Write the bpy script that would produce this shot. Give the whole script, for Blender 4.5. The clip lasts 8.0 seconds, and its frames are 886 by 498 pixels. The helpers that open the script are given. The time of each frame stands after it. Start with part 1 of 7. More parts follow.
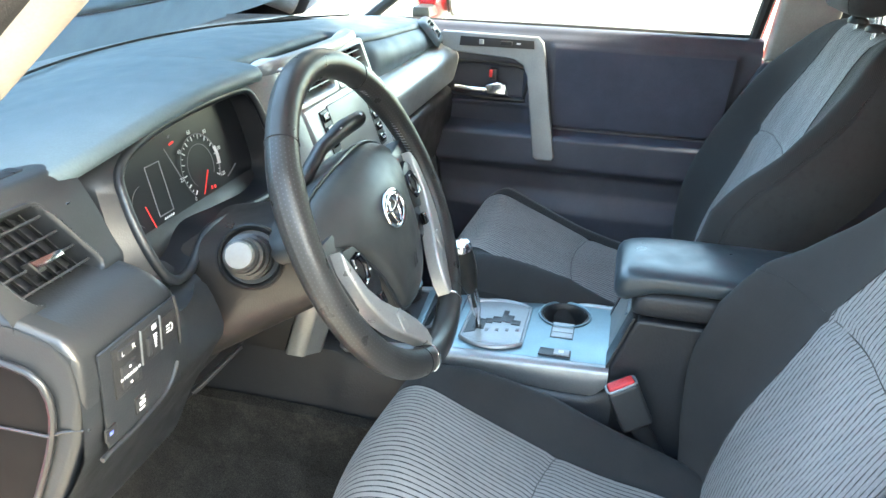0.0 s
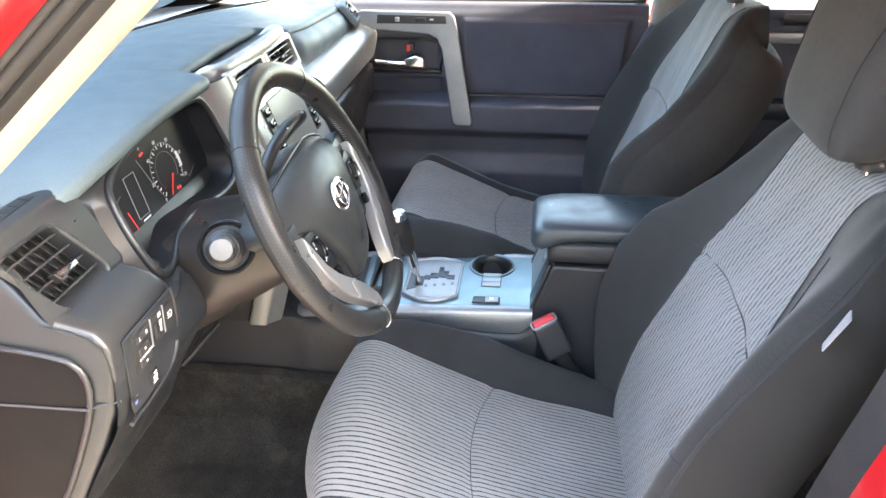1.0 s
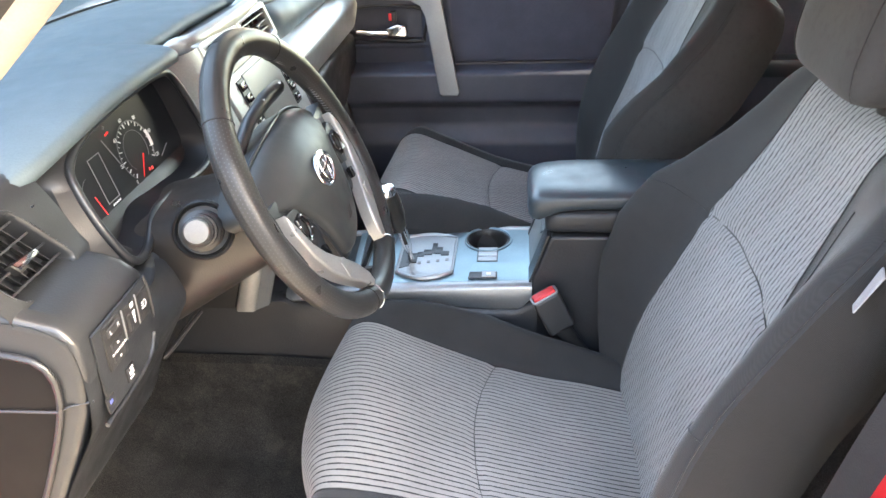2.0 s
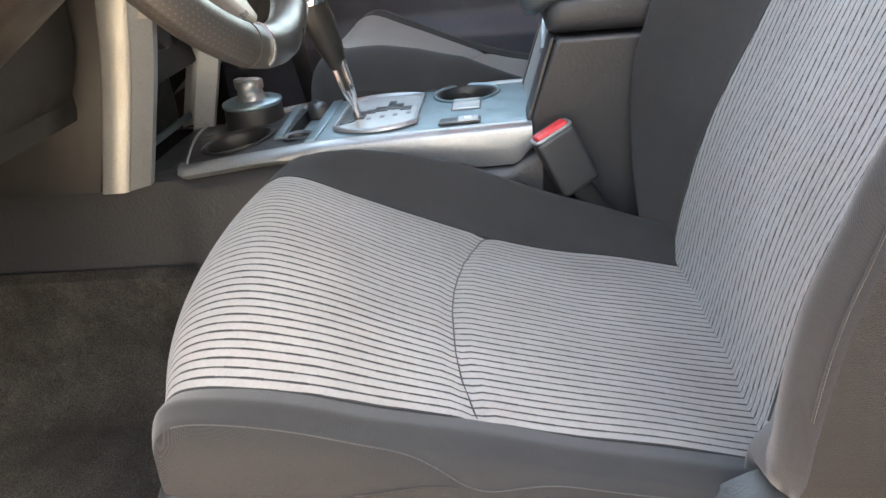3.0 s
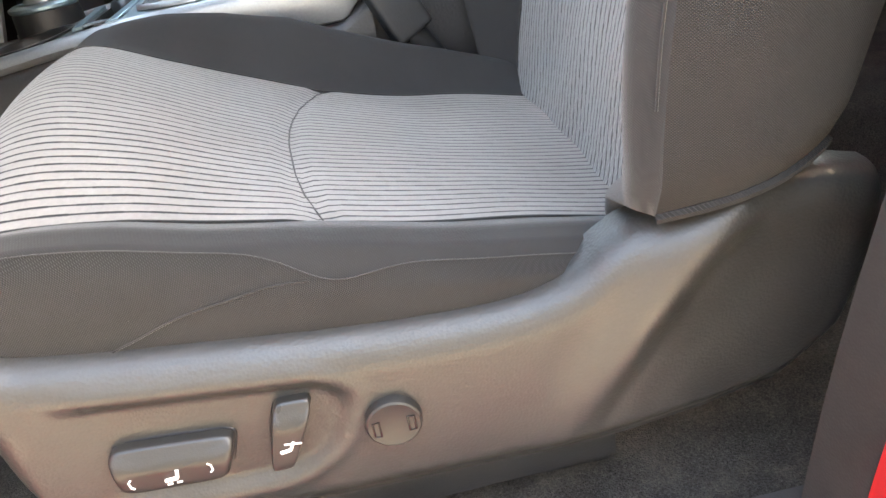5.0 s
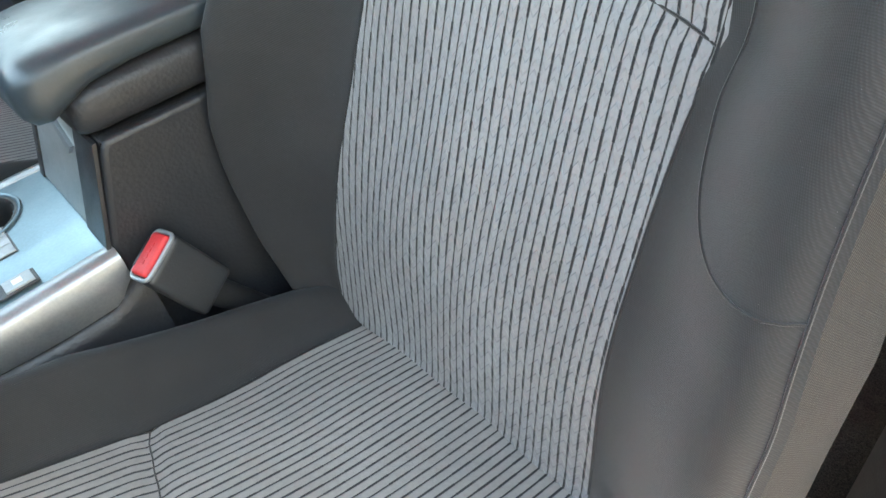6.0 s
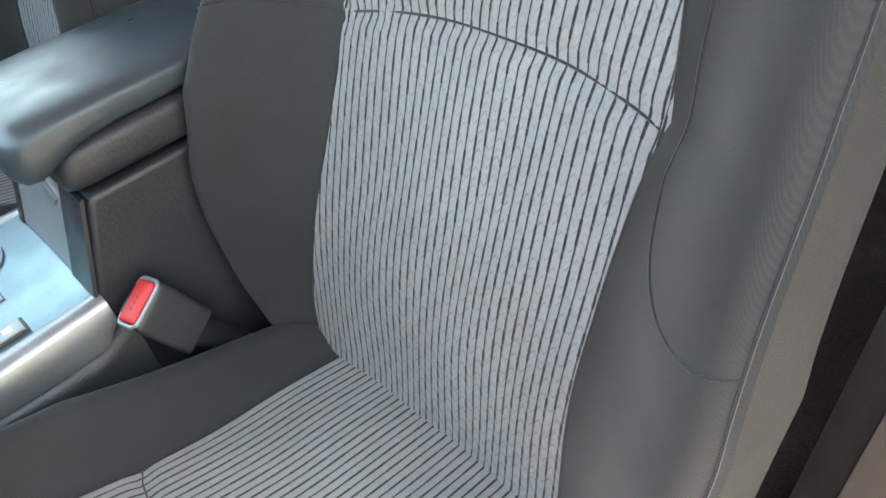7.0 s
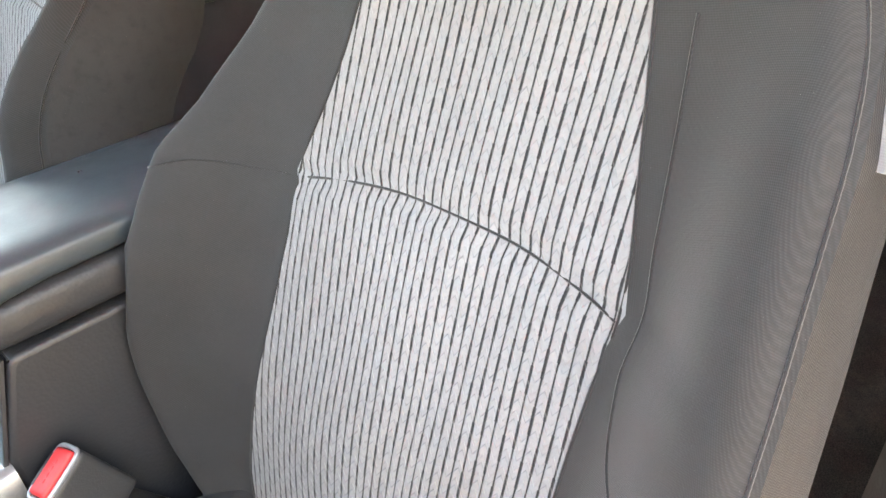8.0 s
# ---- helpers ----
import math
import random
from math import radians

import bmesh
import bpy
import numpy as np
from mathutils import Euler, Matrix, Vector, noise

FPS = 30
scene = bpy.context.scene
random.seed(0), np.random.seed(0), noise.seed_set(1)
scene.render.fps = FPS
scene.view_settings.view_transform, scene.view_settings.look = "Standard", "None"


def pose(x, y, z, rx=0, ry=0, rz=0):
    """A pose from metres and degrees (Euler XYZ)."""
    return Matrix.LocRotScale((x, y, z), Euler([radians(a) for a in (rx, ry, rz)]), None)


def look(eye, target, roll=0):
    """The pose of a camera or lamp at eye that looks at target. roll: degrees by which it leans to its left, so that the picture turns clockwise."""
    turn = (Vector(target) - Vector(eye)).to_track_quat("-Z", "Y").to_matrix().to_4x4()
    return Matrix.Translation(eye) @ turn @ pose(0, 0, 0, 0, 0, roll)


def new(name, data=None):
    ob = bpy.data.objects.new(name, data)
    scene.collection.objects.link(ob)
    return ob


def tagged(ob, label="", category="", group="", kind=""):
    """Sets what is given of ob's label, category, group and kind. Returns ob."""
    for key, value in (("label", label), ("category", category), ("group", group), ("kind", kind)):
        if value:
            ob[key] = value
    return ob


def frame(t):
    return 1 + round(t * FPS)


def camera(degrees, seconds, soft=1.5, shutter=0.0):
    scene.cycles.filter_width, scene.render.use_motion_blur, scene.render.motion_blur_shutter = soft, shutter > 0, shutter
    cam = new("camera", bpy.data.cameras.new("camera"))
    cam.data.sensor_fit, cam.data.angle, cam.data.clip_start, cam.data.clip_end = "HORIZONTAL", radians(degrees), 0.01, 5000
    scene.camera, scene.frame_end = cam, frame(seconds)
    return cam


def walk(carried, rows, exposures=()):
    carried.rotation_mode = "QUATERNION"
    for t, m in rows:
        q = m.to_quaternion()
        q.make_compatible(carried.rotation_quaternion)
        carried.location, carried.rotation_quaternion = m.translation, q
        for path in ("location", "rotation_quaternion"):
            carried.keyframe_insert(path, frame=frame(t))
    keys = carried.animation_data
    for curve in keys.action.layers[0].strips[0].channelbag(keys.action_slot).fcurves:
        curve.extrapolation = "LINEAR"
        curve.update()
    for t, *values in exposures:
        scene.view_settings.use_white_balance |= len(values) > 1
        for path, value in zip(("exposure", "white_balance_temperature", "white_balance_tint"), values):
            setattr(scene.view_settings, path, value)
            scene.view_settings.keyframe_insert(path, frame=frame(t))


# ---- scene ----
cam = camera(63.0, 8.0)
PATH = [
    (0, (0.043, -1.142, 1.108), (-0.391, 0.621, 0.268), 1.5),
    (0.5, (0.057, -1.255, 1.184), (-0.25, 0.497, 0.271), 0.1),
    (1, (0.06, -1.286, 1.212), (-0.174, 0.452, 0.251), -0.8),
    (1.2, (0.058, -1.29, 1.214), (-0.164, 0.446, 0.245), -1.0),
    (2.3, (0.048, -1.144, 1.11), (-0.16, 0.565, 0.092), -4.1),
    (2.5, (0.053, -1.062, 0.996), (-0.155, 0.652, -0.015), -5.0),
    (3, (0.046, -0.988, 0.706), (-0.155, 0.789, -0.19), -5.9),
    (3.5, (0.04, -1.022, 0.56), (-0.132, 0.775, -0.3), -6.3),
    (4, (0.046, -1.04, 0.532), (-0.118, 0.762, -0.32), -7.2),
    (4.5, (0.052, -1.04, 0.53), (-0.074, 0.757, -0.341), -7.9),
    (4.7, (0.057, -1.042, 0.53), (0.003, 0.747, -0.364), -8.4),
    (5.8, (0.042, -0.758, 0.775), (0.764, 0.558, -0.547), -11.4),
    (6, (0.012, -0.708, 0.834), (0.869, 0.518, -0.494), -10.2),
    (6.5, (0.0, -0.706, 0.881), (0.886, 0.447, -0.492), -9.8),
    (7, (0.002, -0.709, 0.898), (0.94, 0.431, -0.451), -8.6),
    (7.5, (0.004, -0.71, 0.902), (1.029, 0.444, -0.369), -6.8),
    (8, (0.04, -0.688, 0.909), (1.22, 0.514, -0.17), -4.0),
]
SKY, SUN, SUN_SIZE, SUN_ELEV, SUN_ROT, EXPOSURE = 0.15, 2.0, 3.0, 33.0, 86.0, 4.75
walk(cam, [(t, look(eye, target, roll)) for t, eye, target, roll in PATH], [(0.0, EXPOSURE + 0.05, 7000, -5), (1.2, EXPOSURE + 0.15, 7900, 8), (2.5, EXPOSURE + 0.1, 8400, 8), (3.0, EXPOSURE + 0.2, 9100, 8), (4.7, EXPOSURE + 0.35, 9000, 10), (6.0, EXPOSURE + 0.2, 9000, 0), (7.5, EXPOSURE + 0.35, 9300, 0), (8.0, EXPOSURE + 0.9, 10500, 10)])
# ---- light ----
def build_light():
    world = bpy.data.worlds.new("sky")
    scene.world = world
    world.use_nodes = True
    nt = world.node_tree
    nt.nodes.clear()
    out = nt.nodes.new("ShaderNodeOutputWorld")
    bg = nt.nodes.new("ShaderNodeBackground")
    sky = nt.nodes.new("ShaderNodeTexSky")
    sky.sky_type, sky.sun_disc = "NISHITA", False
    sky.dust_density = 3.0
    sky.sun_elevation, sky.sun_rotation = radians(SUN_ELEV), radians(SUN_ROT)
    bg.inputs["Strength"].default_value = SKY
    nt.links.new(sky.outputs[0], bg.inputs[0])
    nt.links.new(bg.outputs[0], out.inputs[0])
    lamp = bpy.data.lights.new("sun", "SUN")
    lamp.energy, lamp.angle, lamp.color = SUN, radians(SUN_SIZE), (1.0, 0.93, 0.84)
    ob = new("sun", lamp)
    a, e = radians(SUN_ROT), radians(SUN_ELEV)
    way = Vector((math.sin(a) * math.cos(e), math.cos(a) * math.cos(e), math.sin(e)))
    ob.matrix_world = look(tuple(way * 20), (0, 0, 0))


build_light()


# ---- materials ----
class Nodes:
    """A material's node tree, with short calls for the nodes used here."""

    def __init__(self, name):
        self.mat = bpy.data.materials.new(name)
        self.mat.use_nodes = True
        self.t = self.mat.node_tree
        self.b = self.t.nodes["Principled BSDF"]
        self.out = self.t.nodes["Material Output"]

    def set(self, **kw):
        for k, v in kw.items():
            sock = self.b.inputs[k.replace("_", " ")]
            if hasattr(v, "node"):
                self.t.links.new(v, sock)
            else:
                sock.default_value = (*v, 1.0) if isinstance(v, tuple) and len(v) == 3 else v
        return self

    def node(self, kind, props=None, **kw):
        n = self.t.nodes.new(kind)
        for k, v in (props or {}).items():
            setattr(n, k, v)
        for k, v in kw.items():
            sock = n.inputs[int(k[1:])] if k[0] == "i" and k[1:].isdigit() else n.inputs[k.replace("_", " ")]
            if hasattr(v, "node"):
                self.t.links.new(v, sock)
            else:
                sock.default_value = (*v, 1.0) if isinstance(v, tuple) and len(v) == 3 and sock.type == "RGBA" else v
        return n

    def math(self, op, a, b=0.0, c=0.0):
        return self.node("ShaderNodeMath", {"operation": op}, i0=a, i1=b, i2=c).outputs[0]

    def coord(self, which="Object"):
        return self.node("ShaderNodeTexCoord").outputs[which]

    def noise(self, scale, detail=3.0, rough=0.55, vec=None):
        return self.node("ShaderNodeTexNoise", Vector=vec or self.coord(), Scale=scale, Detail=detail, Roughness=rough).outputs["Fac"]

    def voronoi(self, scale, vec=None, feature="F1"):
        return self.node("ShaderNodeTexVoronoi", {"feature": feature}, Vector=vec or self.coord(), Scale=scale).outputs["Distance"]

    def ramp(self, fac, a, b, lo=0.0, hi=1.0):
        n = self.node("ShaderNodeMapRange", i0=fac, i1=lo, i2=hi, i3=a, i4=b)
        return n.outputs[0]

    def mix(self, fac, a, b):
        n = self.node("ShaderNodeMix", {"data_type": "RGBA"})
        for s, v in ((n.inputs[0], fac), (n.inputs[6], a), (n.inputs[7], b)):
            if hasattr(v, "node"):
                self.t.links.new(v, s)
            else:
                s.default_value = (*v, 1.0) if isinstance(v, tuple) and len(v) == 3 else v
        return n.outputs[2]

    def bump(self, height, strength=0.3, dist=0.001):
        n = self.node("ShaderNodeBump", Strength=strength, Distance=dist, Height=height)
        self.t.links.new(n.outputs[0], self.b.inputs["Normal"])
        return self


def mix_dirt(n, col, amount=0.35, scale=9.0):
    """Base colour with large soft stains and fine grain."""
    big = n.ramp(n.noise(scale, 4.0, 0.6), 1.0 - amount, 1.0 + amount, 0.3, 0.7)
    fine = n.ramp(n.noise(scale * 40, 2.0), 0.94, 1.06, 0.3, 0.7)
    f = n.math("MULTIPLY", big, fine)
    return n.node("ShaderNodeVectorMath", {"operation": "SCALE"}, i0=col, Scale=f).outputs[0]


def plastic(name, col, rough=0.5, grain=480.0, bump=0.14, dirt=0.18, spec=0.5, coat=0.0):
    n = Nodes(name)
    n.set(Base_Color=mix_dirt(n, col, dirt), Specular_IOR_Level=spec, Coat_Weight=coat, Coat_Roughness=0.25)
    n.set(Roughness=n.ramp(n.noise(22.0, 4.0), rough - 0.07, rough + 0.1, 0.3, 0.7))
    h = n.math("ADD", n.voronoi(grain), n.math("MULTIPLY", n.noise(grain * 0.5, 3.0), 0.7))
    n.bump(h, bump, 0.0008)
    return n.mat


def leather(name, col, perforated=False, rough=0.38):
    n = Nodes(name)
    big = n.voronoi(900.0)
    h = n.math("ADD", big, n.math("MULTIPLY", n.noise(500.0, 3.0), 0.6))
    base = mix_dirt(n, col, 0.1, 14.0)
    if perforated:
        uv = n.node("ShaderNodeSeparateXYZ", i0=n.coord("UV"))
        cu = n.math("MULTIPLY", uv.outputs[0], 1 / 0.0046)
        cv = n.math("MULTIPLY", uv.outputs[1], 1 / 0.0040)
        row = n.math("MULTIPLY", n.math("FLOORED_MODULO", n.math("FLOOR", cv), 2.0), 0.5)
        fu = n.math("SUBTRACT", n.math("FRACT", n.math("ADD", cu, row)), 0.5)
        fv = n.math("SUBTRACT", n.math("FRACT", cv), 0.5)
        d = n.math("SQRT", n.math("ADD", n.math("MULTIPLY", fu, fu), n.math("MULTIPLY", fv, fv)))
        hole = n.math("LESS_THAN", d, 0.17)
        base = n.mix(hole, base, (0.05, 0.05, 0.054))
        h = n.math("SUBTRACT", h, n.math("MULTIPLY", hole, 2.0))
    n.set(Base_Color=base, Roughness=n.ramp(n.noise(30.0), rough - 0.08, rough + 0.1, 0.3, 0.7))
    n.set(Specular_IOR_Level=0.38)
    n.bump(h, 0.16, 0.0006)
    return n.mat


def fabric(name, col, weave=1500.0, bump=0.5, light=1.5, sheen=0.25, knit=False, twill=False):
    """A woven cloth: a fine check of threads with lint and soft stains."""
    n = Nodes(name)
    p = n.node("ShaderNodeSeparateXYZ", i0=n.coord())
    a = n.math("SINE", n.math("MULTIPLY", n.math("ADD", p.outputs[0], n.math("MULTIPLY", p.outputs[1], 0.7)), weave * 2.6))
    b = n.math("SINE", n.math("MULTIPLY", n.math("SUBTRACT", p.outputs[2], n.math("MULTIPLY", p.outputs[1], 0.7)), weave * 2.6))
    w = n.ramp(n.voronoi(weave * 0.55), 1.0, -1.0, 0.1, 0.75) if knit else n.math("MULTIPLY", a, b)
    if twill:
        uv = n.node("ShaderNodeSeparateXYZ", i0=n.coord("UV"))
        wob = n.math("MULTIPLY", n.noise(90.0, 2.0), 0.0012)
        w = n.math("SINE", n.math("MULTIPLY", n.math("ADD", n.math("ADD", uv.outputs[0], uv.outputs[1]), wob), 3400.0))
    base = mix_dirt(n, col, 0.16, 11.0)
    lintcol = tuple(min(1.0, c * light) for c in col)
    thread = min(0.95, 0.25 * light)
    lint = n.ramp(n.voronoi(230.0), 1.0, 0.0, 0.0, 0.045)
    base = n.mix(n.math("MULTIPLY", n.ramp(w, 0.0, 1.0, -0.2, 1.0), thread), base, lintcol)
    base = n.mix(n.math("MULTIPLY", lint, 0.5), base, (0.35, 0.34, 0.32))
    n.set(Base_Color=base, Roughness=0.9, Specular_IOR_Level=0.25, Sheen_Weight=sheen, Sheen_Roughness=0.5)
    n.bump(n.math("ADD", n.math("MULTIPLY", w, 0.5), n.noise(500.0, 2.0)), bump, 0.0006)
    return n.mat


def striped(name, period, emboss, light=(0.27, 0.266, 0.262), dark=(0.020, 0.021, 0.024), wide=(0.055, 0.105), relief=0.5):
    """Ribbed pale cloth with thin dark lines, every other one broken into dashes."""
    n = Nodes(name)
    uv = n.node("ShaderNodeSeparateXYZ", i0=n.coord("UV"))
    wob = n.math("MULTIPLY", n.math("SUBTRACT", n.noise(60.0, 1.0), 0.5), 0.00025)
    c = n.math("DIVIDE", n.math("ADD", uv.outputs[0], wob), period)
    k = n.math("FLOOR", n.math("ADD", c, 0.5))
    f = n.math("ABSOLUTE", n.math("SUBTRACT", c, k))
    rnd = n.node("ShaderNodeTexWhiteNoise", {"noise_dimensions": "1D"}, W=k).outputs["Value"]
    dash = n.math("FRACT", n.math("ADD", n.math("DIVIDE", uv.outputs[1], 0.042), n.math("MULTIPLY", k, 0.37)))
    full = n.math("LESS_THAN", dash, 0.5)
    width = n.ramp(full, wide[0], wide[1])
    width = n.math("ADD", width, n.math("MULTIPLY", rnd, 0.02))
    width = n.math("ADD", width, n.math("MULTIPLY", n.math("SUBTRACT", n.noise(1600.0, 2.0), 0.5), 0.10))
    line = n.node("ShaderNodeMapRange", {"interpolation_type": "SMOOTHSTEP"}, i0=f, i1=n.math("SUBTRACT", width, 0.035), i2=n.math("ADD", width, 0.035), i3=1.0, i4=0.0).outputs[0]
    ridge = n.node("ShaderNodeMapRange", {"interpolation_type": "SMOOTHERSTEP"}, i0=f, i1=0.03, i2=0.20, i3=0.0, i4=1.0).outputs[0]
    thread = n.math("SINE", n.math("MULTIPLY", n.math("ADD", uv.outputs[1], n.math("MULTIPLY", uv.outputs[0], 0.5)), 5200.0))
    base = mix_dirt(n, light, 0.13, 7.0)
    base = n.mix(n.math("MULTIPLY", n.ramp(thread, 0.0, 1.0, -1.0, 1.0), 0.16), base, (0.2, 0.2, 0.2))
    spot = n.ramp(n.noise(5.0, 5.0, 0.7), 0.0, 0.35, 0.56, 0.75)
    base = n.mix(spot, base, (0.2, 0.18, 0.15))
    base = n.mix(line, base, dark)
    n.set(Base_Color=base, Roughness=0.92, Specular_IOR_Level=0.2, Sheen_Weight=0.2, Sheen_Roughness=0.5)
    flip = n.math("FLOORED_MODULO", k, 2.0)
    slant = n.math("MULTIPLY", n.math("SUBTRACT", c, k), n.math("MULTIPLY", n.math("SUBTRACT", n.math("MULTIPLY", flip, 2.0), 1.0), period * 1.5))
    tri = n.math("PINGPONG", n.math("ADD", uv.outputs[1], slant), 0.0075)
    zig = n.node("ShaderNodeMapRange", {"interpolation_type": "SMOOTHSTEP"}, i0=tri, i1=0.0022, i2=0.0042, i3=0.0, i4=1.0).outputs[0]
    h = n.math("ADD", n.math("MULTIPLY", ridge, 1.0), n.math("MULTIPLY", n.noise(700.0, 2.0), 0.25))
    h = n.math("ADD", h, n.math("MULTIPLY", zig, emboss))
    n.bump(h, relief, 0.0014)
    return n.mat


def metal(name, col, rough=0.32, metallic=1.0, brushed=0.0, dirt=0.08):
    n = Nodes(name)
    n.set(Base_Color=mix_dirt(n, col, dirt), Metallic=metallic, Roughness=n.ramp(n.noise(40.0, 3.0), rough - 0.05, rough + 0.08, 0.3, 0.7))
    n.bump(n.noise(900.0, 2.0), 0.06, 0.0005)
    return n.mat


def carpet(name, col):
    n = Nodes(name)
    pile = n.math("MULTIPLY", n.ramp(n.noise(420.0, 4.0, 0.75), 0.45, 1.7, 0.3, 0.7), n.ramp(n.voronoi(650.0), 1.25, 0.7, 0.1, 0.8))
    stain = n.math("MULTIPLY", n.ramp(n.noise(5.0, 6.0, 0.72), 0.0, 1.0, 0.52, 0.68), n.ramp(n.noise(260.0, 3.0, 0.7), 0.25, 1.0, 0.35, 0.6))
    base = n.node("ShaderNodeVectorMath", {"operation": "SCALE"}, i0=mix_dirt(n, col, 0.25, 16.0), Scale=pile).outputs[0]
    base = n.mix(n.math("MULTIPLY", stain, 0.55), base, (0.17, 0.15, 0.125))
    n.set(Base_Color=base, Roughness=1.0, Specular_IOR_Level=0.05)
    n.bump(n.math("ADD", n.noise(450.0, 4.0, 0.8), n.voronoi(600.0)), 0.9, 0.003)
    return n.mat


def paint(name, col):
    n = Nodes(name)
    flake = n.voronoi(2600.0)
    n.set(Base_Color=n.mix(n.math("MULTIPLY", flake, 0.25), col, tuple(c * 1.5 for c in col)), Roughness=0.3, Metallic=0.15, Coat_Weight=1.0, Coat_Roughness=0.05)
    n.bump(n.noise(90.0, 2.0), 0.02, 0.001)
    return n.mat


def plain(name, col, rough=0.5, metallic=0.0, emit=0.0, bump=0.0):
    n = Nodes(name)
    n.set(Base_Color=col, Roughness=rough, Metallic=metallic)
    if emit:
        n.set(Emission_Color=col, Emission_Strength=emit)
    if bump:
        n.bump(n.noise(500.0), bump, 0.0006)
    return n.mat


def glass(name, tint=(0.93, 0.97, 0.96)):
    n = Nodes(name)
    t = n.t.nodes.new("ShaderNodeBsdfTransparent")
    t.inputs[0].default_value = (*tint, 1)
    g = n.t.nodes.new("ShaderNodeBsdfGlossy")
    g.inputs["Roughness"].default_value = 0.02
    m = n.t.nodes.new("ShaderNodeMixShader")
    fr = n.t.nodes.new("ShaderNodeFresnel")
    fr.inputs[0].default_value = 1.45
    n.t.links.new(fr.outputs[0], m.inputs[0])
    n.t.links.new(t.outputs[0], m.inputs[1])
    n.t.links.new(g.outputs[0], m.inputs[2])
    n.t.links.new(m.outputs[0], n.out.inputs[0])
    return n.mat


def concrete(name, col):
    n = Nodes(name)
    c = n.coord()
    crack = n.ramp(n.voronoi(0.22, c, "DISTANCE_TO_EDGE"), 0.6, 1.0, 0.0, 0.012)
    big = n.ramp(n.noise(0.35, 6.0, 0.65, c), 0.75, 1.2, 0.3, 0.7)
    fine = n.ramp(n.noise(40.0, 3.0, 0.6, c), 0.85, 1.15, 0.3, 0.7)
    f = n.math("MULTIPLY", n.math("MULTIPLY", big, fine), crack)
    n.set(Base_Color=n.node("ShaderNodeVectorMath", {"operation": "SCALE"}, i0=col, Scale=f).outputs[0], Roughness=0.9)
    n.bump(n.noise(120.0, 4.0, 0.7, c), 0.4, 0.01)
    return n.mat


M_STRIPE_C = striped("striped_cloth_cushion", 0.0086, 0.10, (0.238, 0.228, 0.218), wide=(0.085, 0.115), relief=0.42)
# the cushion's cloth again, darkened to offset the windscreen light on the backrest
M_STRIPE_B = striped("striped_cloth_back_dimmed", 0.0088, 1.1, (0.192, 0.196, 0.201), (0.014, 0.0147, 0.0165), wide=(0.068, 0.122), relief=0.6)
M_DARK = fabric("dark_cloth", (0.025, 0.0253, 0.0265), 1500.0, 0.35, 1.8, 0.06, False, True)
M_MESH = fabric("side_mesh_cloth", (0.0118, 0.0116, 0.0116), 1450.0, 0.6, 3.6, 0.04)
# darker than the dark cloth, for bolsters on the door side
M_BAND = fabric("dark_outer_band", (0.0160, 0.0164, 0.0172), 1450.0, 0.25, 2.0, 0.22)
M_SEAM = fabric("seam_thread", (0.014, 0.014, 0.015), 2500.0, 0.3)
M_SEAM_L = fabric("pale_seam_thread", (0.032, 0.032, 0.034), 2500.0, 0.3)
M_PANEL = plastic("seat_panel_plastic", (0.027, 0.0273, 0.0270), 0.37, 420.0, 0.26, 0.08, 0.60)
M_SWITCH = plastic("switch_plastic", (0.018, 0.0178, 0.0175), 0.33, 900.0, 0.08, 0.08, 0.5)
M_BLACK = plastic("black_plastic", (0.020, 0.020, 0.021), 0.38, 700.0, 0.2)
M_POD = plastic("pod_plastic", (0.018, 0.020, 0.023), 0.35, 480.0, 0.10, 0.06, 0.6)
M_PULL = metal("pull_trim", (0.34, 0.36, 0.37), 0.45, 0.6)
M_SPOKE = metal("spoke_trim", (0.36, 0.355, 0.345), 0.32, 0.5)
M_STALK = metal("stalk_cap", (0.12, 0.118, 0.115), 0.42, 0.4)
M_WALL = concrete("sky_screen_grey", (0.30, 0.30, 0.305))
# grey pad, paler and bluer to carry the sky light through the windscreen
M_DASH = plastic("dash_pad_sky_tint", (0.098, 0.130, 0.143), 0.48, 480.0, 0.14, 0.06, 0.35)
M_ENDCAP = plastic("end_cap_plastic", (0.008, 0.007, 0.007), 0.50, 700.0, 0.12, 0.15, 0.10)
M_GREY = plastic("grey_plastic", (0.026, 0.026, 0.028), 0.36, 700.0, 0.25, 0.15, 0.6)
M_BROWN = plastic("column_plastic", (0.031, 0.0275, 0.026), 0.34, 480.0, 0.12, 0.08, 0.55)
M_DOOR = plastic("door_plastic", (0.064, 0.069, 0.092), 0.45, 600.0, 0.3)
M_DOORCLOTH = fabric("door_insert_vinyl", (0.066, 0.071, 0.098), 900.0, 0.25, 1.2, 0.2)
M_BOX = plastic("storage_box_plastic", (0.024, 0.0255, 0.029), 0.42, 260.0, 0.35, 0.08, 0.5)
M_PILLAR = plastic("pillar_trim_plastic", (0.060, 0.050, 0.046), 0.5, 500.0, 0.2, 0.1, 0.4)
M_TRAY = plastic("tray_plastic", (0.030, 0.033, 0.037), 0.34, 700.0, 0.12, 0.10, 0.6)
M_SILVER = metal("silver_trim", (0.33, 0.345, 0.355), 0.38, 0.7)
# silver trim with the sky's reflected blue mixed into its base colour
M_PLATE = metal("console_plate_sky_tint", (0.185, 0.262, 0.295), 0.34, 0.6)
M_STACK = metal("stack_trim", (0.40, 0.41, 0.40), 0.40, 0.6)
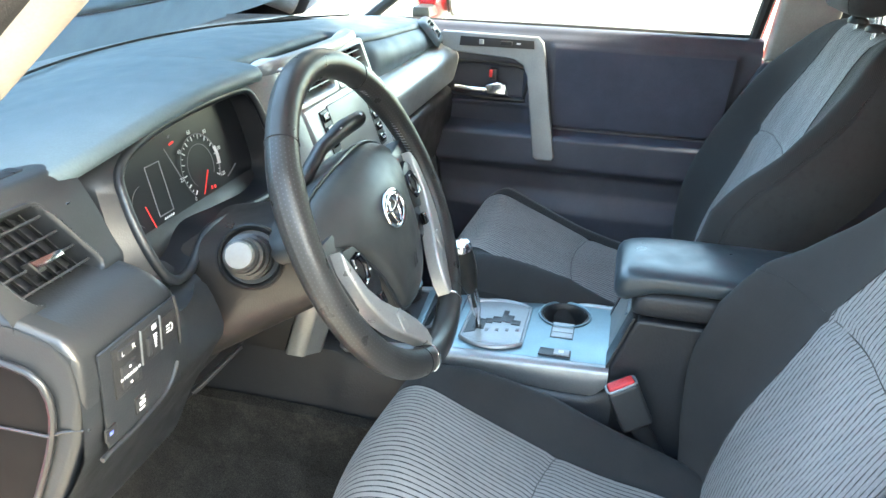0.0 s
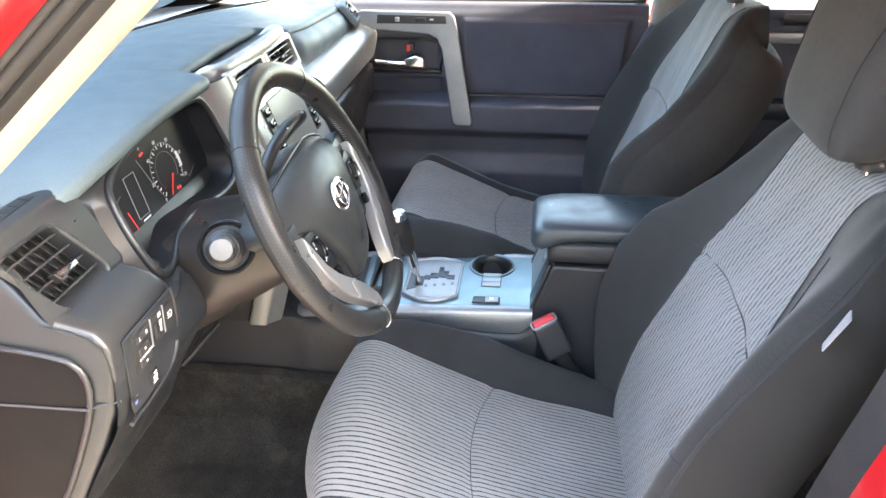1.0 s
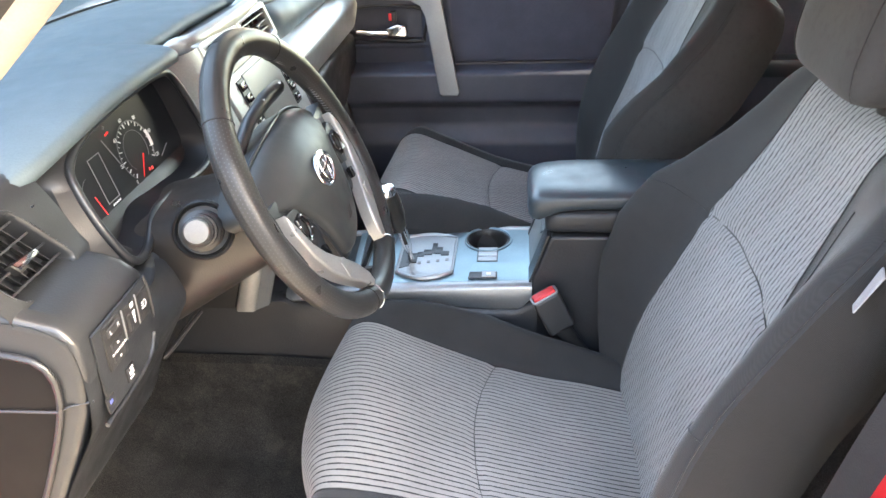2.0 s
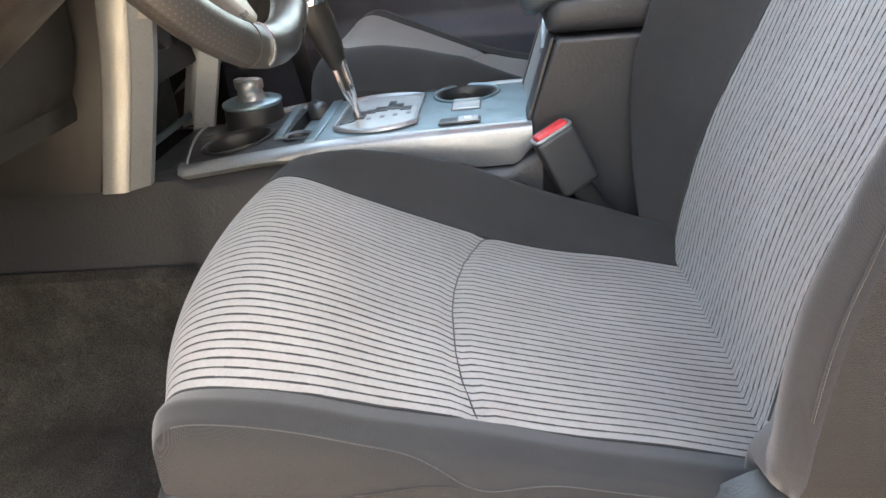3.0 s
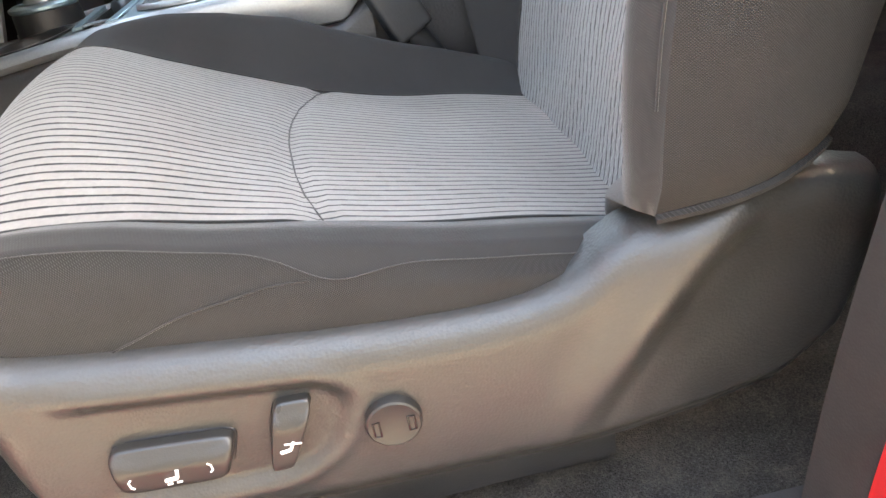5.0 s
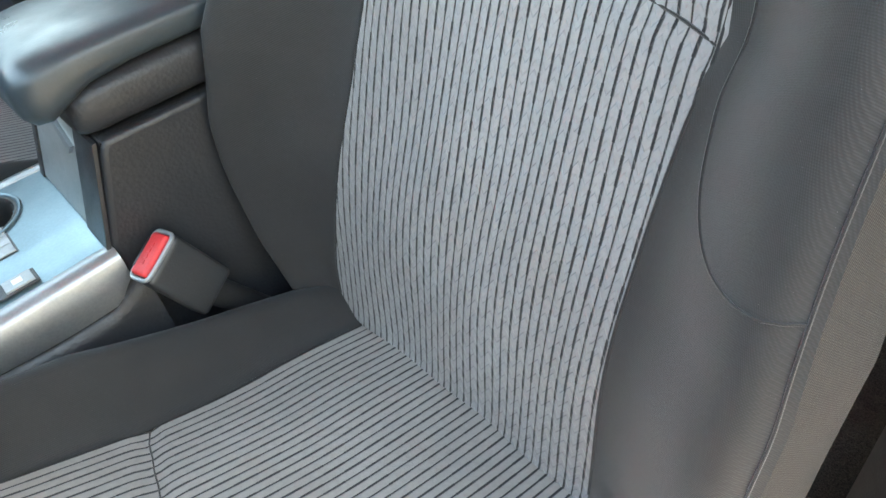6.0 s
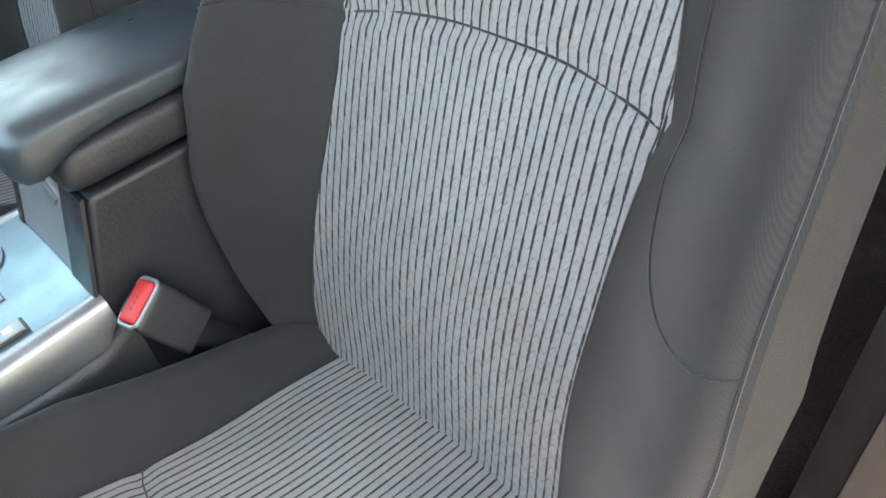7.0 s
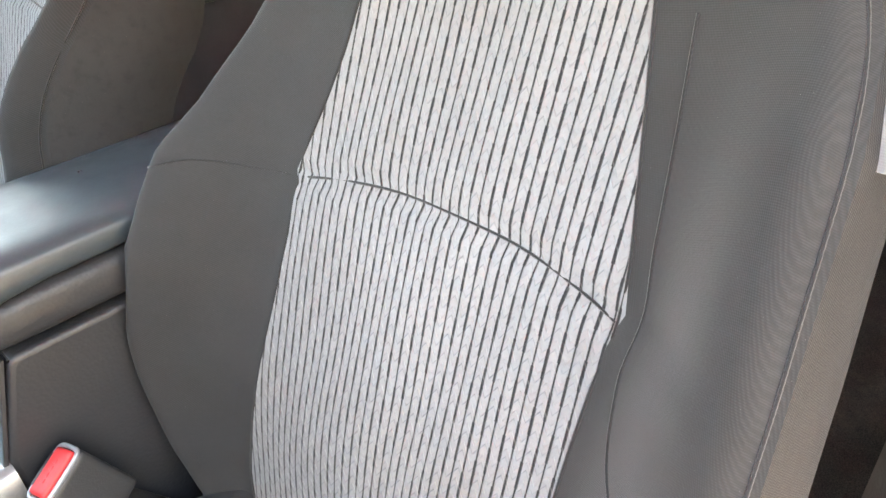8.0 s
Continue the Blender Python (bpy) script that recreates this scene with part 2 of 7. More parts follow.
M_CHROME = metal("chrome", (0.8, 0.8, 0.8), 0.12, 1.0)
M_LEATHER = leather("wheel_leather", (0.027, 0.0268, 0.0262), False, 0.33)
M_PERF = leather("perforated_leather", (0.027, 0.0268, 0.0262), True, 0.33)
# black vinyl; its bluish sky sheen is put into the base colour
M_ARM = plastic("armrest_vinyl_sky_tint", (0.034, 0.046, 0.055), 0.34, 420.0, 0.05, 0.05, 0.6)
M_HUB = leather("airbag_cover", (0.040, 0.041, 0.040), False, 0.42)
M_CARPET = carpet("carpet", (0.056, 0.0525, 0.049))
M_RED = paint("red_paint", (0.33, 0.008, 0.012))
M_RUBBER = plastic("rubber", (0.018, 0.018, 0.019), 0.6, 500.0, 0.2)
M_BEIGE = fabric("pillar_cloth", (0.27, 0.238, 0.202), 1200.0, 0.2, 1.05, 0.1)
M_HEADLINER = fabric("headliner_cloth", (0.55, 0.54, 0.52), 1200.0, 0.2, 1.05, 0.1)
M_LIGHTGREY = plastic("light_grey_trim", (0.36, 0.36, 0.34), 0.55, 600.0, 0.2)
M_BUCKLE = plastic("buckle_plastic", (0.035, 0.036, 0.038), 0.40, 480.0, 0.1, 0.1)
M_REDBTN = plastic("buckle_red", (0.62, 0.035, 0.04), 0.4, 900.0, 0.1, 0.1)
M_WHITE = plain("white_print", (0.75, 0.75, 0.75), 0.6)
M_DIM = plain("grey_print", (0.20, 0.20, 0.21), 0.6)
M_GLOSSBLACK = plain("gloss_black", (0.006, 0.006, 0.008), 0.12)
M_DIALBLACK = plain("dial_black", (0.012, 0.013, 0.016), 0.35)
M_NEEDLE = plain("needle_red", (0.75, 0.03, 0.03), 0.4, 0.0, 0.05)
M_GLASS = glass("window_glass")
M_CONCRETE = concrete("pale_concrete", (0.205, 0.184, 0.155))
M_TAG = fabric("grey_tag", (0.22, 0.22, 0.23), 2000.0, 0.2)


# ---- mesh tools ----
def part(name, bm, mat, parent=None, label="", angle=40):
    """Links a bmesh as one mesh object, under a thing or a part."""
    me = bpy.data.meshes.new(name)
    bm.normal_update()
    bm.to_mesh(me)
    bm.free()
    me.materials.append(mat)
    me.shade_smooth()
    me.set_sharp_from_angle(angle=radians(angle))
    ob = new(name, me)
    if parent:
        ob.parent = parent
    if label:
        tagged(ob, label)
    return ob


def thing(name, label, category, at=(0, 0, 0), group="", kind=""):
    ob = new(name)
    ob.location = at
    ob.empty_display_size = 0.05
    tagged(ob, label, category, group, kind)
    bpy.context.view_layer.update()
    return ob


def under(parent, ob):
    """Makes ob a child of parent, staying where it is."""
    ob.parent = parent
    ob.matrix_parent_inverse = parent.matrix_world.inverted()
    return ob


def add_box(bm, c, s, bev=0.003, m=None, seg=2):
    """A box with rounded edges: centre, size."""
    r = bmesh.ops.create_cube(bm, size=1.0)
    vs = r["verts"]
    bmesh.ops.scale(bm, vec=s, verts=vs)
    if bev:
        es = list({e for v in vs for e in v.link_edges})
        b = bmesh.ops.bevel(bm, geom=es, offset=min(bev, min(s) * 0.45), segments=seg, profile=0.6, affect="EDGES")
        vs = list({v for f in b["faces"] for v in f.verts} | {v for v in vs if v.is_valid})
    t = Matrix.Translation(c) @ (m or Matrix())
    bmesh.ops.transform(bm, matrix=t, verts=vs)
    return bm


def box_bm(c, s, bev=0.003, m=None, seg=2):
    return add_box(bmesh.new(), c, s, bev, m, seg)


def prism_bm(pts, place, depth, bev=0.0, seg=2, bm=None):
    """A plate: outline pts (a, b), extruded from 0 to depth; place(a, b, d) gives the point."""
    own = bmesh.new()
    lo = [own.verts.new((a, b, 0.0)) for a, b in pts]
    hi = [own.verts.new((a, b, depth)) for a, b in pts]
    n = len(pts)
    own.faces.new(lo[::-1])
    own.faces.new(hi)
    for i in range(n):
        own.faces.new((lo[i], lo[(i + 1) % n], hi[(i + 1) % n], hi[i]))
    bmesh.ops.recalc_face_normals(own, faces=own.faces)
    if bev:
        es = [e for e in own.edges if abs(e.verts[0].co.z - depth) < 1e-7 and abs(e.verts[1].co.z - depth) < 1e-7]
        bmesh.ops.bevel(own, geom=es, offset=bev, segments=seg, profile=0.6, affect="EDGES")
    for v in own.verts:
        v.co = Vector(place(v.co.x, v.co.y, v.co.z))
    bmesh.ops.recalc_face_normals(own, faces=own.faces)
    if bm is None:
        return own
    me = bpy.data.meshes.new("tmp")
    own.to_mesh(me)
    own.free()
    bm.from_mesh(me)
    bpy.data.meshes.remove(me)
    return bm


def spline(pts, n, closed=False):
    """n points evenly along a Catmull-Rom curve through pts."""
    P = [np.array(p, float) for p in pts]
    m = len(P)
    segs = m if closed else m - 1
    out = []
    for i in range(segs):
        if closed:
            p0, p1, p2, p3 = P[(i - 1) % m], P[i], P[(i + 1) % m], P[(i + 2) % m]
        else:
            p1, p2 = P[i], P[i + 1]
            p0 = P[i - 1] if i else 2 * p1 - p2
            p3 = P[i + 2] if i + 2 < m else 2 * p2 - p1
        for k in range(12):
            t = k / 12
            out.append(0.5 * (2 * p1 + (p2 - p0) * t + (2 * p0 - 5 * p1 + 4 * p2 - p3) * t * t + (3 * p1 - p0 - 3 * p2 + p3) * t ** 3))
    if not closed:
        out.append(P[-1])
    A = np.array(out)
    if closed:
        A = np.vstack([A, A[:1]])
    d = np.concatenate([[0], np.cumsum(np.linalg.norm(np.diff(A, axis=0), axis=1))])
    s = np.linspace(0, d[-1], n + (1 if closed else 0))
    R = np.stack([np.interp(s, d, A[:, k]) for k in range(A.shape[1])], 1)
    return R[:-1] if closed else R


def grid_bm(pts, uvs=None, wrap=False, bm=None):
    """A sheet from rows of points; wrap joins the last column to the first."""
    bm = bm or bmesh.new()
    layer = bm.loops.layers.uv.verify() if uvs is not None else None
    vs = [[bm.verts.new(tuple(p)) for p in row] for row in pts]
    nj = len(vs[0])
    for i in range(len(vs) - 1):
        for j in range(nj if wrap else nj - 1):
            j2 = (j + 1) % nj
            ring = ((i, j), (i + 1, j), (i + 1, j2), (i, j2))
            f = bm.faces.new([vs[a][b] for a, b in ring])
            if layer is not None:
                for loop, (a, b) in zip(f.loops, ring):
                    loop[layer].uv = uvs[a][b]
    return bm


def tube_bm(path, r, n=8, closed=False, bm=None, flat=1.0, caps=True):
    """A round bar along a path; r may be a list."""
    bm = bm or bmesh.new()
    P = [Vector(p) for p in path]
    m = len(P)
    rings = []
    side = None
    for i in range(m):
        a = P[(i - 1) % m] if closed or i else P[i]
        b = P[(i + 1) % m] if closed or i < m - 1 else P[i]
        t = (b - a).normalized()
        if side is None:
            side = t.orthogonal().normalized()
        side = (side - t * side.dot(t)).normalized()
        up = t.cross(side)
        rad = r[i] if hasattr(r, "__len__") else r
        rings.append([bm.verts.new(P[i] + rad * (math.cos(k * math.tau / n) * side + flat * math.sin(k * math.tau / n) * up)) for k in range(n)])
    for i in range(m if closed else m - 1):
        A, B = rings[i], rings[(i + 1) % m]
        for k in range(n):
            bm.faces.new((A[k], A[(k + 1) % n], B[(k + 1) % n], B[k]))
    if not closed and caps:
        bm.faces.new(rings[0][::-1])
        bm.faces.new(rings[-1])
    bmesh.ops.recalc_face_normals(bm, faces=bm.faces)
    return bm


def lathe_bm(profile, m, n=24, bm=None):
    """Turns (radius, height) about the z axis of m."""
    bm = bm or bmesh.new()
    rings = []
    for r, h in profile:
        if r < 1e-6:
            rings.append([bm.verts.new(m @ Vector((0, 0, h)))])
        else:
            rings.append([bm.verts.new(m @ Vector((r * math.cos(k * math.tau / n), r * math.sin(k * math.tau / n), h))) for k in range(n)])
    for A, B in zip(rings, rings[1:]):
        for k in range(n):
            if len(A) == 1 and len(B) == 1:
                break
            if len(A) == 1:
                bm.faces.new((A[0], B[k], B[(k + 1) % n]))
            elif len(B) == 1:
                bm.faces.new((A[k], B[0], A[(k + 1) % n]))
            else:
                bm.faces.new((A[k], B[k], B[(k + 1) % n], A[(k + 1) % n]))
    bmesh.ops.recalc_face_normals(bm, faces=bm.faces)
    return bm


def axis(at, z, x=None):
    """A pose at a point with its z axis along z."""
    z = Vector(z).normalized()
    x = Vector(x) if x else z.orthogonal()
    x = (x - z * x.dot(z)).normalized()
    y = z.cross(x)
    return Matrix.Translation(at) @ Matrix((x, y, z)).transposed().to_4x4()


def text_part(txt, size, m, mat, parent, name="print"):
    """Flat lettering at the pose m, facing along its z axis."""
    cu = bpy.data.curves.new(name, "FONT")
    cu.body, cu.size, cu.align_x, cu.align_y, cu.extrude = txt, size, "CENTER", "CENTER", 0.0001
    tmp = new(name, cu)
    bpy.context.view_layer.update()
    me = bpy.data.meshes.new_from_object(tmp.evaluated_get(bpy.context.evaluated_depsgraph_get()))
    bpy.data.objects.remove(tmp)
    me.materials.append(mat)
    ob = new(name, me)
    ob.matrix_world = m
    bpy.context.view_layer.update()
    return under(parent, ob)


def smooth(a, b, x):
    t = min(1.0, max(0.0, (x - a) / (b - a)))
    return t * t * (3 - 2 * t)


def table(keys, x):
    """Straight lines between (x, value) pairs."""
    return float(np.interp(x, [k for k, _ in keys], [v for _, v in keys]))


# ---- setting: ground, body shell ----
def xz(y):
    return lambda a, b, d: (a, y + d, b)


def build_setting():
    bm = bmesh.new()
    bmesh.ops.create_grid(bm, x_segments=60, y_segments=60, size=400.0)
    ob = part("ground", bm, M_CONCRETE)
    ob.location = (0, 0, -0.62)
    tagged(ob, "pale sunlit concrete lot around the car", "ground", kind="structure")

    # carpet with a raised tunnel and an upturned toe board
    rows = []
    ys = np.linspace(-0.70, 0.74, 73)
    for x in np.linspace(-1.05, 2.12, 100):
        row = []
        for y in ys:
            hump = 0.16 * (1 - smooth(0.11, 0.20, abs(y))) if x < 0.6 else 0.1 * (1 - smooth(0.11, 0.20, abs(y)))
            toe = 0.42 * smooth(-0.62, -1.02, x) ** 1.2 if x < -0.62 else 0.0
            wave = 0.006 * math.sin(7 * x + 3 * y) + 0.004 * math.sin(19 * y - 11 * x)
            row.append((x, y, 0.05 + max(hump, toe) + wave))
        rows.append(row)
    ob = part("floor", grid_bm(rows), M_CARPET, angle=60)
    tagged(ob, "dark grey worn carpet with pale stains", "carpet", kind="structure")

    # sill along the open door
    pts = [(-0.72, 0.05), (-0.70, 0.085), (-0.665, 0.09), (-0.65, 0.05), (-0.66, 0.0), (-0.72, 0.0)]
    ob = part("trim_sill", prism_bm(pts, lambda a, b, d: (-0.6 + d, a, b), 2.1), M_GREY)
    tagged(ob, "dark plastic scuff sill at the open doorway", "sill", kind="structure")
    pts = [(-0.84, -0.15), (-0.835, 0.02), (-0.80, 0.055), (-0.72, 0.055), (-0.72, -0.15)]
    ob = part("trim_rocker", prism_bm(pts, lambda a, b, d: (-0.75 + d, a, b), 2.3), M_RED)
    tagged(ob, "red painted rocker panel under the doorway", "body panel", kind="structure")

    # roof lining
    rows = [[(x, y, 1.30 - 0.05 * (y / 0.66) ** 2 - 0.07 * smooth(-0.1, -0.35, x)) for y in np.linspace(-0.66, 0.66, 21)] for x in np.linspace(-0.28, 2.1, 30)]
    low = grid_bm(rows)
    r = bmesh.ops.solidify(low, geom=low.faces[:], thickness=-0.03)
    ob = part("ceiling", low, M_HEADLINER)
    tagged(ob, "pale grey cloth roof lining", "headliner", kind="structure")
    rows = [[(x, y, 1.36 - 0.05 * (y / 0.70) ** 2 - 0.07 * smooth(-0.1, -0.35, x)) for y in np.linspace(-0.72, 0.72, 21)] for x in np.linspace(-0.28, 2.15, 30)]
    top = grid_bm(rows)
    bmesh.ops.solidify(top, geom=top.faces[:], thickness=0.02)
    ob = part("trim_roof", top, M_RED)
    tagged(ob, "red painted steel roof of the car", "roof", kind="structure")

    # the driver's door, standing wide open
    door = thing("door_driver", "red driver's door standing open, dark inner trim", "car door", (-0.80, -0.82, 0.0), kind="structure")
    way, side = Vector((-0.30, -0.954, 0)), Vector((0.954, -0.30, 0))
    hinge = Vector((-0.80, -0.84, 0))
    at = lambda a, b, d: hinge + way * a + side * d + Vector((0, 0, b))
    outline = [(0.0, -0.10), (0.0, 0.78), (0.10, 0.84), (1.02, 0.86), (1.06, 0.70), (1.06, 0.10), (0.98, -0.14)]
    under(door, part("skin", prism_bm(outline, lambda a, b, d: at(a, b, -0.02 - d), 0.08, 0.02), M_RED))
    inner = [(0.06, -0.02), (0.06, 0.76), (0.14, 0.82), (0.96, 0.83), (1.00, 0.68), (1.00, 0.12), (0.92, -0.06)]
    under(door, part("door_panel", prism_bm(inner, lambda a, b, d: at(a, b, -0.018 + d), 0.035, 0.012), M_DOOR))
    under(door, part("door_armrest", box_bm(at(0.58, 0.52, 0.04), (0.07, 0.62, 0.06), 0.02, Matrix.Rotation(-0.305, 4, "Z")), M_ARM))
    frame = [at(a, b, -0.05) for a, b in ((0.02, 0.80), (0.50, 1.22), (0.62, 1.25), (1.02, 1.22), (1.06, 0.86))]
    under(door, part("window_frame", tube_bm(frame, 0.022, 10), M_RED))
    pane = under(door, part("pane", prism_bm([(0.10, 0.84), (0.50, 1.20), (1.00, 1.20), (1.03, 0.86)], lambda a, b, d: at(a, b, -0.052 + d), 0.004), M_GLASS))
    pane.visible_shadow = False
    # unseen plain wall, added beyond the open door to hold back low sky light
    ob = part("wall_sky_screen", box_bm((0, -4.6, 1.38), (30.0, 0.25, 4.0), 0.02), M_WALL)
    tagged(ob, "unseen plain wall added to screen low sky from the open door", "wall", kind="structure")
    # kick panels close the footwells at the sides
    for y, x1, who in ((0.735, -0.57, "passenger"), (-0.735, -0.70, "driver")):
        ob = part("wall_kick_" + who, box_bm(((x1 - 1.07) / 2, y, 0.42), (x1 + 1.07, 0.04, 0.86), 0.01), M_BLACK)
        tagged(ob, "black kick panel beside the footwell", "kick panel", kind="structure")
    # far back of the cabin
    ob = part("wall_rear", box_bm((2.1, 0, 0.66), (0.05, 1.46, 1.3), 0.01), M_GREY)
    tagged(ob, "dark grey trim closing the rear of the cabin", "wall", kind="structure")
    ob = part("wall_driver_rear", box_bm((1.35, -0.735, 0.45), (1.5, 0.05, 0.8), 0.02), M_DOOR)
    tagged(ob, "dark trim of the closed rear door", "door panel", kind="structure")
    ob = part("wall_firewall", box_bm((-1.06, 0, 0.45), (0.04, 1.46, 0.9), 0.01), M_BLACK)
    tagged(ob, "black firewall in front of the footwells", "wall", kind="structure")

    # pillars: sweeps between two curves
    def pillar(name, path, cross, mat, label, cat):
        p = spline(path, 26)
        rows = [[(x, y + dy, z + dz) if len(c) == 2 else (x + c[2], y + dy, z + dz) for c in cross for dy, dz in [c[:2]]] for x, y, z in p]
        ob = part(name, grid_bm(rows, wrap=True), mat)
        bm2 = bmesh.new()
        bm2.from_mesh(ob.data)
        bmesh.ops.recalc_face_normals(bm2, faces=bm2.faces)
        bm2.to_mesh(ob.data)
        bm2.free()
        return tagged(ob, label, cat, kind="structure")

    # windscreen pillar: cloth trim, two rubber seals and the painted frame
    line = [(-0.80, -0.715, 0.655), (-0.66, -0.708, 0.773), (-0.453, -0.70, 0.947), (-0.245, -0.69, 1.122), (-0.09, -0.68, 1.25)]

    def slant(pts):
        """Cross-section from (out along the slope's normal, across the car)."""
        return [(dy, 0.765 * n, -0.644 * n) for n, dy in pts]

    pillar("trim_a_pillar", line, slant([(-0.003, 0.004), (0.004, -0.008), (0.012, -0.013), (0.019, -0.014), (0.028, 0.006), (0.022, 0.018), (0.006, 0.018), (-0.002, 0.010)]), M_BEIGE, "beige cloth-covered windscreen pillar trim", "pillar trim")
    pillar("trim_a_seal", line, slant([(0.016, -0.012), (0.019, -0.021), (0.025, -0.027), (0.031, -0.026), (0.034, -0.018), (0.032, 0.01), (0.020, 0.01)]), M_RUBBER, "black rubber door seal along the windscreen pillar", "door seal")
    for nm, n, dy, r in (("trim_seal_tube", 0.0365, -0.034, 0.0085), ("trim_seal_lip", 0.0425, -0.046, 0.0045)):
        ob = part(nm, tube_bm(spline([(x - 0.644 * n, y + dy, z + 0.765 * n) for x, y, z in line], 30), r, 12), M_RUBBER)
        tagged(ob, "round black rubber seal bead on the door frame", "door seal", kind="structure")
    pillar("trim_a_body", line, slant([(0.040, -0.030), (0.044, -0.050), (0.047, -0.064), (0.056, -0.082), (0.075, -0.096), (0.11, -0.106), (0.14, -0.09), (0.14, -0.01), (0.05, -0.005)]), M_RED, "glossy red painted windscreen pillar and door frame", "body panel")

    # driver's centre pillar behind the seat
    bl = [(0.30, -0.70, 0.04), (0.318, -0.705, 0.28), (0.372, -0.71, 0.63), (0.405, -0.71, 0.80), (0.45, -0.69, 1.05), (0.48, -0.66, 1.27)]
    pillar("trim_b_pillar", bl, [(0.02, 0.0, 0.02), (0.05, 0.0, 0.06), (0.04, 0.0, 0.30), (-0.03, 0.0, 0.30), (-0.02, 0.0, 0.02)], M_PILLAR, "dark brown-grey plastic pillar trim behind the driver's seat", "pillar trim")
    pillar("trim_b_seal", bl, [(0.018, 0.0, 0.0), (0.016, 0.0, 0.024), (-0.03, 0.0, 0.03), (-0.034, 0.0, 0.006)], M_RUBBER, "black rubber seal on the centre pillar edge", "door seal")
    pillar("trim_b_body", bl, [(-0.036, 0.0, 0.0), (-0.036, 0.0, 0.28), (-0.12, 0.0, 0.28), (-0.13, 0.0, 0.05), (-0.09, 0.0, 0.012)], M_RED, "glossy red painted centre pillar in the doorway", "body panel")

    # bonnet, cowl and windscreen
    rows = [[(x - 0.10 * (1 - (y / 0.8) ** 2) * (1 if x > -1.5 else 0.5), y, 0.842 - 0.10 * ((-1.0 - x) / 1.1) ** 2 - 0.05 * (y / 0.8) ** 2) for y in np.linspace(-0.82, 0.82, 25)] for x in np.linspace(-2.25, -0.90, 24)]
    hood = grid_bm(rows)
    bmesh.ops.solidify(hood, geom=hood.faces[:], thickness=0.02)
    ob = part("trim_bonnet", hood, M_RED)
    tagged(ob, "glossy red painted bonnet in front of the windscreen", "bonnet", kind="structure")
    rows = [[(x - 0.08 * (1 - (y / 0.75) ** 2), y, z) for y in np.linspace(-0.76, 0.76, 25)] for x, z in ((-0.80, 0.862), (-0.86, 0.855), (-0.94, 0.835), (-1.02, 0.80))]
    ob = part("trim_cowl", grid_bm(rows), M_BLACK)
    tagged(ob, "black plastic cowl under the windscreen", "cowl", kind="structure")
    rows = []
    for t in np.linspace(0, 1, 12):
        x0, z0 = -0.93 + 0.70 * t, 0.862 + 0.40 * t
        rows.append([(x0 + 0.12 * (abs(y) / 0.68) ** 2 * (1 - 0.5 * t), y * (1 - 0.08 * t), z0) for y in np.linspace(-0.69, 0.69, 21)])
    g = grid_bm(rows)
    ob = part("window_windscreen", g, M_GLASS)
    ob.visible_shadow = False
    tagged(ob, "clear windscreen glass", "windscreen", kind="structure")


build_setting()


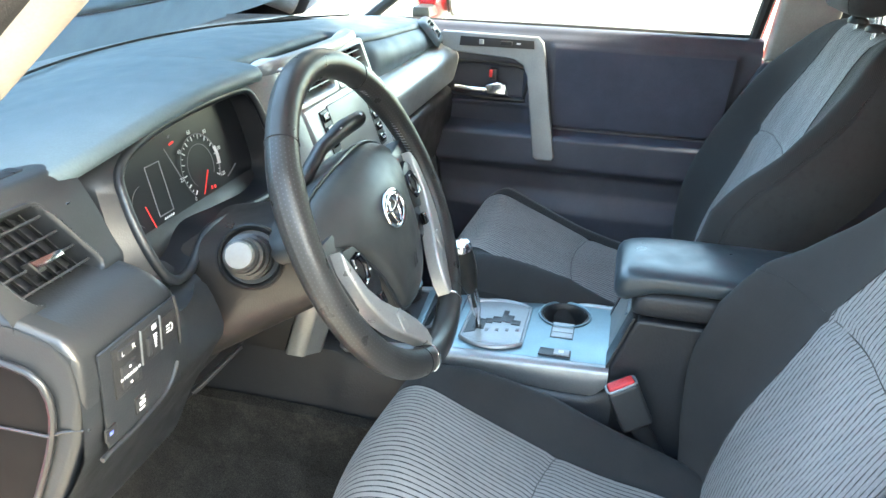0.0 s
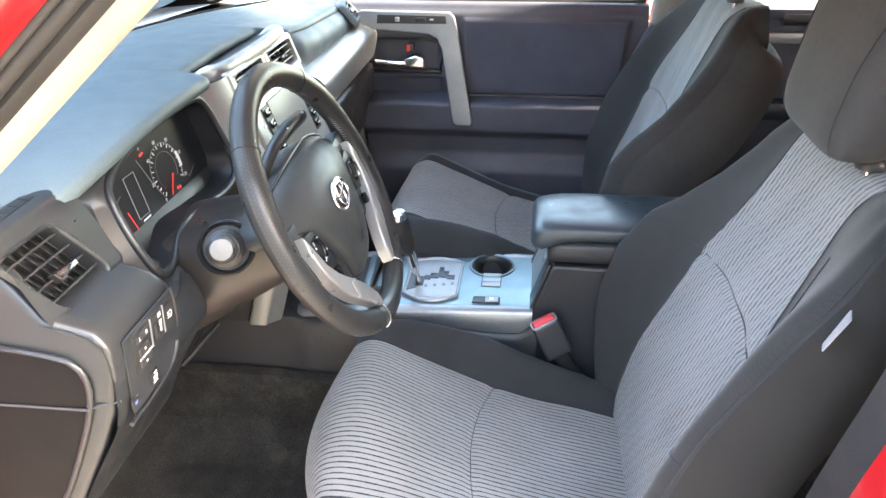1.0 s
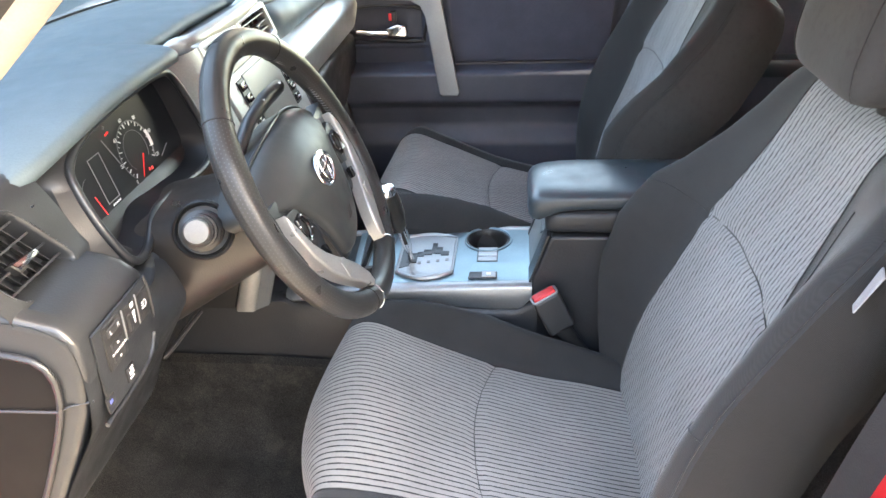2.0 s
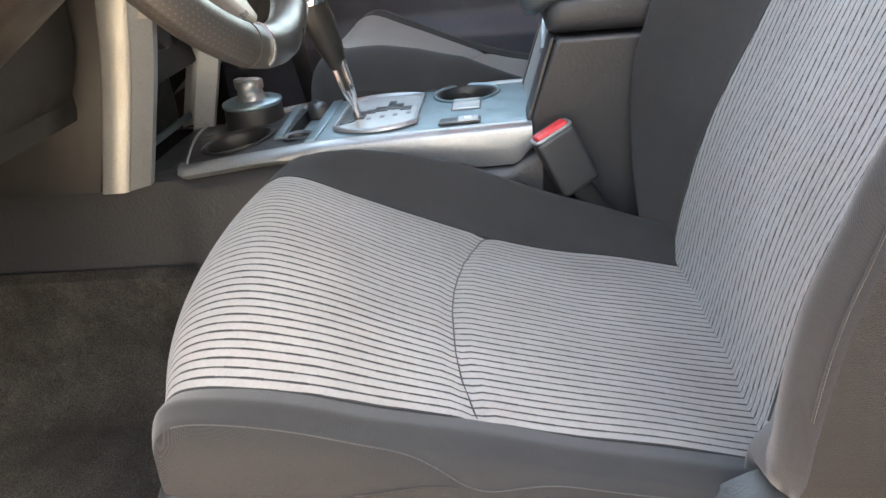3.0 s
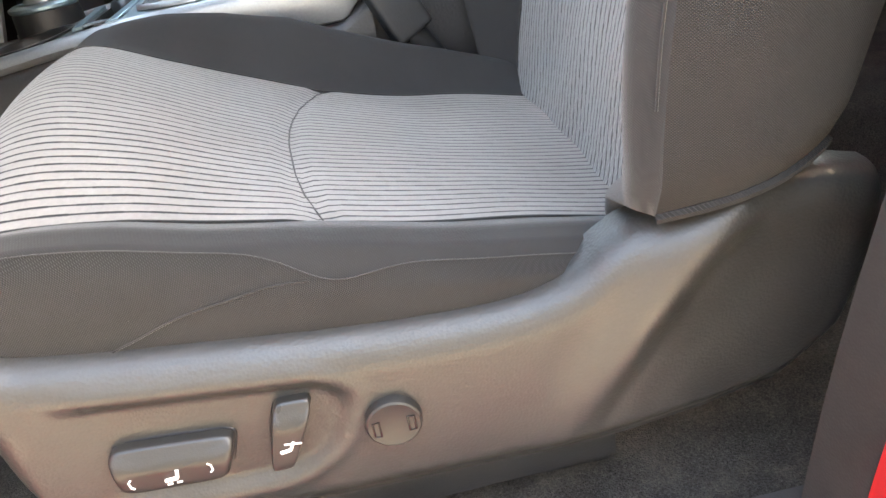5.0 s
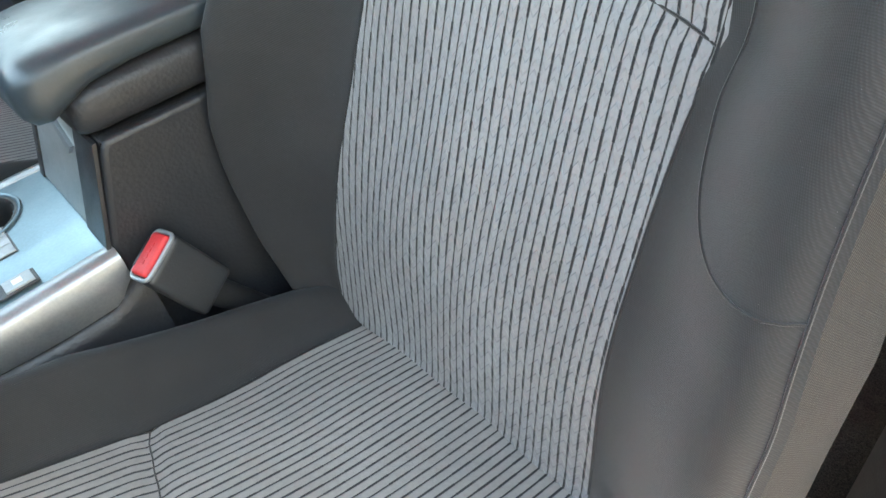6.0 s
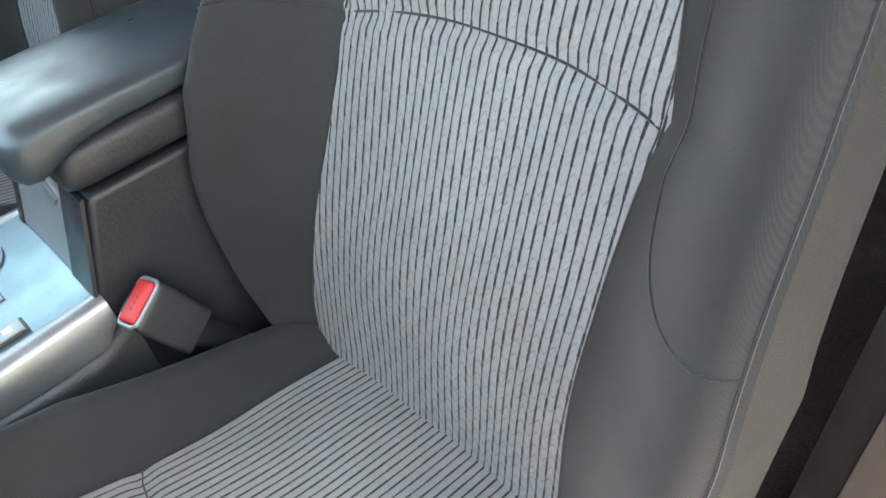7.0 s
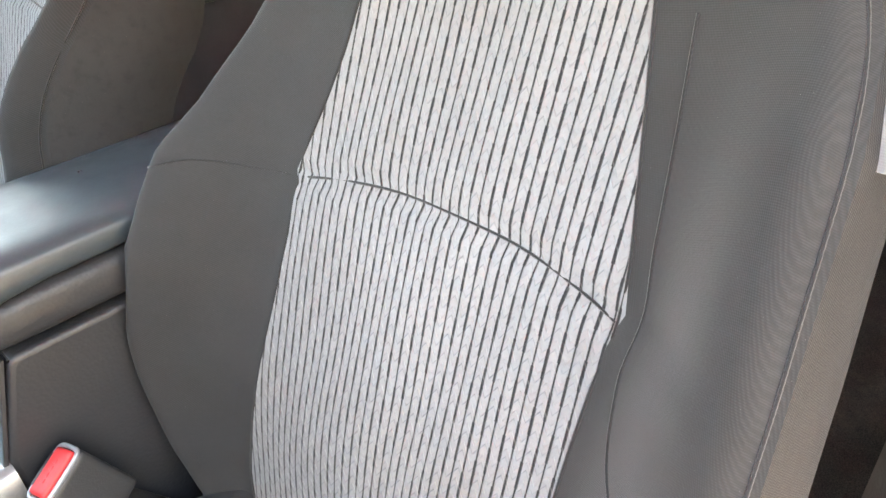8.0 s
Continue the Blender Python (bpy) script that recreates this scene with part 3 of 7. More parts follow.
# ---- seats ----
def build_seat(name, yc, s, label, power, shift=(0.0, 0.0), rake=0.0):
    """A front seat. yc: its middle; s: +1 where the car's middle lies at greater y; shift: how far it is slid back and raised."""
    seat = thing(name, label, "car seat", (0.02, yc, 0.05), "front seats")
    SW, OFF = 0.1645, -0.0095

    def put(x, y, z):
        return (x + shift[0], yc + s * y, z + shift[1])

    def add(nm, bm, mat, parent=seat, lab="", angle=50):
        bmesh.ops.recalc_face_normals(bm, faces=bm.faces)
        return under(parent, part(nm, bm, mat, None, lab, angle))

    # cushion: three rails from the front edge to the rear, along both seams and the middle
    def rail(pts, k=9):
        P = [np.array(p, float) for p in pts]
        P = [2 * P[0] - P[1]] + P + [2 * P[-1] - P[-2]]
        out = []
        for p0, p1, p2, p3 in zip(P, P[1:], P[2:], P[3:]):
            for t in np.arange(k) / k:
                out.append(0.5 * (2 * p1 + (p2 - p0) * t + (2 * p0 - 5 * p1 + 4 * p2 - p3) * t * t + (3 * p1 - p0 - 3 * p2 + p3) * t ** 3))
        return np.array(out + [P[-2]])

    far = rail([(-0.240, 0.25), (-0.262, 0.29), (-0.270, 0.34), (-0.260, 0.390), (-0.236, 0.416), (-0.20, 0.420), (-0.13, 0.391), (-0.065, 0.361), (0.002, 0.334), (0.09, 0.309), (0.16, 0.295), (0.237, 0.279), (0.30, 0.268)])
    mid = rail([(-0.298, 0.25), (-0.304, 0.29), (-0.295, 0.34), (-0.266, 0.388), (-0.232, 0.412), (-0.19, 0.418), (-0.13, 0.396), (-0.065, 0.366), (0.0, 0.339), (0.09, 0.313), (0.16, 0.298), (0.237, 0.281), (0.30, 0.27)])
    if power:
        near_rail = rail([(-0.232, 0.25), (-0.240, 0.285), (-0.244, 0.32), (-0.241, 0.352), (-0.222, 0.369), (-0.18, 0.371), (-0.125, 0.363), (-0.065, 0.347), (0.005, 0.333), (0.09, 0.312), (0.16, 0.299), (0.237, 0.283), (0.30, 0.27)])
    else:
        near_rail = far
    run = np.concatenate([[0], np.cumsum(np.linalg.norm(np.diff(mid, axis=0), axis=1))])
    N = len(mid)
    CREST = [(-0.27, 0.0), (-0.235, 0.002), (-0.20, 0.010), (-0.14, 0.038), (-0.08, 0.056), (-0.01, 0.068), (0.055, 0.058), (0.133, 0.046), (0.192, 0.036), (0.28, 0.02)]

    def seam_x(v):
        return 0.010 - 0.028 * (1 - (v / SW) ** 2)

    def insert(i, a):
        """Point of the pale panel: i along, a from -1 (door side) to 1."""
        k, f = min(int(i), N - 2), i - min(int(i), N - 2)
        n_, m_, f_ = (r[k] * (1 - f) + r[k + 1] * f for r in (near_rail, mid, far))
        x, z = n_ * a * (a - 1) / 2 + m_ * (1 - a * a) + f_ * a * (a + 1) / 2
        v = a * SW
        if x > -0.12:
            z -= 0.0045 * math.exp(-((x - seam_x(v)) / 0.009) ** 2)
        z += 0.0012 * math.sin(31 * x + 17 * v) * smooth(-0.25, -0.15, x)
        return put(x, v + OFF, z)

    def inner(i, t):
        """The raised bolster beside the console."""
        x, z = far[i]
        c = table(CREST, x)
        front = 1 - smooth(-0.262, -0.17, x)
        dz = c * smooth(0.0, 0.52, t) - (0.050 + 0.25 * c) * max(0.0, (t - 0.42) / 0.58) ** 2.1
        dx = 0.030 * t ** 2 * front
        return put(x + dx, SW + OFF + 0.102 * t, max(0.255, z + dz))

    def outer(i, u):
        """The low bolster and the side above the shield: u from 0 to 6."""
        x, z = near_rail[i]
        lo = min(0.258, z - 0.004) if power else min(0.25, z - 0.004)
        up = smooth(-0.262, -0.19, x) if not power else 1.0
        P = [(0.0, z), (0.024, z + 0.008 * up), (0.043, z + 0.004 * up), (0.054, z - 0.008), (0.061, z - 0.3 * (z - lo)), (0.063, z - 0.65 * (z - lo)), (0.056, lo)]
        p0, p1 = (P[min(6, int(u))], P[min(6, int(u) + 1)])
        f = u - int(u)
        y, zz = p0[0] * (1 - f) + p1[0] * f, p0[1] * (1 - f) + p1[1] * f
        front = 1 - smooth(-0.244, -0.15, x)
        return put(x + 0.020 * (y / 0.06) ** 2 * front, -SW + OFF - y, max(lo, zz))

    def strip(fn, us):
        pts = [[fn(i, u) for u in us] for i in range(N)]
        uvs = [[(u * 0.11, run[i]) for u in us] for i in range(N)]
        return grid_bm(pts, uvs)

    avs = np.linspace(-1, 1, 41)
    add("cushion_insert", grid_bm([[insert(i, a) for a in avs] for i in range(N)], [[(a * SW, run[i]) for a in avs] for i in range(N)]), M_STRIPE_C, lab="pale grey ribbed cloth with thin dark stripes")
    add("cushion_bolster", strip(inner, np.linspace(0, 1, 18)), M_DARK)
    rows = [[(p[0], p[1] + s * 0.004 * math.sin(math.pi * t), p[2] * (1 - t) + min(p[2], 0.24 + shift[1]) * t) for t in np.linspace(0, 1, 6)] for p in (inner(i, 1.0) for i in range(N))]
    add("cushion_side", grid_bm(rows), M_DARK)
    # the seam that parts the smooth cloth from the woven side dips halfway along
    edge = lambda i: 2.2 + 1.15 * math.exp(-((near_rail[i][0] - 0.010) / 0.035) ** 2) + 0.45 * smooth(-0.02, 0.06, near_rail[i][0])
    for nm, lo_, hi_, mat in (("cushion_bolster", lambda i: 0.0, edge, M_BAND), ("cushion_side", edge, lambda i: 6.0, M_MESH)):
        pts, uvs = [], []
        for i in range(N):
            us = np.linspace(lo_(i), hi_(i), 13)
            pts.append([outer(i, u) for u in us])
            uvs.append([(u * 0.02, run[i]) for u in us])
        add(nm, grid_bm(pts, uvs), mat, lab="woven dark grey side cloth" if mat is M_MESH else "")
    add("cushion_base", box_bm(put(0.0, 0, 0.235), (0.40, 0.40, 0.08), 0.01), M_BLACK)

    def sewn(nm, pts, r, mat, parent=seat, n=40):
        add(nm, tube_bm(spline(pts, n), r, 6), mat, parent)

    pts = []
    for a in np.linspace(-1, 1, 21):
        rows_i = np.linspace(54, 88, 200)
        i = min(rows_i, key=lambda r, a=a: abs(insert(r, a)[0] - shift[0] - seam_x(a * SW)))
        pts.append(tuple(np.array(insert(i, a)) + np.array((0, 0, 0.0005))))
    sewn("seam", pts, 0.0008, M_SEAM)
    sewn("seam", [tuple(np.array(insert(i, 1)) + np.array((0, 0, 0.0003))) for i in range(2, N - 4, 2)], 0.0012, M_SEAM, n=60)
    sewn("seam", [tuple(np.array(insert(i, -1)) + np.array((0, 0, 0.0003))) for i in range(2, N - 4, 2)], 0.0012, M_SEAM, n=60)
    if power:
        sewn("seam", [tuple(np.array(outer(i, edge(i))) + np.array((0, -s * 0.0006, 0.0006))) for i in range(36, N - 12)], 0.00045, M_SEAM_L, n=110)

        def flank(x, z):
            """Point of the side at a given place along and height."""
            i = int(np.argmin(np.abs(near_rail[30:, 0] - x))) + 30
            us = np.linspace(2.0, 6.0, 120)
            u = min(us, key=lambda q: abs(outer(i, q)[2] - z))
            p = outer(i, u)
            return (x, p[1] - s * 0.0006, z)

        sewn("seam", [flank(x, z) for x, z in spline([(-0.150, 0.292), (-0.143, 0.299), (-0.118, 0.307), (-0.088, 0.316), (-0.056, 0.320), (-0.029, 0.322), (-0.004, 0.320)], 40)], 0.0007, M_SEAM)

    # backrest
    line = spline([(0.215, 0.235), (0.226, 0.26), (0.236, 0.285), (0.243, 0.33), (0.254, 0.40), (0.270, 0.46), (0.292, 0.52), (0.319, 0.595), (0.338, 0.645), (0.361, 0.70), (0.386, 0.752), (0.408, 0.80), (0.426, 0.842), (0.443, 0.868), (0.468, 0.882), (0.498, 0.886)], 64)
    brun = np.concatenate([[0], np.cumsum(np.linalg.norm(np.diff(line, axis=0), axis=1))])
    tang = np.gradient(line, axis=0)
    tang /= np.linalg.norm(tang, axis=1)[:, None]
    nrm = np.stack([-tang[:, 1], tang[:, 0]], 1)
    # depth of the bolsters, half widths and the pale panel's half widths, each for the console side and the door side
    BOL_IN = [(0.235, 0.015), (0.30, 0.040), (0.36, 0.056), (0.40, 0.064), (0.44, 0.077), (0.48, 0.088), (0.52, 0.092), (0.56, 0.098), (0.60, 0.089), (0.634, 0.076), (0.68, 0.046), (0.74, 0.022), (0.80, 0.008), (0.88, 0.0)]
    BOL_OUT = [(0.235, 0.015), (0.30, 0.033), (0.36, 0.043), (0.40, 0.049), (0.45, 0.058), (0.52, 0.066), (0.59, 0.065), (0.65, 0.058), (0.75, 0.044), (0.83, 0.018), (0.88, 0.0)]
    HALF = [(0.235, 0.185), (0.312, 0.212), (0.322, 0.258), (0.35, 0.270), (0.50, 0.273), (0.55, 0.268), (0.60, 0.264), (0.65, 0.260), (0.75, 0.250), (0.80, 0.238), (0.84, 0.216), (0.87, 0.190), (0.886, 0.165)]
    INNER = [(0.235, 0.185), (0.30, 0.222), (0.36, 0.255), (0.40, 0.271), (0.48, 0.276), (0.52, 0.275), (0.58, 0.270), (0.64, 0.276), (0.68, 0.262), (0.72, 0.246), (0.78, 0.226), (0.83, 0.206), (0.86, 0.188), (0.886, 0.160)]
    INS_IN = [(0.235, 0.165), (0.28, 0.180), (0.31, 0.193), (0.34, 0.192), (0.38, 0.185), (0.46, 0.173), (0.53, 0.163), (0.606, 0.155), (0.632, 0.154), (0.642, 0.160), (0.655, 0.152), (0.69, 0.138), (0.72, 0.126), (0.78, 0.116), (0.84, 0.112), (0.886, 0.118)]
    INS_OUT = [(0.235, 0.146), (0.30, 0.148), (0.45, 0.144), (0.55, 0.145), (0.605, 0.149), (0.640, 0.152), (0.649, 0.157), (0.665, 0.153), (0.70, 0.146), (0.74, 0.136), (0.80, 0.120), (0.84, 0.112), (0.886, 0.118)]

    def arch(q):
        """Height of the cross seam."""
        return 0.661 - 0.021 * abs(q) ** 2.4

    def back(i, q):
        """q from -2 to 2: the insert within -1..1, the bolsters beyond."""
        k = min(int(i), len(line) - 2)
        f = i - k
        x, z = line[k] * (1 - f) + line[k + 1] * f
        x += rake * (z - 0.27)
        nx_, nz_ = nrm[k] * (1 - f) + nrm[k + 1] * f
        sg = 1 if q >= 0 else -1
        w, h, b = (table(INS_IN, z), table(INNER, z), table(BOL_IN, z)) if sg > 0 else (table(INS_OUT, z), table(HALF, z), table(BOL_OUT, z))
        a = abs(q)
        if a <= 1:
            v = a * w
            d = -0.005 * (1 - a * a) - 0.005 * math.exp(-((z - arch(q)) / 0.007) ** 2)
        elif sg > 0:
            t = a - 1
            v = w + (h - w) * (1 - (1 - t) ** 1.35)
            d = b * smooth(0.0, 0.80, t) - (0.030 + 0.12 * b) * smooth(0.66, 1.0, t) ** 1.5
        else:
            t = a - 1
            v = w + (h - w) * (1 - (1 - t) ** 1.2)
            d = b * smooth(0.0, 0.76, t) - 0.014 * smooth(0.72, 1.0, t) ** 1.5
        d += 0.0012 * math.sin(23 * z + 9 * q)
        return put(x + nx_ * d, sg * v + 0.001, z + nz_ * d), (sg * v, brun[k] * (1 - f) + brun[k + 1] * f)

    def bstrip(qs, rows=range(len(line))):
        both = [[back(i, q) for q in qs] for i in rows]
        return grid_bm([[b[0] for b in r] for r in both], [[b[1] for b in r] for r in both])

    add("backrest_insert", bstrip(np.linspace(-1, 1, 41)), M_STRIPE_B, lab="pale grey ribbed cloth with thin dark stripes")
    add("backrest_bolster", bstrip(np.linspace(1, 2, 22)), M_DARK)
    add("backrest_bolster", bstrip(np.linspace(-2, -1, 22)), M_BAND if power else M_DARK)
    THICK = [(0.2, 0.10), (0.45, 0.15), (0.65, 0.14), (0.8, 0.11), (0.89, 0.07)]
    rear = []
    for e in (1, -1):
        rows = []
        for i in range(len(line)):
            p, _ = back(i, 2 * e)
            z = line[i][1]
            th = table(THICK, z)
            row = []
            low = 1 - smooth(0.40, 0.58, z)
            bx_, bz_ = -nrm[i][0] * (1 - low) + low, -nrm[i][1] * (1 - low) + 0.16 * low
            for k in range(10):
                t = k / 9
                row.append((p[0] + bx_ * th * t, p[1] + s * e * (0.010 * math.sin(math.pi * t) - 0.02 * t ** 3), p[2] + bz_ * th * t))
            rows.append(row)
        rear.append([r[-1] for r in rows])
        add("backrest_side", grid_bm(rows), M_MESH if power else M_DARK, lab="woven dark grey side cloth")
        if power and e < 0:
            i0 = int(np.argmin(np.abs(line[:, 1] - 0.323)))
            sewn("hem", [tuple(np.array(p) + np.array((0, -0.001, -0.001))) for p in rows[i0]], 0.0036, M_MESH)
    rows = [[tuple(Vector(a).lerp(Vector(b), t) + Vector((0.02 * math.sin(math.pi * t), 0, 0))) for t in np.linspace(0, 1, 13)] for a, b in zip(*rear)]
    add("backrest_rear", grid_bm(rows), M_DARK)
    rows = [[back(len(line) - 1, q)[0] for q in np.linspace(-2, 2, 25)], rows[-1][::2] and [tuple(Vector(rear[1][-1]).lerp(Vector(rear[0][-1]), t)) for t in np.linspace(0, 1, 25)]]
    add("backrest_top", grid_bm(rows), M_DARK)
    # seams and piping of the backrest
    zi = lambda z: float(np.interp(z, line[:, 1], np.arange(len(line))))
    sewn("seam", [tuple(np.array(back(zi(arch(q)), q)[0]) + np.array((-0.0012, 0, 0.0004))) for q in np.linspace(-1, 1, 25)], 0.0011, M_SEAM)
    for e in (1, -1):
        sewn("seam", [back(i, e)[0] for i in range(6, len(line) - 2, 3)], 0.0014, M_SEAM)
        sewn("piping", [tuple(np.array(back(i, 1.93 * e)[0]) + np.array((-0.0008, 0, 0))) for i in range(4 if e > 0 else 14, len(line) - 6, 3)], 0.0011, M_SEAM)
        if power:
            arc = spline([(0.80, 1.20), (0.72, 1.14), (0.645, 1.10), (0.60, 1.14), (0.570, 1.22), (0.552, 1.36), (0.548, 1.56), (0.556, 1.92)] if e < 0 else [(0.642, 1.0), (0.640, 1.2), (0.637, 1.5), (0.625, 1.75), (0.622, 1.95)], 30)
            sewn("seam", [tuple(np.array(back(zi(z), e * q)[0]) + np.array((-0.0006, 0, 0))) for z, q in arc], 0.0010, M_SEAM)

    # head restraint on two posts
    lift = 0.0 if power else 0.012
    hz = 0.992 + lift
    prof_h = spline([(-0.098, 0.45), (-0.092, 0.72), (-0.07, 0.92), (-0.03, 1.0), (0.03, 1.0), (0.07, 0.95), (0.092, 0.80), (0.100, 0.5)], 18)

    def pad_point(dz, k, a, more=0.0):
        c, sn = math.cos(a), math.sin(a)
        px = (0.052 * k + more) * math.copysign(abs(c) ** 0.75, c)
        py = ((0.128 + 0.012 * (dz / 0.1)) * (0.55 + 0.45 * k) + more) * math.copysign(abs(sn) ** 0.62, sn)
        return put(0.452 + 0.7 * rake + px + 0.22 * dz + 0.012 * (abs(py) / 0.13) ** 2 * (-1 if c < 0 else 0), py + 0.004, hz + dz)

    rings = [[pad_point(dz, k, a) for a in np.linspace(0, math.tau, 40, endpoint=False)] for dz, k in prof_h]
    head = grid_bm(rings, wrap=True)
    for ring in (rings[0], rings[-1]):
        vs = [v for v in head.verts if any((v.co - Vector(p)).length < 1e-6 for p in ring)]
        vs.sort(key=lambda v: math.atan2(v.co.y - sum(p[1] for p in ring) / len(ring), v.co.x - sum(p[0] for p in ring) / len(ring)))
        head.faces.new(vs)
    rest = add("head_restraint", head, M_DARK, lab="padded dark cloth head restraint", angle=60)
    for e in (1, -1):
        sewn("seam", [pad_point(dz, k, math.pi - e * (0.62 + 0.25 * (dz / 0.1) ** 2), 0.0004) for dz, k in prof_h[2:-2]], 0.0009, M_SEAM, rest)
        add("post", tube_bm([put(0.455 + 0.65 * rake, e * 0.062, 0.86), put(0.455 + 0.65 * rake, e * 0.062, hz - 0.06)], 0.0058, 12), M_CHROME, rest, "chrome post")
        add("collar", lathe_bm([(0.0, 0.0), (0.017, 0.0), (0.018, 0.006), (0.013, 0.013), (0.007, 0.014)], axis(put(0.455 + 0.65 * rake, e * 0.062, 0.880), (0, 0, 1)), 18), M_BLACK, rest)
    # maker's tag sewn into the piping
    i = int(zi(0.77))
    p = Vector(back(i, -1.95)[0])
    t3 = Vector((tang[i][0], 0, tang[i][1]))
    n3 = Vector((nrm[i][0], 0, nrm[i][1]))
    m = Matrix((t3, (n3 * 0.4 + Vector((0, -s, 0)) * 0.9).normalized(), t3.cross((n3 * 0.4 + Vector((0, -s, 0)) * 0.9).normalized()))).transposed().to_4x4()
    tag = add("airbag_tag", box_bm((0, 0, 0), (0.044, 0.030, 0.0018), 0.0006, Matrix()), M_TAG, seat, "small grey sewn airbag label")
    tag.matrix_world = Matrix.Translation(p + Vector((0.012, -s * 0.014, 0))) @ m
    if power:
        for txt, dy in (("SRS", 0.0045), ("AIRBAG", -0.0050)):
            text_part(txt, 0.0088, tag.matrix_world @ Matrix.Translation((0, dy, 0.0013)), M_WHITE, tag)

    # legs under the cushion
    for x in (-0.17, 0.17):
        for y in (-0.17, 0.17):
            add("rail_foot", box_bm(put(x, y, 0.125 - shift[1] / 2), (0.07, 0.035, 0.16 + shift[1]), 0.006), M_BLACK)
    if not power:
        for e in (1, -1):
            add("side_shield", box_bm(put(0.02, e * 0.225, 0.215), (0.50, 0.03, 0.12), 0.014), M_PANEL)
        return seat

    # power seat's side shield
    TOP = [(-0.237, 0.308), (-0.231, 0.321), (-0.218, 0.322), (-0.194, 0.313), (-0.139, 0.303), (-0.08, 0.295), (-0.015, 0.286), (0.04, 0.280), (0.08, 0.277), (0.11, 0.2765), (0.137, 0.279), (0.158, 0.284), (0.175, 0.292), (0.190, 0.303), (0.205, 0.312), (0.228, 0.319), (0.255, 0.327), (0.279, 0.331), (0.305, 0.331), (0.345, 0.329), (0.385, 0.318), (0.405, 0.28)]
    LOW = [(-0.237, 0.285), (-0.234, 0.255), (-0.229, 0.225), (-0.222, 0.195), (-0.213, 0.172), (-0.198, 0.153), (-0.17, 0.141), (-0.10, 0.135), (-0.017, 0.130), (0.05, 0.128), (0.185, 0.126), (0.27, 0.126), (0.33, 0.134), (0.37, 0.17), (0.395, 0.235), (0.405, 0.27)]

    def inside(x, z):
        """How deep a point lies within the rounded recess round the switches."""
        upper = 0.2785 - 0.135 * (x + 0.169)
        lower = 0.1755 + 0.10 * max(0.0, -0.085 - x)
        end = 0.008 - 0.45 * max(0.0, 0.240 - z) + 0.2 * max(0.0, z - 0.240)
        d1, d2, r = min(upper - z, z - lower), (end - x) * 0.93, 0.034
        if d1 < r and d2 < r:
            return r - math.hypot(r - d1, r - d2)
        return min(d1, d2)

    nx, nz = 190, 100
    xs = -0.237 + 0.642 * (0.5 - 0.5 * np.cos(np.linspace(0, math.pi, nx)))
    rows = []
    for x in xs:
        zt, zb = table(TOP, x), table(LOW, x)
        row = []
        for k in range(nz):
            t = k / (nz - 1)
            t = 0.5 - 0.5 * math.cos(math.pi * t)
            z = zb + (zt - zb) * t
            edge = min((x + 0.237) * 1.6, 0.405 - x)
            out = 0.022 * (1 - (1 - min(1.0, edge / 0.045)) ** 2.2) + 0.05 * (z - 0.21)
            u = max(0.0, 1 - (zt - z) / 0.028)
            out -= 0.028 * (1 - math.sqrt(max(0.0, 1 - u * u)))
            out -= 0.014 * smooth(0.030, 0.0, z - zb) ** 1.6
            ridge = z - (0.12 + 0.24 * smooth(0.08, 0.33, x))
            out += 0.009 * smooth(0.10, 0.22, x) * smooth(-0.05, 0.0, ridge) * (1 - smooth(0.0, 0.06, ridge))
            out -= 0.014 * smooth(0.16, 0.33, x) * smooth(0.0, -0.10, ridge)
            d = inside(x, z)
            fade = smooth(-0.195, -0.145, x)
            out -= 0.0062 * smooth(-0.003, 0.011, d) * fade
            out += 0.0016 * math.exp(-((d + 0.007) / 0.006) ** 2) * fade
            row.append((x, -0.604 - out, z))
        rows.append(row)
    panel = grid_bm(rows)
    shield = add("side_shield", panel, M_PANEL, lab="satin dark grey plastic power-seat side shield", angle=70)
    inner = [[(x, -0.585, z) for x, y, z in r] for r in rows]
    for pick in (0, -1):
        add("shield_lip", grid_bm([[r[pick] for r in rows], [r[pick] for r in inner]]), M_PANEL, shield)
    add("shield_lip", grid_bm([rows[0], inner[0]]), M_PANEL, shield)

    # switches: slide lever, recline lever, lumbar disc
    yf = -0.6205

    def lever(nm, tl, tr, br, bl, ridge, high, lab):
        """A rocker with rounded corners between four corner points, its face broken by a ridge."""
        tl, tr, br, bl = (np.array(p) for p in (tl, tr, br, bl))

        def ring(k, h, grow=0.0):
            row = []
            for j in range(64):
                q = j * math.tau / 64
                c, sn = math.cos(q), math.sin(q)
                u = 0.5 + 0.5 * k * math.copysign(abs(c) ** 0.28, c)
                v = 0.5 - 0.5 * k * math.copysign(abs(sn) ** 0.34, sn)
                p = (tl * (1 - u) + tr * u) * (1 - v) + (bl * (1 - u) + br * u) * v
                mid = (tl + tr + br + bl) / 4
                off = p - mid
                p = p + off / np.linalg.norm(off) * grow
                face = table([(0.0, 0.52), (0.10, 0.62), (ridge - 0.06, 0.95), (ridge, 1.0), (ridge + 0.08, 0.995), (0.85, 0.90), (1.0, 0.84)], v)
                row.append((p[0], yf - high * face * h, p[1]))
            return row

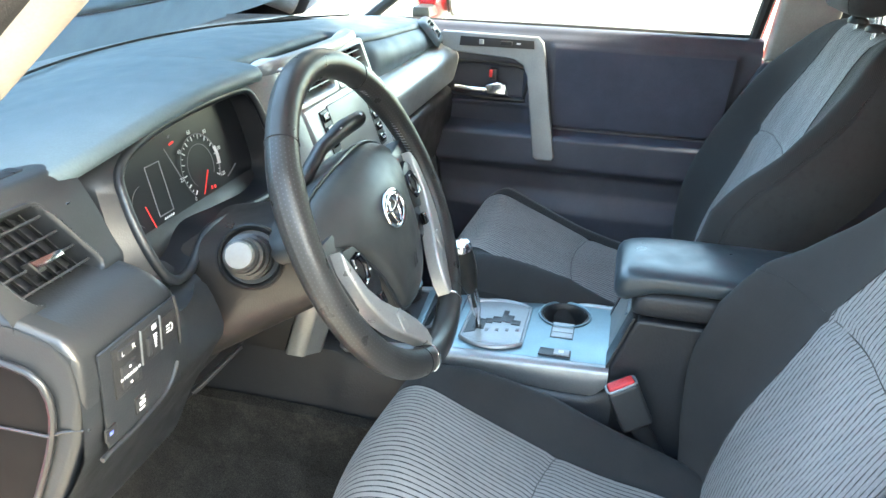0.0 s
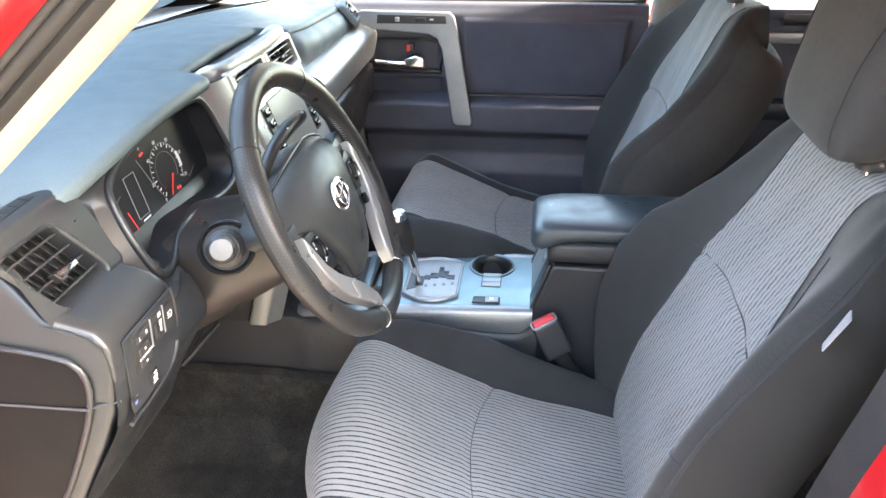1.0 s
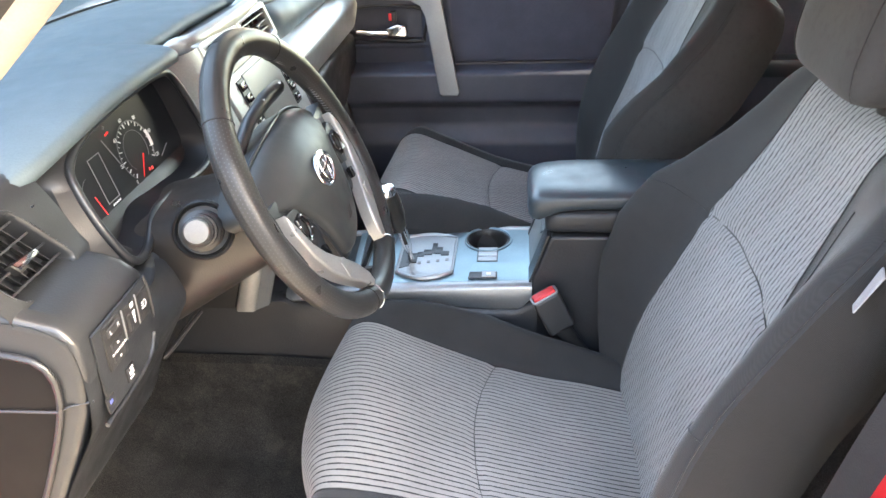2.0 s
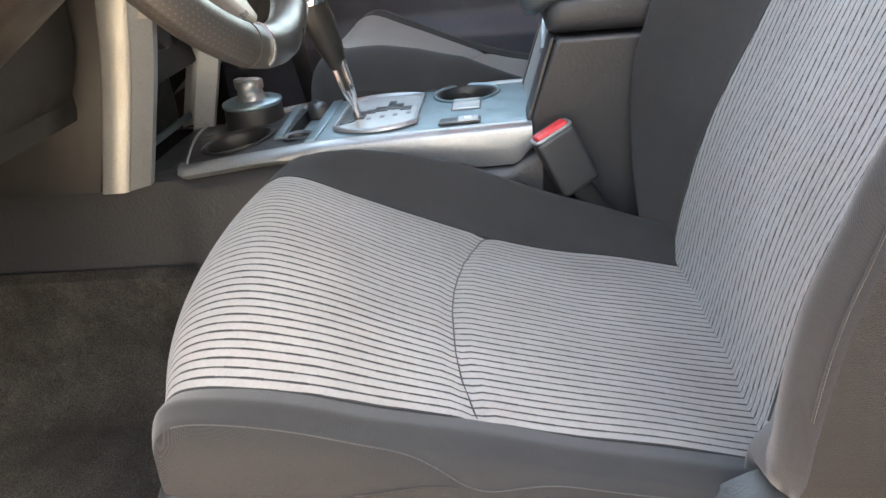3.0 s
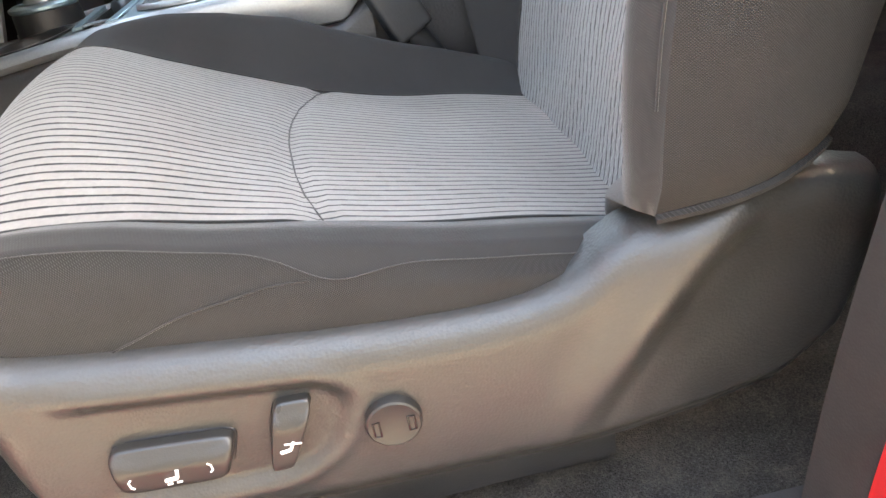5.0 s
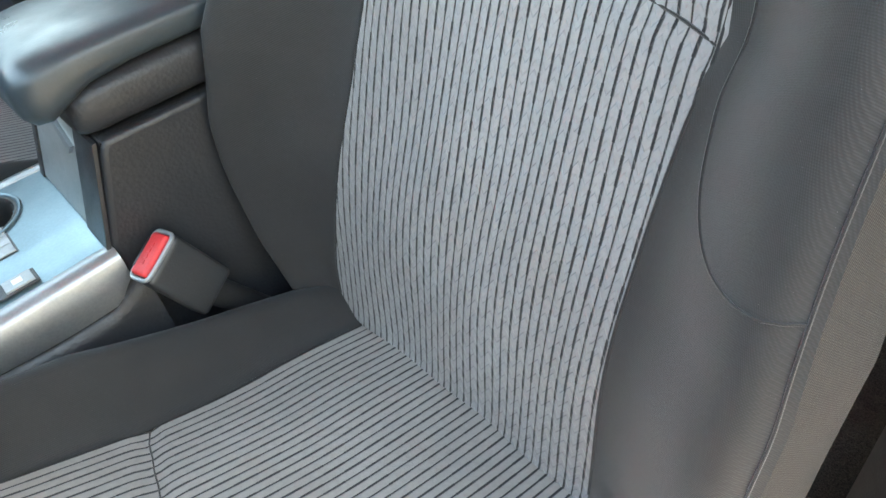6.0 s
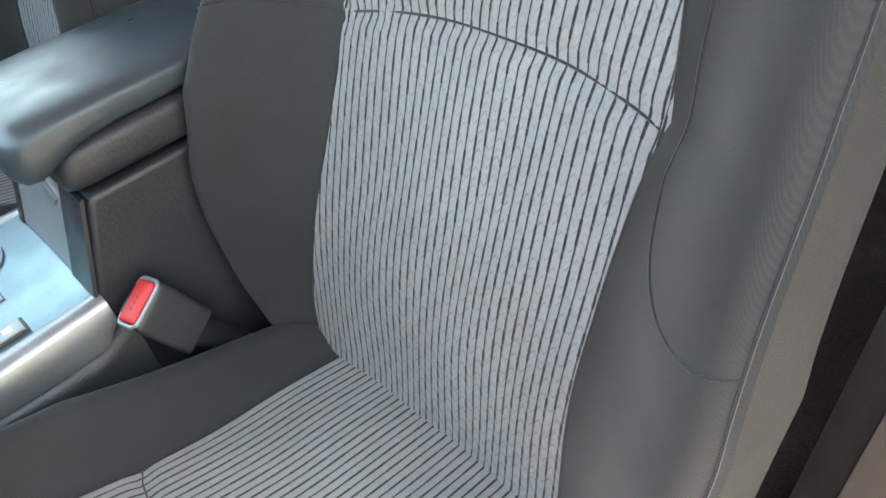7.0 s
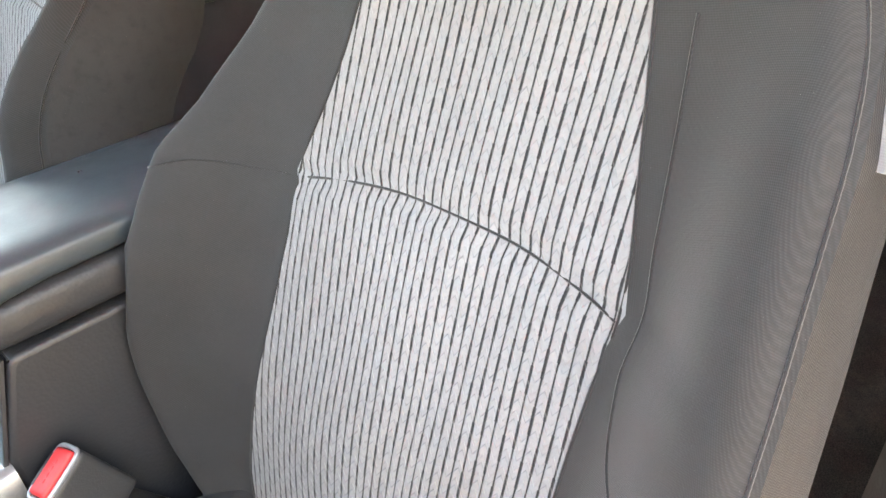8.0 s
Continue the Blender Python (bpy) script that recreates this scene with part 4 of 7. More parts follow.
        body = grid_bm([ring(1.0, -0.2), ring(1.0, 0.72), ring(0.99, 0.84), ring(0.965, 0.93), ring(0.93, 0.98), ring(0.88, 1.0), ring(0.7, 1.0), ring(0.5, 1.0), ring(0.3, 1.0), ring(0.1, 1.0), ring(0.01, 1.0)], wrap=True)
        sw = add(nm, body, M_SWITCH, shield, lab, 50)
        # black band drawn where shade fills the gap round the switch
        add("switch_gap_shade", grid_bm([ring(1.0, 0.02, 0.0022), ring(1.0, 0.10, 0.0016), ring(1.0, 0.08, -0.001)], wrap=True), M_DIALBLACK, shield)
        return sw

    slide = lever("slide_switch", (-0.161, 0.2385), (-0.077, 0.2305), (-0.089, 0.198), (-0.161, 0.203), 0.38, 0.017, "dark plastic seat slide switch")
    lever("recline_switch", (-0.047, 0.2475), (-0.020, 0.2455), (-0.045, 0.193), (-0.0615, 0.193), 0.27, 0.017, "dark plastic recline switch")
    at = axis((0.0285, yf - 0.002, 0.2115), (0, -1, 0), (1, 0, 0))
    # black ring that stands for the shaded gap round the knob
    add("knob_gap_shade", lathe_bm([(0.0236, -0.004), (0.0236, 0.0016), (0.0226, 0.0026), (0.0210, 0.0018), (0.0204, -0.003)], at, 48), M_DIALBLACK, shield)
    knob = add("lumbar_knob", lathe_bm([(0.0202, -0.004), (0.0202, 0.009), (0.0194, 0.0112), (0.0180, 0.0122), (0.0170, 0.0118), (0.0, 0.0118)], at, 48), M_SWITCH, shield, "round dark lumbar knob with two finger notches", 30)
    for e in (-1, 1):
        add("notch", tube_bm([at @ Vector((e * (0.0122 + 0.0022 * c), -0.001 + q, 0.0120)) for c, q in ((1, 0.006), (-1, 0.0065), (-1, -0.0065), (1, -0.006))], 0.0008, 6, True), M_GLOSSBLACK, shield)

    # printed symbols on the lower faces
    def mark(pts, w=0.0008, high=0.0152, closed=False):
        add("symbol", tube_bm([(a, yf - high - 0.0045 * (b - 0.2) / 0.02 * (0.5 if a < -0.09 else 0.25), b + 0.003) for a, b in pts], w, 6, closed), M_WHITE, shield)

    for k in (-1, 1):
        mark([(-0.1240 + 0.0255 * k, 0.2150), (-0.1240 + 0.0275 * k, 0.2130), (-0.1240 + 0.0275 * k, 0.2080), (-0.1240 + 0.0255 * k, 0.2060)], 0.0007)
    mark([(-0.1285, 0.2075), (-0.1205, 0.2080)], 0.0016)
    mark([(-0.1205, 0.2080), (-0.1185, 0.2155)], 0.0013)
    mark([(-0.1285, 0.2035), (-0.1250, 0.2035)], 0.0008)
    mark([(-0.1220, 0.2035), (-0.1185, 0.2035)], 0.0008)
    mark([(-0.0500, 0.2085), (-0.0430, 0.2095)], 0.0015)
    mark([(-0.0430, 0.2095), (-0.0395, 0.2165)], 0.0012)
    mark([(-0.0460, 0.2155), (-0.0345, 0.2135)], 0.0008)
    # floor rail cover beneath
    add("rail_cover", prism_bm([(-0.190, 0.100), (-0.185, 0.116), (0.20, 0.112), (0.20, 0.085), (-0.06, 0.080), (-0.15, 0.085)], lambda a, b, d: (a, -0.570 - d, b), 0.022, 0.006), M_BLACK)
    return seat


build_seat("driver_seat", -0.372, 1, "dark cloth driver's seat with pale striped inserts and plastic side shield", True)
build_seat("passenger_seat", 0.350, -1, "dark cloth passenger seat with pale striped inserts beside the console", False, (-0.008, 0.062), 0.0)


# ---- steering wheel and column ----
WC = Vector((-0.234, -0.3516, 0.7707))
WA = radians(25.1)
WK = 1.08
WT = radians(5)
WN = Vector((math.cos(WA), math.cos(WA) * 0.006, math.sin(WA)))
WU = Vector((-0.006, 1.0, 0.0))
WV = WN.cross(WU)


def wp(a, b, d=0.0):
    """A point of the wheel: across, up, towards the driver."""
    c, k = math.cos(WT), math.sin(WT)
    return WC + WK * (WU * (a * c - b * k) + WV * (a * k + b * c) + WN * d)


def build_wheel():
    wheel = thing("steering_wheel", "black leather steering wheel with silver lower spokes", "steering wheel", tuple(WC))

    def add(nm, bm, mat, parent=wheel, lab="", angle=45):
        bmesh.ops.recalc_face_normals(bm, faces=bm.faces)
        return under(parent, part(nm, bm, mat, None, lab, angle))

    R, r, AX = 0.1773, 0.0170, 0.90
    # four sewn lengths of rim: smooth above and below, perforated at the sides
    cuts = [(51, 131, M_LEATHER), (131, 243, M_PERF), (243, 297, M_LEATHER), (297, 411, M_PERF)]
    for a0, a1, mat in cuts:
        rows, uvs = [], []
        for a in np.linspace(a0, a1, 40):
            t = radians(a)
            grip = 1.0 + 0.10 * math.exp(-((((a + 180) % 360 - 180) - 32) / 14) ** 2) + 0.10 * math.exp(-((a - 148) / 14) ** 2)
            row, uv = [], []
            for k in range(21):
                p = k * math.tau / 20
                rad = R + r * grip * math.cos(p)
                row.append(wp(rad * math.cos(t), rad * math.sin(t), AX * r * grip * math.sin(p)))
                uv.append((t * R, p * r))
            rows.append(row)
            uvs.append(uv)
        add("rim", grid_bm(rows, uvs), mat, lab="perforated leather grip" if mat is M_PERF else "smooth leather grip")
        t = radians(a0)
        g = 1.0 + 0.10 * math.exp(-((((a0 + 180) % 360 - 180) - 32) / 14) ** 2) + 0.10 * math.exp(-((a0 - 148) / 14) ** 2)
        add("rim_seam", tube_bm([wp((R + (r * g + 0.0002) * math.cos(p)) * math.cos(t), (R + (r * g + 0.0002) * math.cos(p)) * math.sin(t), AX * (r * g + 0.0002) * math.sin(p)) for p in np.linspace(0, math.tau, 24, endpoint=False)], 0.0007, 6, True), M_SEAM)
    # stitching along the inner side of the rim
    st = bmesh.new()
    for a in np.arange(300, 408, 1.6):
        t = radians(a)
        q = R - r * 0.98
        e = radians(0.55)
        tube_bm([wp(q * math.cos(t - e), q * math.sin(t - e), 0.003), wp((q - 0.0012) * math.cos(t), (q - 0.0012) * math.sin(t), 0.0), wp(q * math.cos(t + e), q * math.sin(t + e), -0.003)], 0.0006, 4, bm=st)
    add("stitching", st, M_DIM)

    # airbag cover: wide above, a narrow rounded chin below that curls away
    half = [(0.0, 0.066), (0.06, 0.064), (0.106, 0.056), (0.133, 0.042), (0.136, 0.026), (0.112, 0.014), (0.084, -0.010), (0.066, -0.042), (0.053, -0.075), (0.036, -0.106), (0.0, -0.118)]
    out = spline(half + [(-a, b) for a, b in half[-2:0:-1]], 84, True)

    def dome(a, b):
        return 0.0175 - 0.020 * (a / 0.13) ** 2 - 0.024 * max(0.0, (-b - 0.02) / 0.10) ** 2 - 0.030 * max(0.0, (b - 0.004) / 0.062) ** 2

    rows = []
    for k, d in ((1.02, -0.045), (1.02, -0.016), (1.0, -0.0065), (0.97, -0.0022), (0.92, -0.0004), (0.8, 0.0), (0.62, 0.0), (0.42, 0.0), (0.22, 0.0), (0.06, 0.0)):
        rows.append([wp(a * k, (b + 0.02) * k - 0.02, d + dome(a * k, (b + 0.02) * k - 0.02)) for a, b in out])
    bm = grid_bm(rows, wrap=True)
    c = bm.verts.new(wp(0, -0.02, 0.0175))
    bm.verts.ensure_lookup_table()
    n = len(out)
    last = [bm.verts[(len(rows) - 1) * n + j] for j in range(n)]
    for j in range(n):
        bm.faces.new((last[j], last[(j + 1) % n], c))
    hub = add("airbag_cover", bm, M_HUB, lab="grained dark grey airbag cover", angle=60)
    add("cover_piping", tube_bm([wp(a * 1.03, (b + 0.02) * 1.03 - 0.02, dome(a, b) - 0.012) for a, b in out], 0.0026, 8, True), M_POD, hub)
    # plain oval badge
    m = axis(wp(0, -0.001, 0.0172), WN, wp(1, 0) - wp(0, 0))
    ring = [m @ Vector((0.030 * math.cos(a), 0.0215 * math.sin(a), 0.002)) for a in np.linspace(0, math.tau, 40, endpoint=False)]
    add("badge", tube_bm(ring, 0.0028, 8, True), M_CHROME, hub, "chrome oval badge ring")
    bm = bmesh.new()
    for rx, ry, oy in ((0.0115, 0.0175, 0.0), (0.0225, 0.0085, 0.008)):
        tube_bm([m @ Vector((rx * math.cos(a), oy + ry * math.sin(a), 0.002)) for a in np.linspace(0, math.tau, 32, endpoint=False)], 0.0024, 8, True, bm)
    add("badge_loop", bm, M_CHROME, hub)
    add("badge_back", lathe_bm([(0.0, 0.0012), (0.021, 0.0008), (0.024, -0.001)], m @ Matrix.Diagonal((1.2, 0.86, 1, 1)), 32), M_GREY, hub)
    # embossed airbag print
    bm = bmesh.new()
    for k in range(4):
        tube_bm([wp(0.004 + 0.004 * k, -0.066 + 0.003 * (k % 2), dome(0.02, -0.064)), wp(-0.002 + 0.004 * k, -0.079, dome(0.015, -0.078))], 0.0009, 5, bm=bm)
    add("embossed_mark", bm, M_GREY, hub)

    for e in (-1, 1):
        # side spoke: grey web with switch pads
        web = [(e * 0.085, 0.030), (e * 0.158, 0.034), (e * 0.160, 0.010), (e * 0.152, -0.02), (e * 0.122, -0.072), (e * 0.085, -0.080), (e * 0.062, -0.04), (e * 0.075, 0.0)]
        add("spoke_web", prism_bm(web, lambda a, b, d: wp(a, b, -0.024 + d), 0.022, 0.004), M_POD)
        pad = [(e * 0.098, 0.008), (e * 0.122, 0.014), (e * 0.134, 0.004), (e * 0.128, -0.022), (e * 0.108, -0.046), (e * 0.090, -0.040), (e * 0.086, -0.014)]
        sw = add("switch_pad", prism_bm(pad, lambda a, b, d: wp(a, b, -0.004 + d), 0.009, 0.003), M_BLACK, lab="black steering-wheel switch pad")
        ring = [wp(e * (0.110 + 0.013 * math.cos(a)), -0.015 + 0.016 * math.sin(a), 0.0055) for a in np.linspace(0, math.tau, 6, endpoint=False)]
        add("switch_ring", tube_bm(ring, 0.0038, 8, True), M_GLOSSBLACK, sw)
        for k in range(4):
            a = k * math.pi / 2 + 0.5
            add("symbol", box_bm(wp(e * (0.110 + 0.013 * math.cos(a)), -0.015 + 0.016 * math.sin(a), 0.0092), (0.0012, 0.003, 0.0016), 0.0003, Matrix.Rotation(-WA, 4, "Y")), M_WHITE, sw)
        add("switch", box_bm(wp(e * 0.097, -0.060, 0.004), (0.008, 0.012, 0.016), 0.002, Matrix.Rotation(-WA, 4, "Y")), M_GLOSSBLACK)
        # silver lower spoke: a bent blade from the side spoke to the rim's foot
        blade = [(0.136, 0.020), (0.142, 0.0), (0.138, -0.040), (0.127, -0.072), (0.115, -0.091), (0.103, -0.106), (0.091, -0.119), (0.079, -0.131), (0.069, -0.143), (0.060, -0.153), (0.050, -0.151), (0.051, -0.134), (0.062, -0.112), (0.077, -0.092), (0.094, -0.074), (0.110, -0.055), (0.124, -0.030), (0.130, 0.0)]
        add("silver_spoke", prism_bm([(e * a, b) for a, b in blade], lambda a, b, d: wp(a, b, -0.006 + d), 0.018, 0.004, 3), M_SPOKE, lab="satin silver lower spoke")
        rows = []
        for a in (246, 249):
            t = radians(a)
            rows.append([wp(-e * (R + (r + 0.0008) * math.cos(p)) * math.cos(t), (R + (r + 0.0008) * math.cos(p)) * math.sin(t), AX * (r + 0.0008) * math.sin(p)) for p in np.linspace(radians(12), radians(205), 16)])
        add("spoke_edge", tube_bm(rows[-1], 0.0014, 8), M_CHROME)
        add("spoke_button", box_bm(wp(e * 0.094, -0.093, 0.0115), (0.004, 0.015, 0.026), 0.0018, Matrix.Rotation(-WA, 4, "Y")), M_SPOKE)
    add("hub_body", lathe_bm([(0.0, 0.0), (0.07, 0.0), (0.075, -0.02), (0.06, -0.06), (0.05, -0.09)], axis(wp(0, -0.01, -0.012), WN), 28), M_BLACK)


build_wheel()


def build_column():
    col = thing("steering_column", "dark plastic steering column shroud with two stalks", "steering column", (-0.38, -0.40, 0.68))

    def add(nm, bm, mat, parent=col, lab="", angle=45):
        bmesh.ops.recalc_face_normals(bm, faces=bm.faces)
        return under(parent, part(nm, bm, mat, None, lab, angle))

    rows = []
    for t in np.linspace(0, 1, 14):
        cx, cz = -0.272 - 0.21 * t, 0.745 - 0.035 * t
        up, dn, hw = 0.045 - 0.01 * t, 0.060 + 0.10 * t, 0.080 + 0.012 * t
        row = []
        for k in range(36):
            a = k * math.tau / 36
            c, sn = math.cos(a), math.sin(a)
            h = up if sn > 0 else dn
            row.append((cx - 0.22 * h * sn * (1 if sn > 0 else 0.3), -0.398 + hw * math.copysign(abs(c) ** 0.6, c), cz + h * math.copysign(abs(sn) ** 0.7, sn)))
        rows.append(row)
    bm = grid_bm(rows, wrap=True)
    bm.verts.ensure_lookup_table()
    bm.faces.new([bm.verts[j] for j in range(36)])
    add("shroud", bm, M_BROWN, lab="warm dark grey column shroud", angle=60)
    add("collar", lathe_bm([(0.062, 0.0), (0.066, 0.012), (0.058, 0.03)], axis(wp(0, -0.02, -0.075), WN), 30), M_BLACK)
    # lamp stalk, seen end on
    STALK = (-0.340, -0.480, 0.752)
    way = axis(STALK, Vector((-0.298, -0.582, 0.806)) - Vector(STALK))
    st = add("lamp_stalk", lathe_bm([(0.038, -0.02), (0.037, 0.022), (0.0345, 0.026), (0.032, 0.024), (0.030, 0.012), (0.025, 0.012), (0.025, 0.040), (0.0225, 0.042), (0.0225, 0.046), (0.0235, 0.048), (0.0235, 0.062), (0.0205, 0.064), (0.0195, 0.068), (0.0200, 0.070), (0.0200, 0.086), (0.0170, 0.088), (0.0170, 0.092), (0.0178, 0.094), (0.0172, 0.105), (0.0150, 0.108)], way, 32), M_BLACK, lab="black indicator stalk with a silver end", angle=30)
    add("stalk_end", lathe_bm([(0.0146, 0.100), (0.0146, 0.114), (0.0128, 0.1175), (0.0, 0.1190)], way, 28), M_STALK, st, "silver stalk end cap")
    st = add("wiper_stalk", tube_bm([(-0.32, -0.40, 0.805), (-0.312, -0.345, 0.842), (-0.310, -0.28, 0.850), (-0.308, -0.225, 0.850)], [0.012, 0.012, 0.015, 0.014], 14, flat=0.75), M_BLACK, lab="black wiper stalk with small white marks")
    for k in range(4):
        add("symbol", box_bm((-0.300 - 0.001 * k, -0.235 - 0.022 * k, 0.860 - 0.001 * k), (0.004, 0.005, 0.003), 0.0005), M_WHITE, st)


build_column()


# ---- dashboard ----
EDGE = [(-0.74, -0.50, 0.868), (-0.68, -0.478, 0.876), (-0.60, -0.462, 0.886), (-0.50, -0.452, 0.898), (-0.40, -0.448, 0.905), (-0.30, -0.450, 0.908), (-0.225, -0.456, 0.908), (-0.205, -0.475, 0.908), (-0.19, -0.525, 0.905), (0.0, -0.535, 0.905), (0.18, -0.53, 0.902), (0.21, -0.475, 0.892), (0.30, -0.462, 0.887), (0.5, -0.458, 0.878), (0.66, -0.468, 0.866), (0.74, -0.49, 0.855)]


def build_dash():
    dash = thing("dashboard", "grey dashboard with silver centre stack and round-cornered vents", "dashboard", (-0.6, 0, 0.3))

    def add(nm, bm, mat, parent=dash, lab="", angle=45, normals=True):
        if normals:
            bmesh.ops.recalc_face_normals(bm, faces=bm.faces)
        return under(parent, part(nm, bm, mat, None, lab, angle))

    ex = lambda y: float(np.interp(y, [e[0] for e in EDGE], [e[1] for e in EDGE]))
    ez = lambda y: float(np.interp(y, [e[0] for e in EDGE], [e[2] for e in EDGE]))
    rows = []
    for y in np.linspace(-0.74, 0.74, 150):
        x1, z1 = ex(y), ez(y)
        x0 = -0.93 + 0.20 * (y / 0.72) ** 2
        z0 = 0.868 - 0.02 * (y / 0.72) ** 2
        row = []
        for t in np.linspace(0, 1, 22):
            x = x0 + (x1 - x0) * t
            z = z0 + (z1 - z0) * smooth(0, 1, t) + 0.012 * math.sin(math.pi * t)
            z += 0.010 * math.exp(-((y + 0.40) / 0.16) ** 2) * smooth(0.35, 0.95, t)
            row.append((x, y, z))
        zl = row[-1][2]
        row += [(x1 + 0.006, y, zl - 0.003), (x1 + 0.010, y, zl - 0.010), (x1 + 0.008, y, zl - 0.018), (x1 - 0.004, y, zl - 0.023), (x1 - 0.03, y, zl - 0.026), (x1 - 0.10, y, zl - 0.03)]
        rows.append(row)
    pad = add("top_pad", grid_bm(rows), M_DASH, lab="soft grained grey dash top pad, sky's blue tinted in", angle=60)
    # demister slot and moulded line near the glass
    add("pad_line", tube_bm([(-0.93 + 0.20 * (y / 0.72) ** 2 + 0.10, y, 0.885 + 0.002 - 0.02 * (y / 0.72) ** 2) for y in np.linspace(-0.66, 0.66, 40)], 0.004, 6, flat=0.5), M_GREY, pad)

    # end cap beside the open door
    y0 = -0.738
    cap = [(-0.80, 0.86), (-0.50, 0.862), (-0.455, 0.85), (-0.425, 0.80), (-0.375, 0.788), (-0.361, 0.768), (-0.361, 0.735), (-0.374, 0.685), (-0.40, 0.63), (-0.437, 0.56), (-0.48, 0.48), (-0.60, 0.40), (-0.80, 0.40)]
    add("end_cap", prism_bm(cap, lambda a, b, d: (a, y0 + 0.022 - d, b), 0.022, 0.010, 4), M_POD, lab="dark plastic dashboard end", angle=50)
    fuse = [(-0.70, 0.775), (-0.505, 0.768), (-0.415, 0.757), (-0.395, 0.742), (-0.393, 0.715), (-0.403, 0.68), (-0.425, 0.63), (-0.46, 0.56), (-0.51, 0.48), (-0.70, 0.45)]
    add("end_panel", prism_bm(fuse, lambda a, b, d: (a, y0 - d, b), 0.004, 0.002), M_ENDCAP, lab="smooth black end panel")
    add("end_trim", tube_bm(spline([(x, y0 - 0.003, z) for x, z in fuse[:-1]], 40), 0.0035, 8), M_POD)
    add("end_trim", tube_bm([(-0.70, y0 - 0.005, 0.693), (-0.50, y0 - 0.005, 0.690), (-0.398, y0 - 0.006, 0.693)], 0.0016, 6), M_GREY)
    add("end_trim", tube_bm([(-0.398, y0 - 0.004, 0.693), (-0.385, y0 - 0.002, 0.698), (-0.366, y0 + 0.006, 0.698)], 0.0014, 6), M_BLACK)

    # driver's fascia: a sheet with profile along x and z for each y
    def fascia(nm, ys, prof, mat, lab=""):
        rows = [[(x, y, z) for x, z in spline(prof(y), 30)] for y in ys]
        return add(nm, grid_bm(rows), mat, lab=lab, angle=50)

    # outboard: vent pod face, ledge, switch panel, knee panel
    # the pod's face has a real opening for the vent
    VC, VL = Vector((-0.4355, -0.679, 0.830)), radians(25)

    def vent_ab(p):
        """Across and up within the vent's slanting plane."""
        q = Vector(p) - VC
        b = -q.x * math.sin(VL) + q.z * math.cos(VL)
        return q.y + 0.42 * b, b

    prof = spline([(-0.53, 0.872), (-0.497, 0.886), (-0.470, 0.887), (-0.456, 0.877), (-0.438, 0.845), (-0.424, 0.812), (-0.415, 0.796), (-0.420, 0.784), (-0.46, 0.778)], 90)
    bm = bmesh.new()
    vs = [[bm.verts.new((x, y, z)) for x, z in prof] for y in np.linspace(-0.738, -0.598, 72)]
    for A, B in zip(vs, vs[1:]):
        for j in range(len(prof) - 1):
            q = [A[j], B[j], B[j + 1], A[j + 1]]
            a, b = vent_ab(sum((v.co for v in q), Vector()) / 4)
            if (abs(a) / 0.0475) ** 5 + (abs(b) / 0.0430) ** 5 > 1:
                bm.faces.new(q)
    for v in [v for v in bm.verts if not v.link_faces]:
        bm.verts.remove(v)
    pod = add("vent_pod", bm, M_POD, lab="satin blue-grey vent pod", angle=60)
    add("pod_end", prism_bm([(x, z) for x, z in prof[::6]], lambda a, b, d: (a, -0.598 + d, b), 0.004), M_POD, pod)

    drop = lambda y: 0.062 * smooth(-0.604, -0.575, y)
    fascia("knee_panel", np.linspace(-0.738, -0.50, 40), lambda y: [(-0.47, 0.796 - drop(y)), (-0.42, 0.795 - drop(y)), (-0.392, 0.789 - drop(y)), (-0.373 - 0.35 * max(0, y + 0.60), 0.779 - 0.9 * drop(y)), (-0.365 - 0.35 * max(0, y + 0.60), 0.765 - 0.6 * drop(y)), (-0.366 - 0.2 * max(0, y + 0.60), 0.71), (-0.374, 0.668), (-0.385, 0.645), (-0.43, 0.57), (-0.475, 0.485), (-0.56, 0.42)], M_POD, "dark plastic switch and knee panel")
    fascia("knee_panel", np.linspace(-0.50, -0.15, 12), lambda y: [(-0.47, 0.77), (-0.455, 0.75), (-0.45, 0.70), (-0.455, 0.63), (-0.465, 0.56), (-0.50, 0.50), (-0.58, 0.45)], M_BLACK, "dark lower knee panel")
    # step beneath the dials
    add("cluster_shelf", box_bm((-0.420, -0.530, 0.722), (0.07, 0.060, 0.022), 0.009, Matrix.Rotation(radians(28), 4, "Y")), M_POD)

    # square vent with rounded corners
    def vent(at, w, h, tilt, yaw, parent, cols, rws, dp=0.016, mat=None):
        """An air outlet whose back lies on the panel at the given point."""
        m = Matrix.Translation(at) @ Matrix.Rotation(yaw, 4, "Z") @ Matrix.Rotation(-tilt, 4, "Y")
        ring = []
        for k in range(44):
            a = k * math.tau / 44
            c, sn = math.cos(a), math.sin(a)
            ring.append((math.copysign(abs(c) ** 0.42, c) * w / 2, math.copysign(abs(sn) ** 0.42, sn) * h / 2))
        rows = []
        for kk, d in ((0.016, -0.004), (0.013, dp * 0.5), (0.008, dp), (0.003, dp + 0.002), (0.0, dp), (-0.001, 0.001)):
            rows.append([m @ Vector((d, a + math.copysign(kk, a), b + math.copysign(kk, b))) for a, b in ring])
        body = add("vent", grid_bm(rows, wrap=True), mat or M_GREY, parent, "air vent with dark slats")
        bm = bmesh.new()
        bm.faces.new([bm.verts.new(m @ Vector((0.0015, a, b))) for a, b in ring])
        add("vent_well", bm, M_DIALBLACK, body)
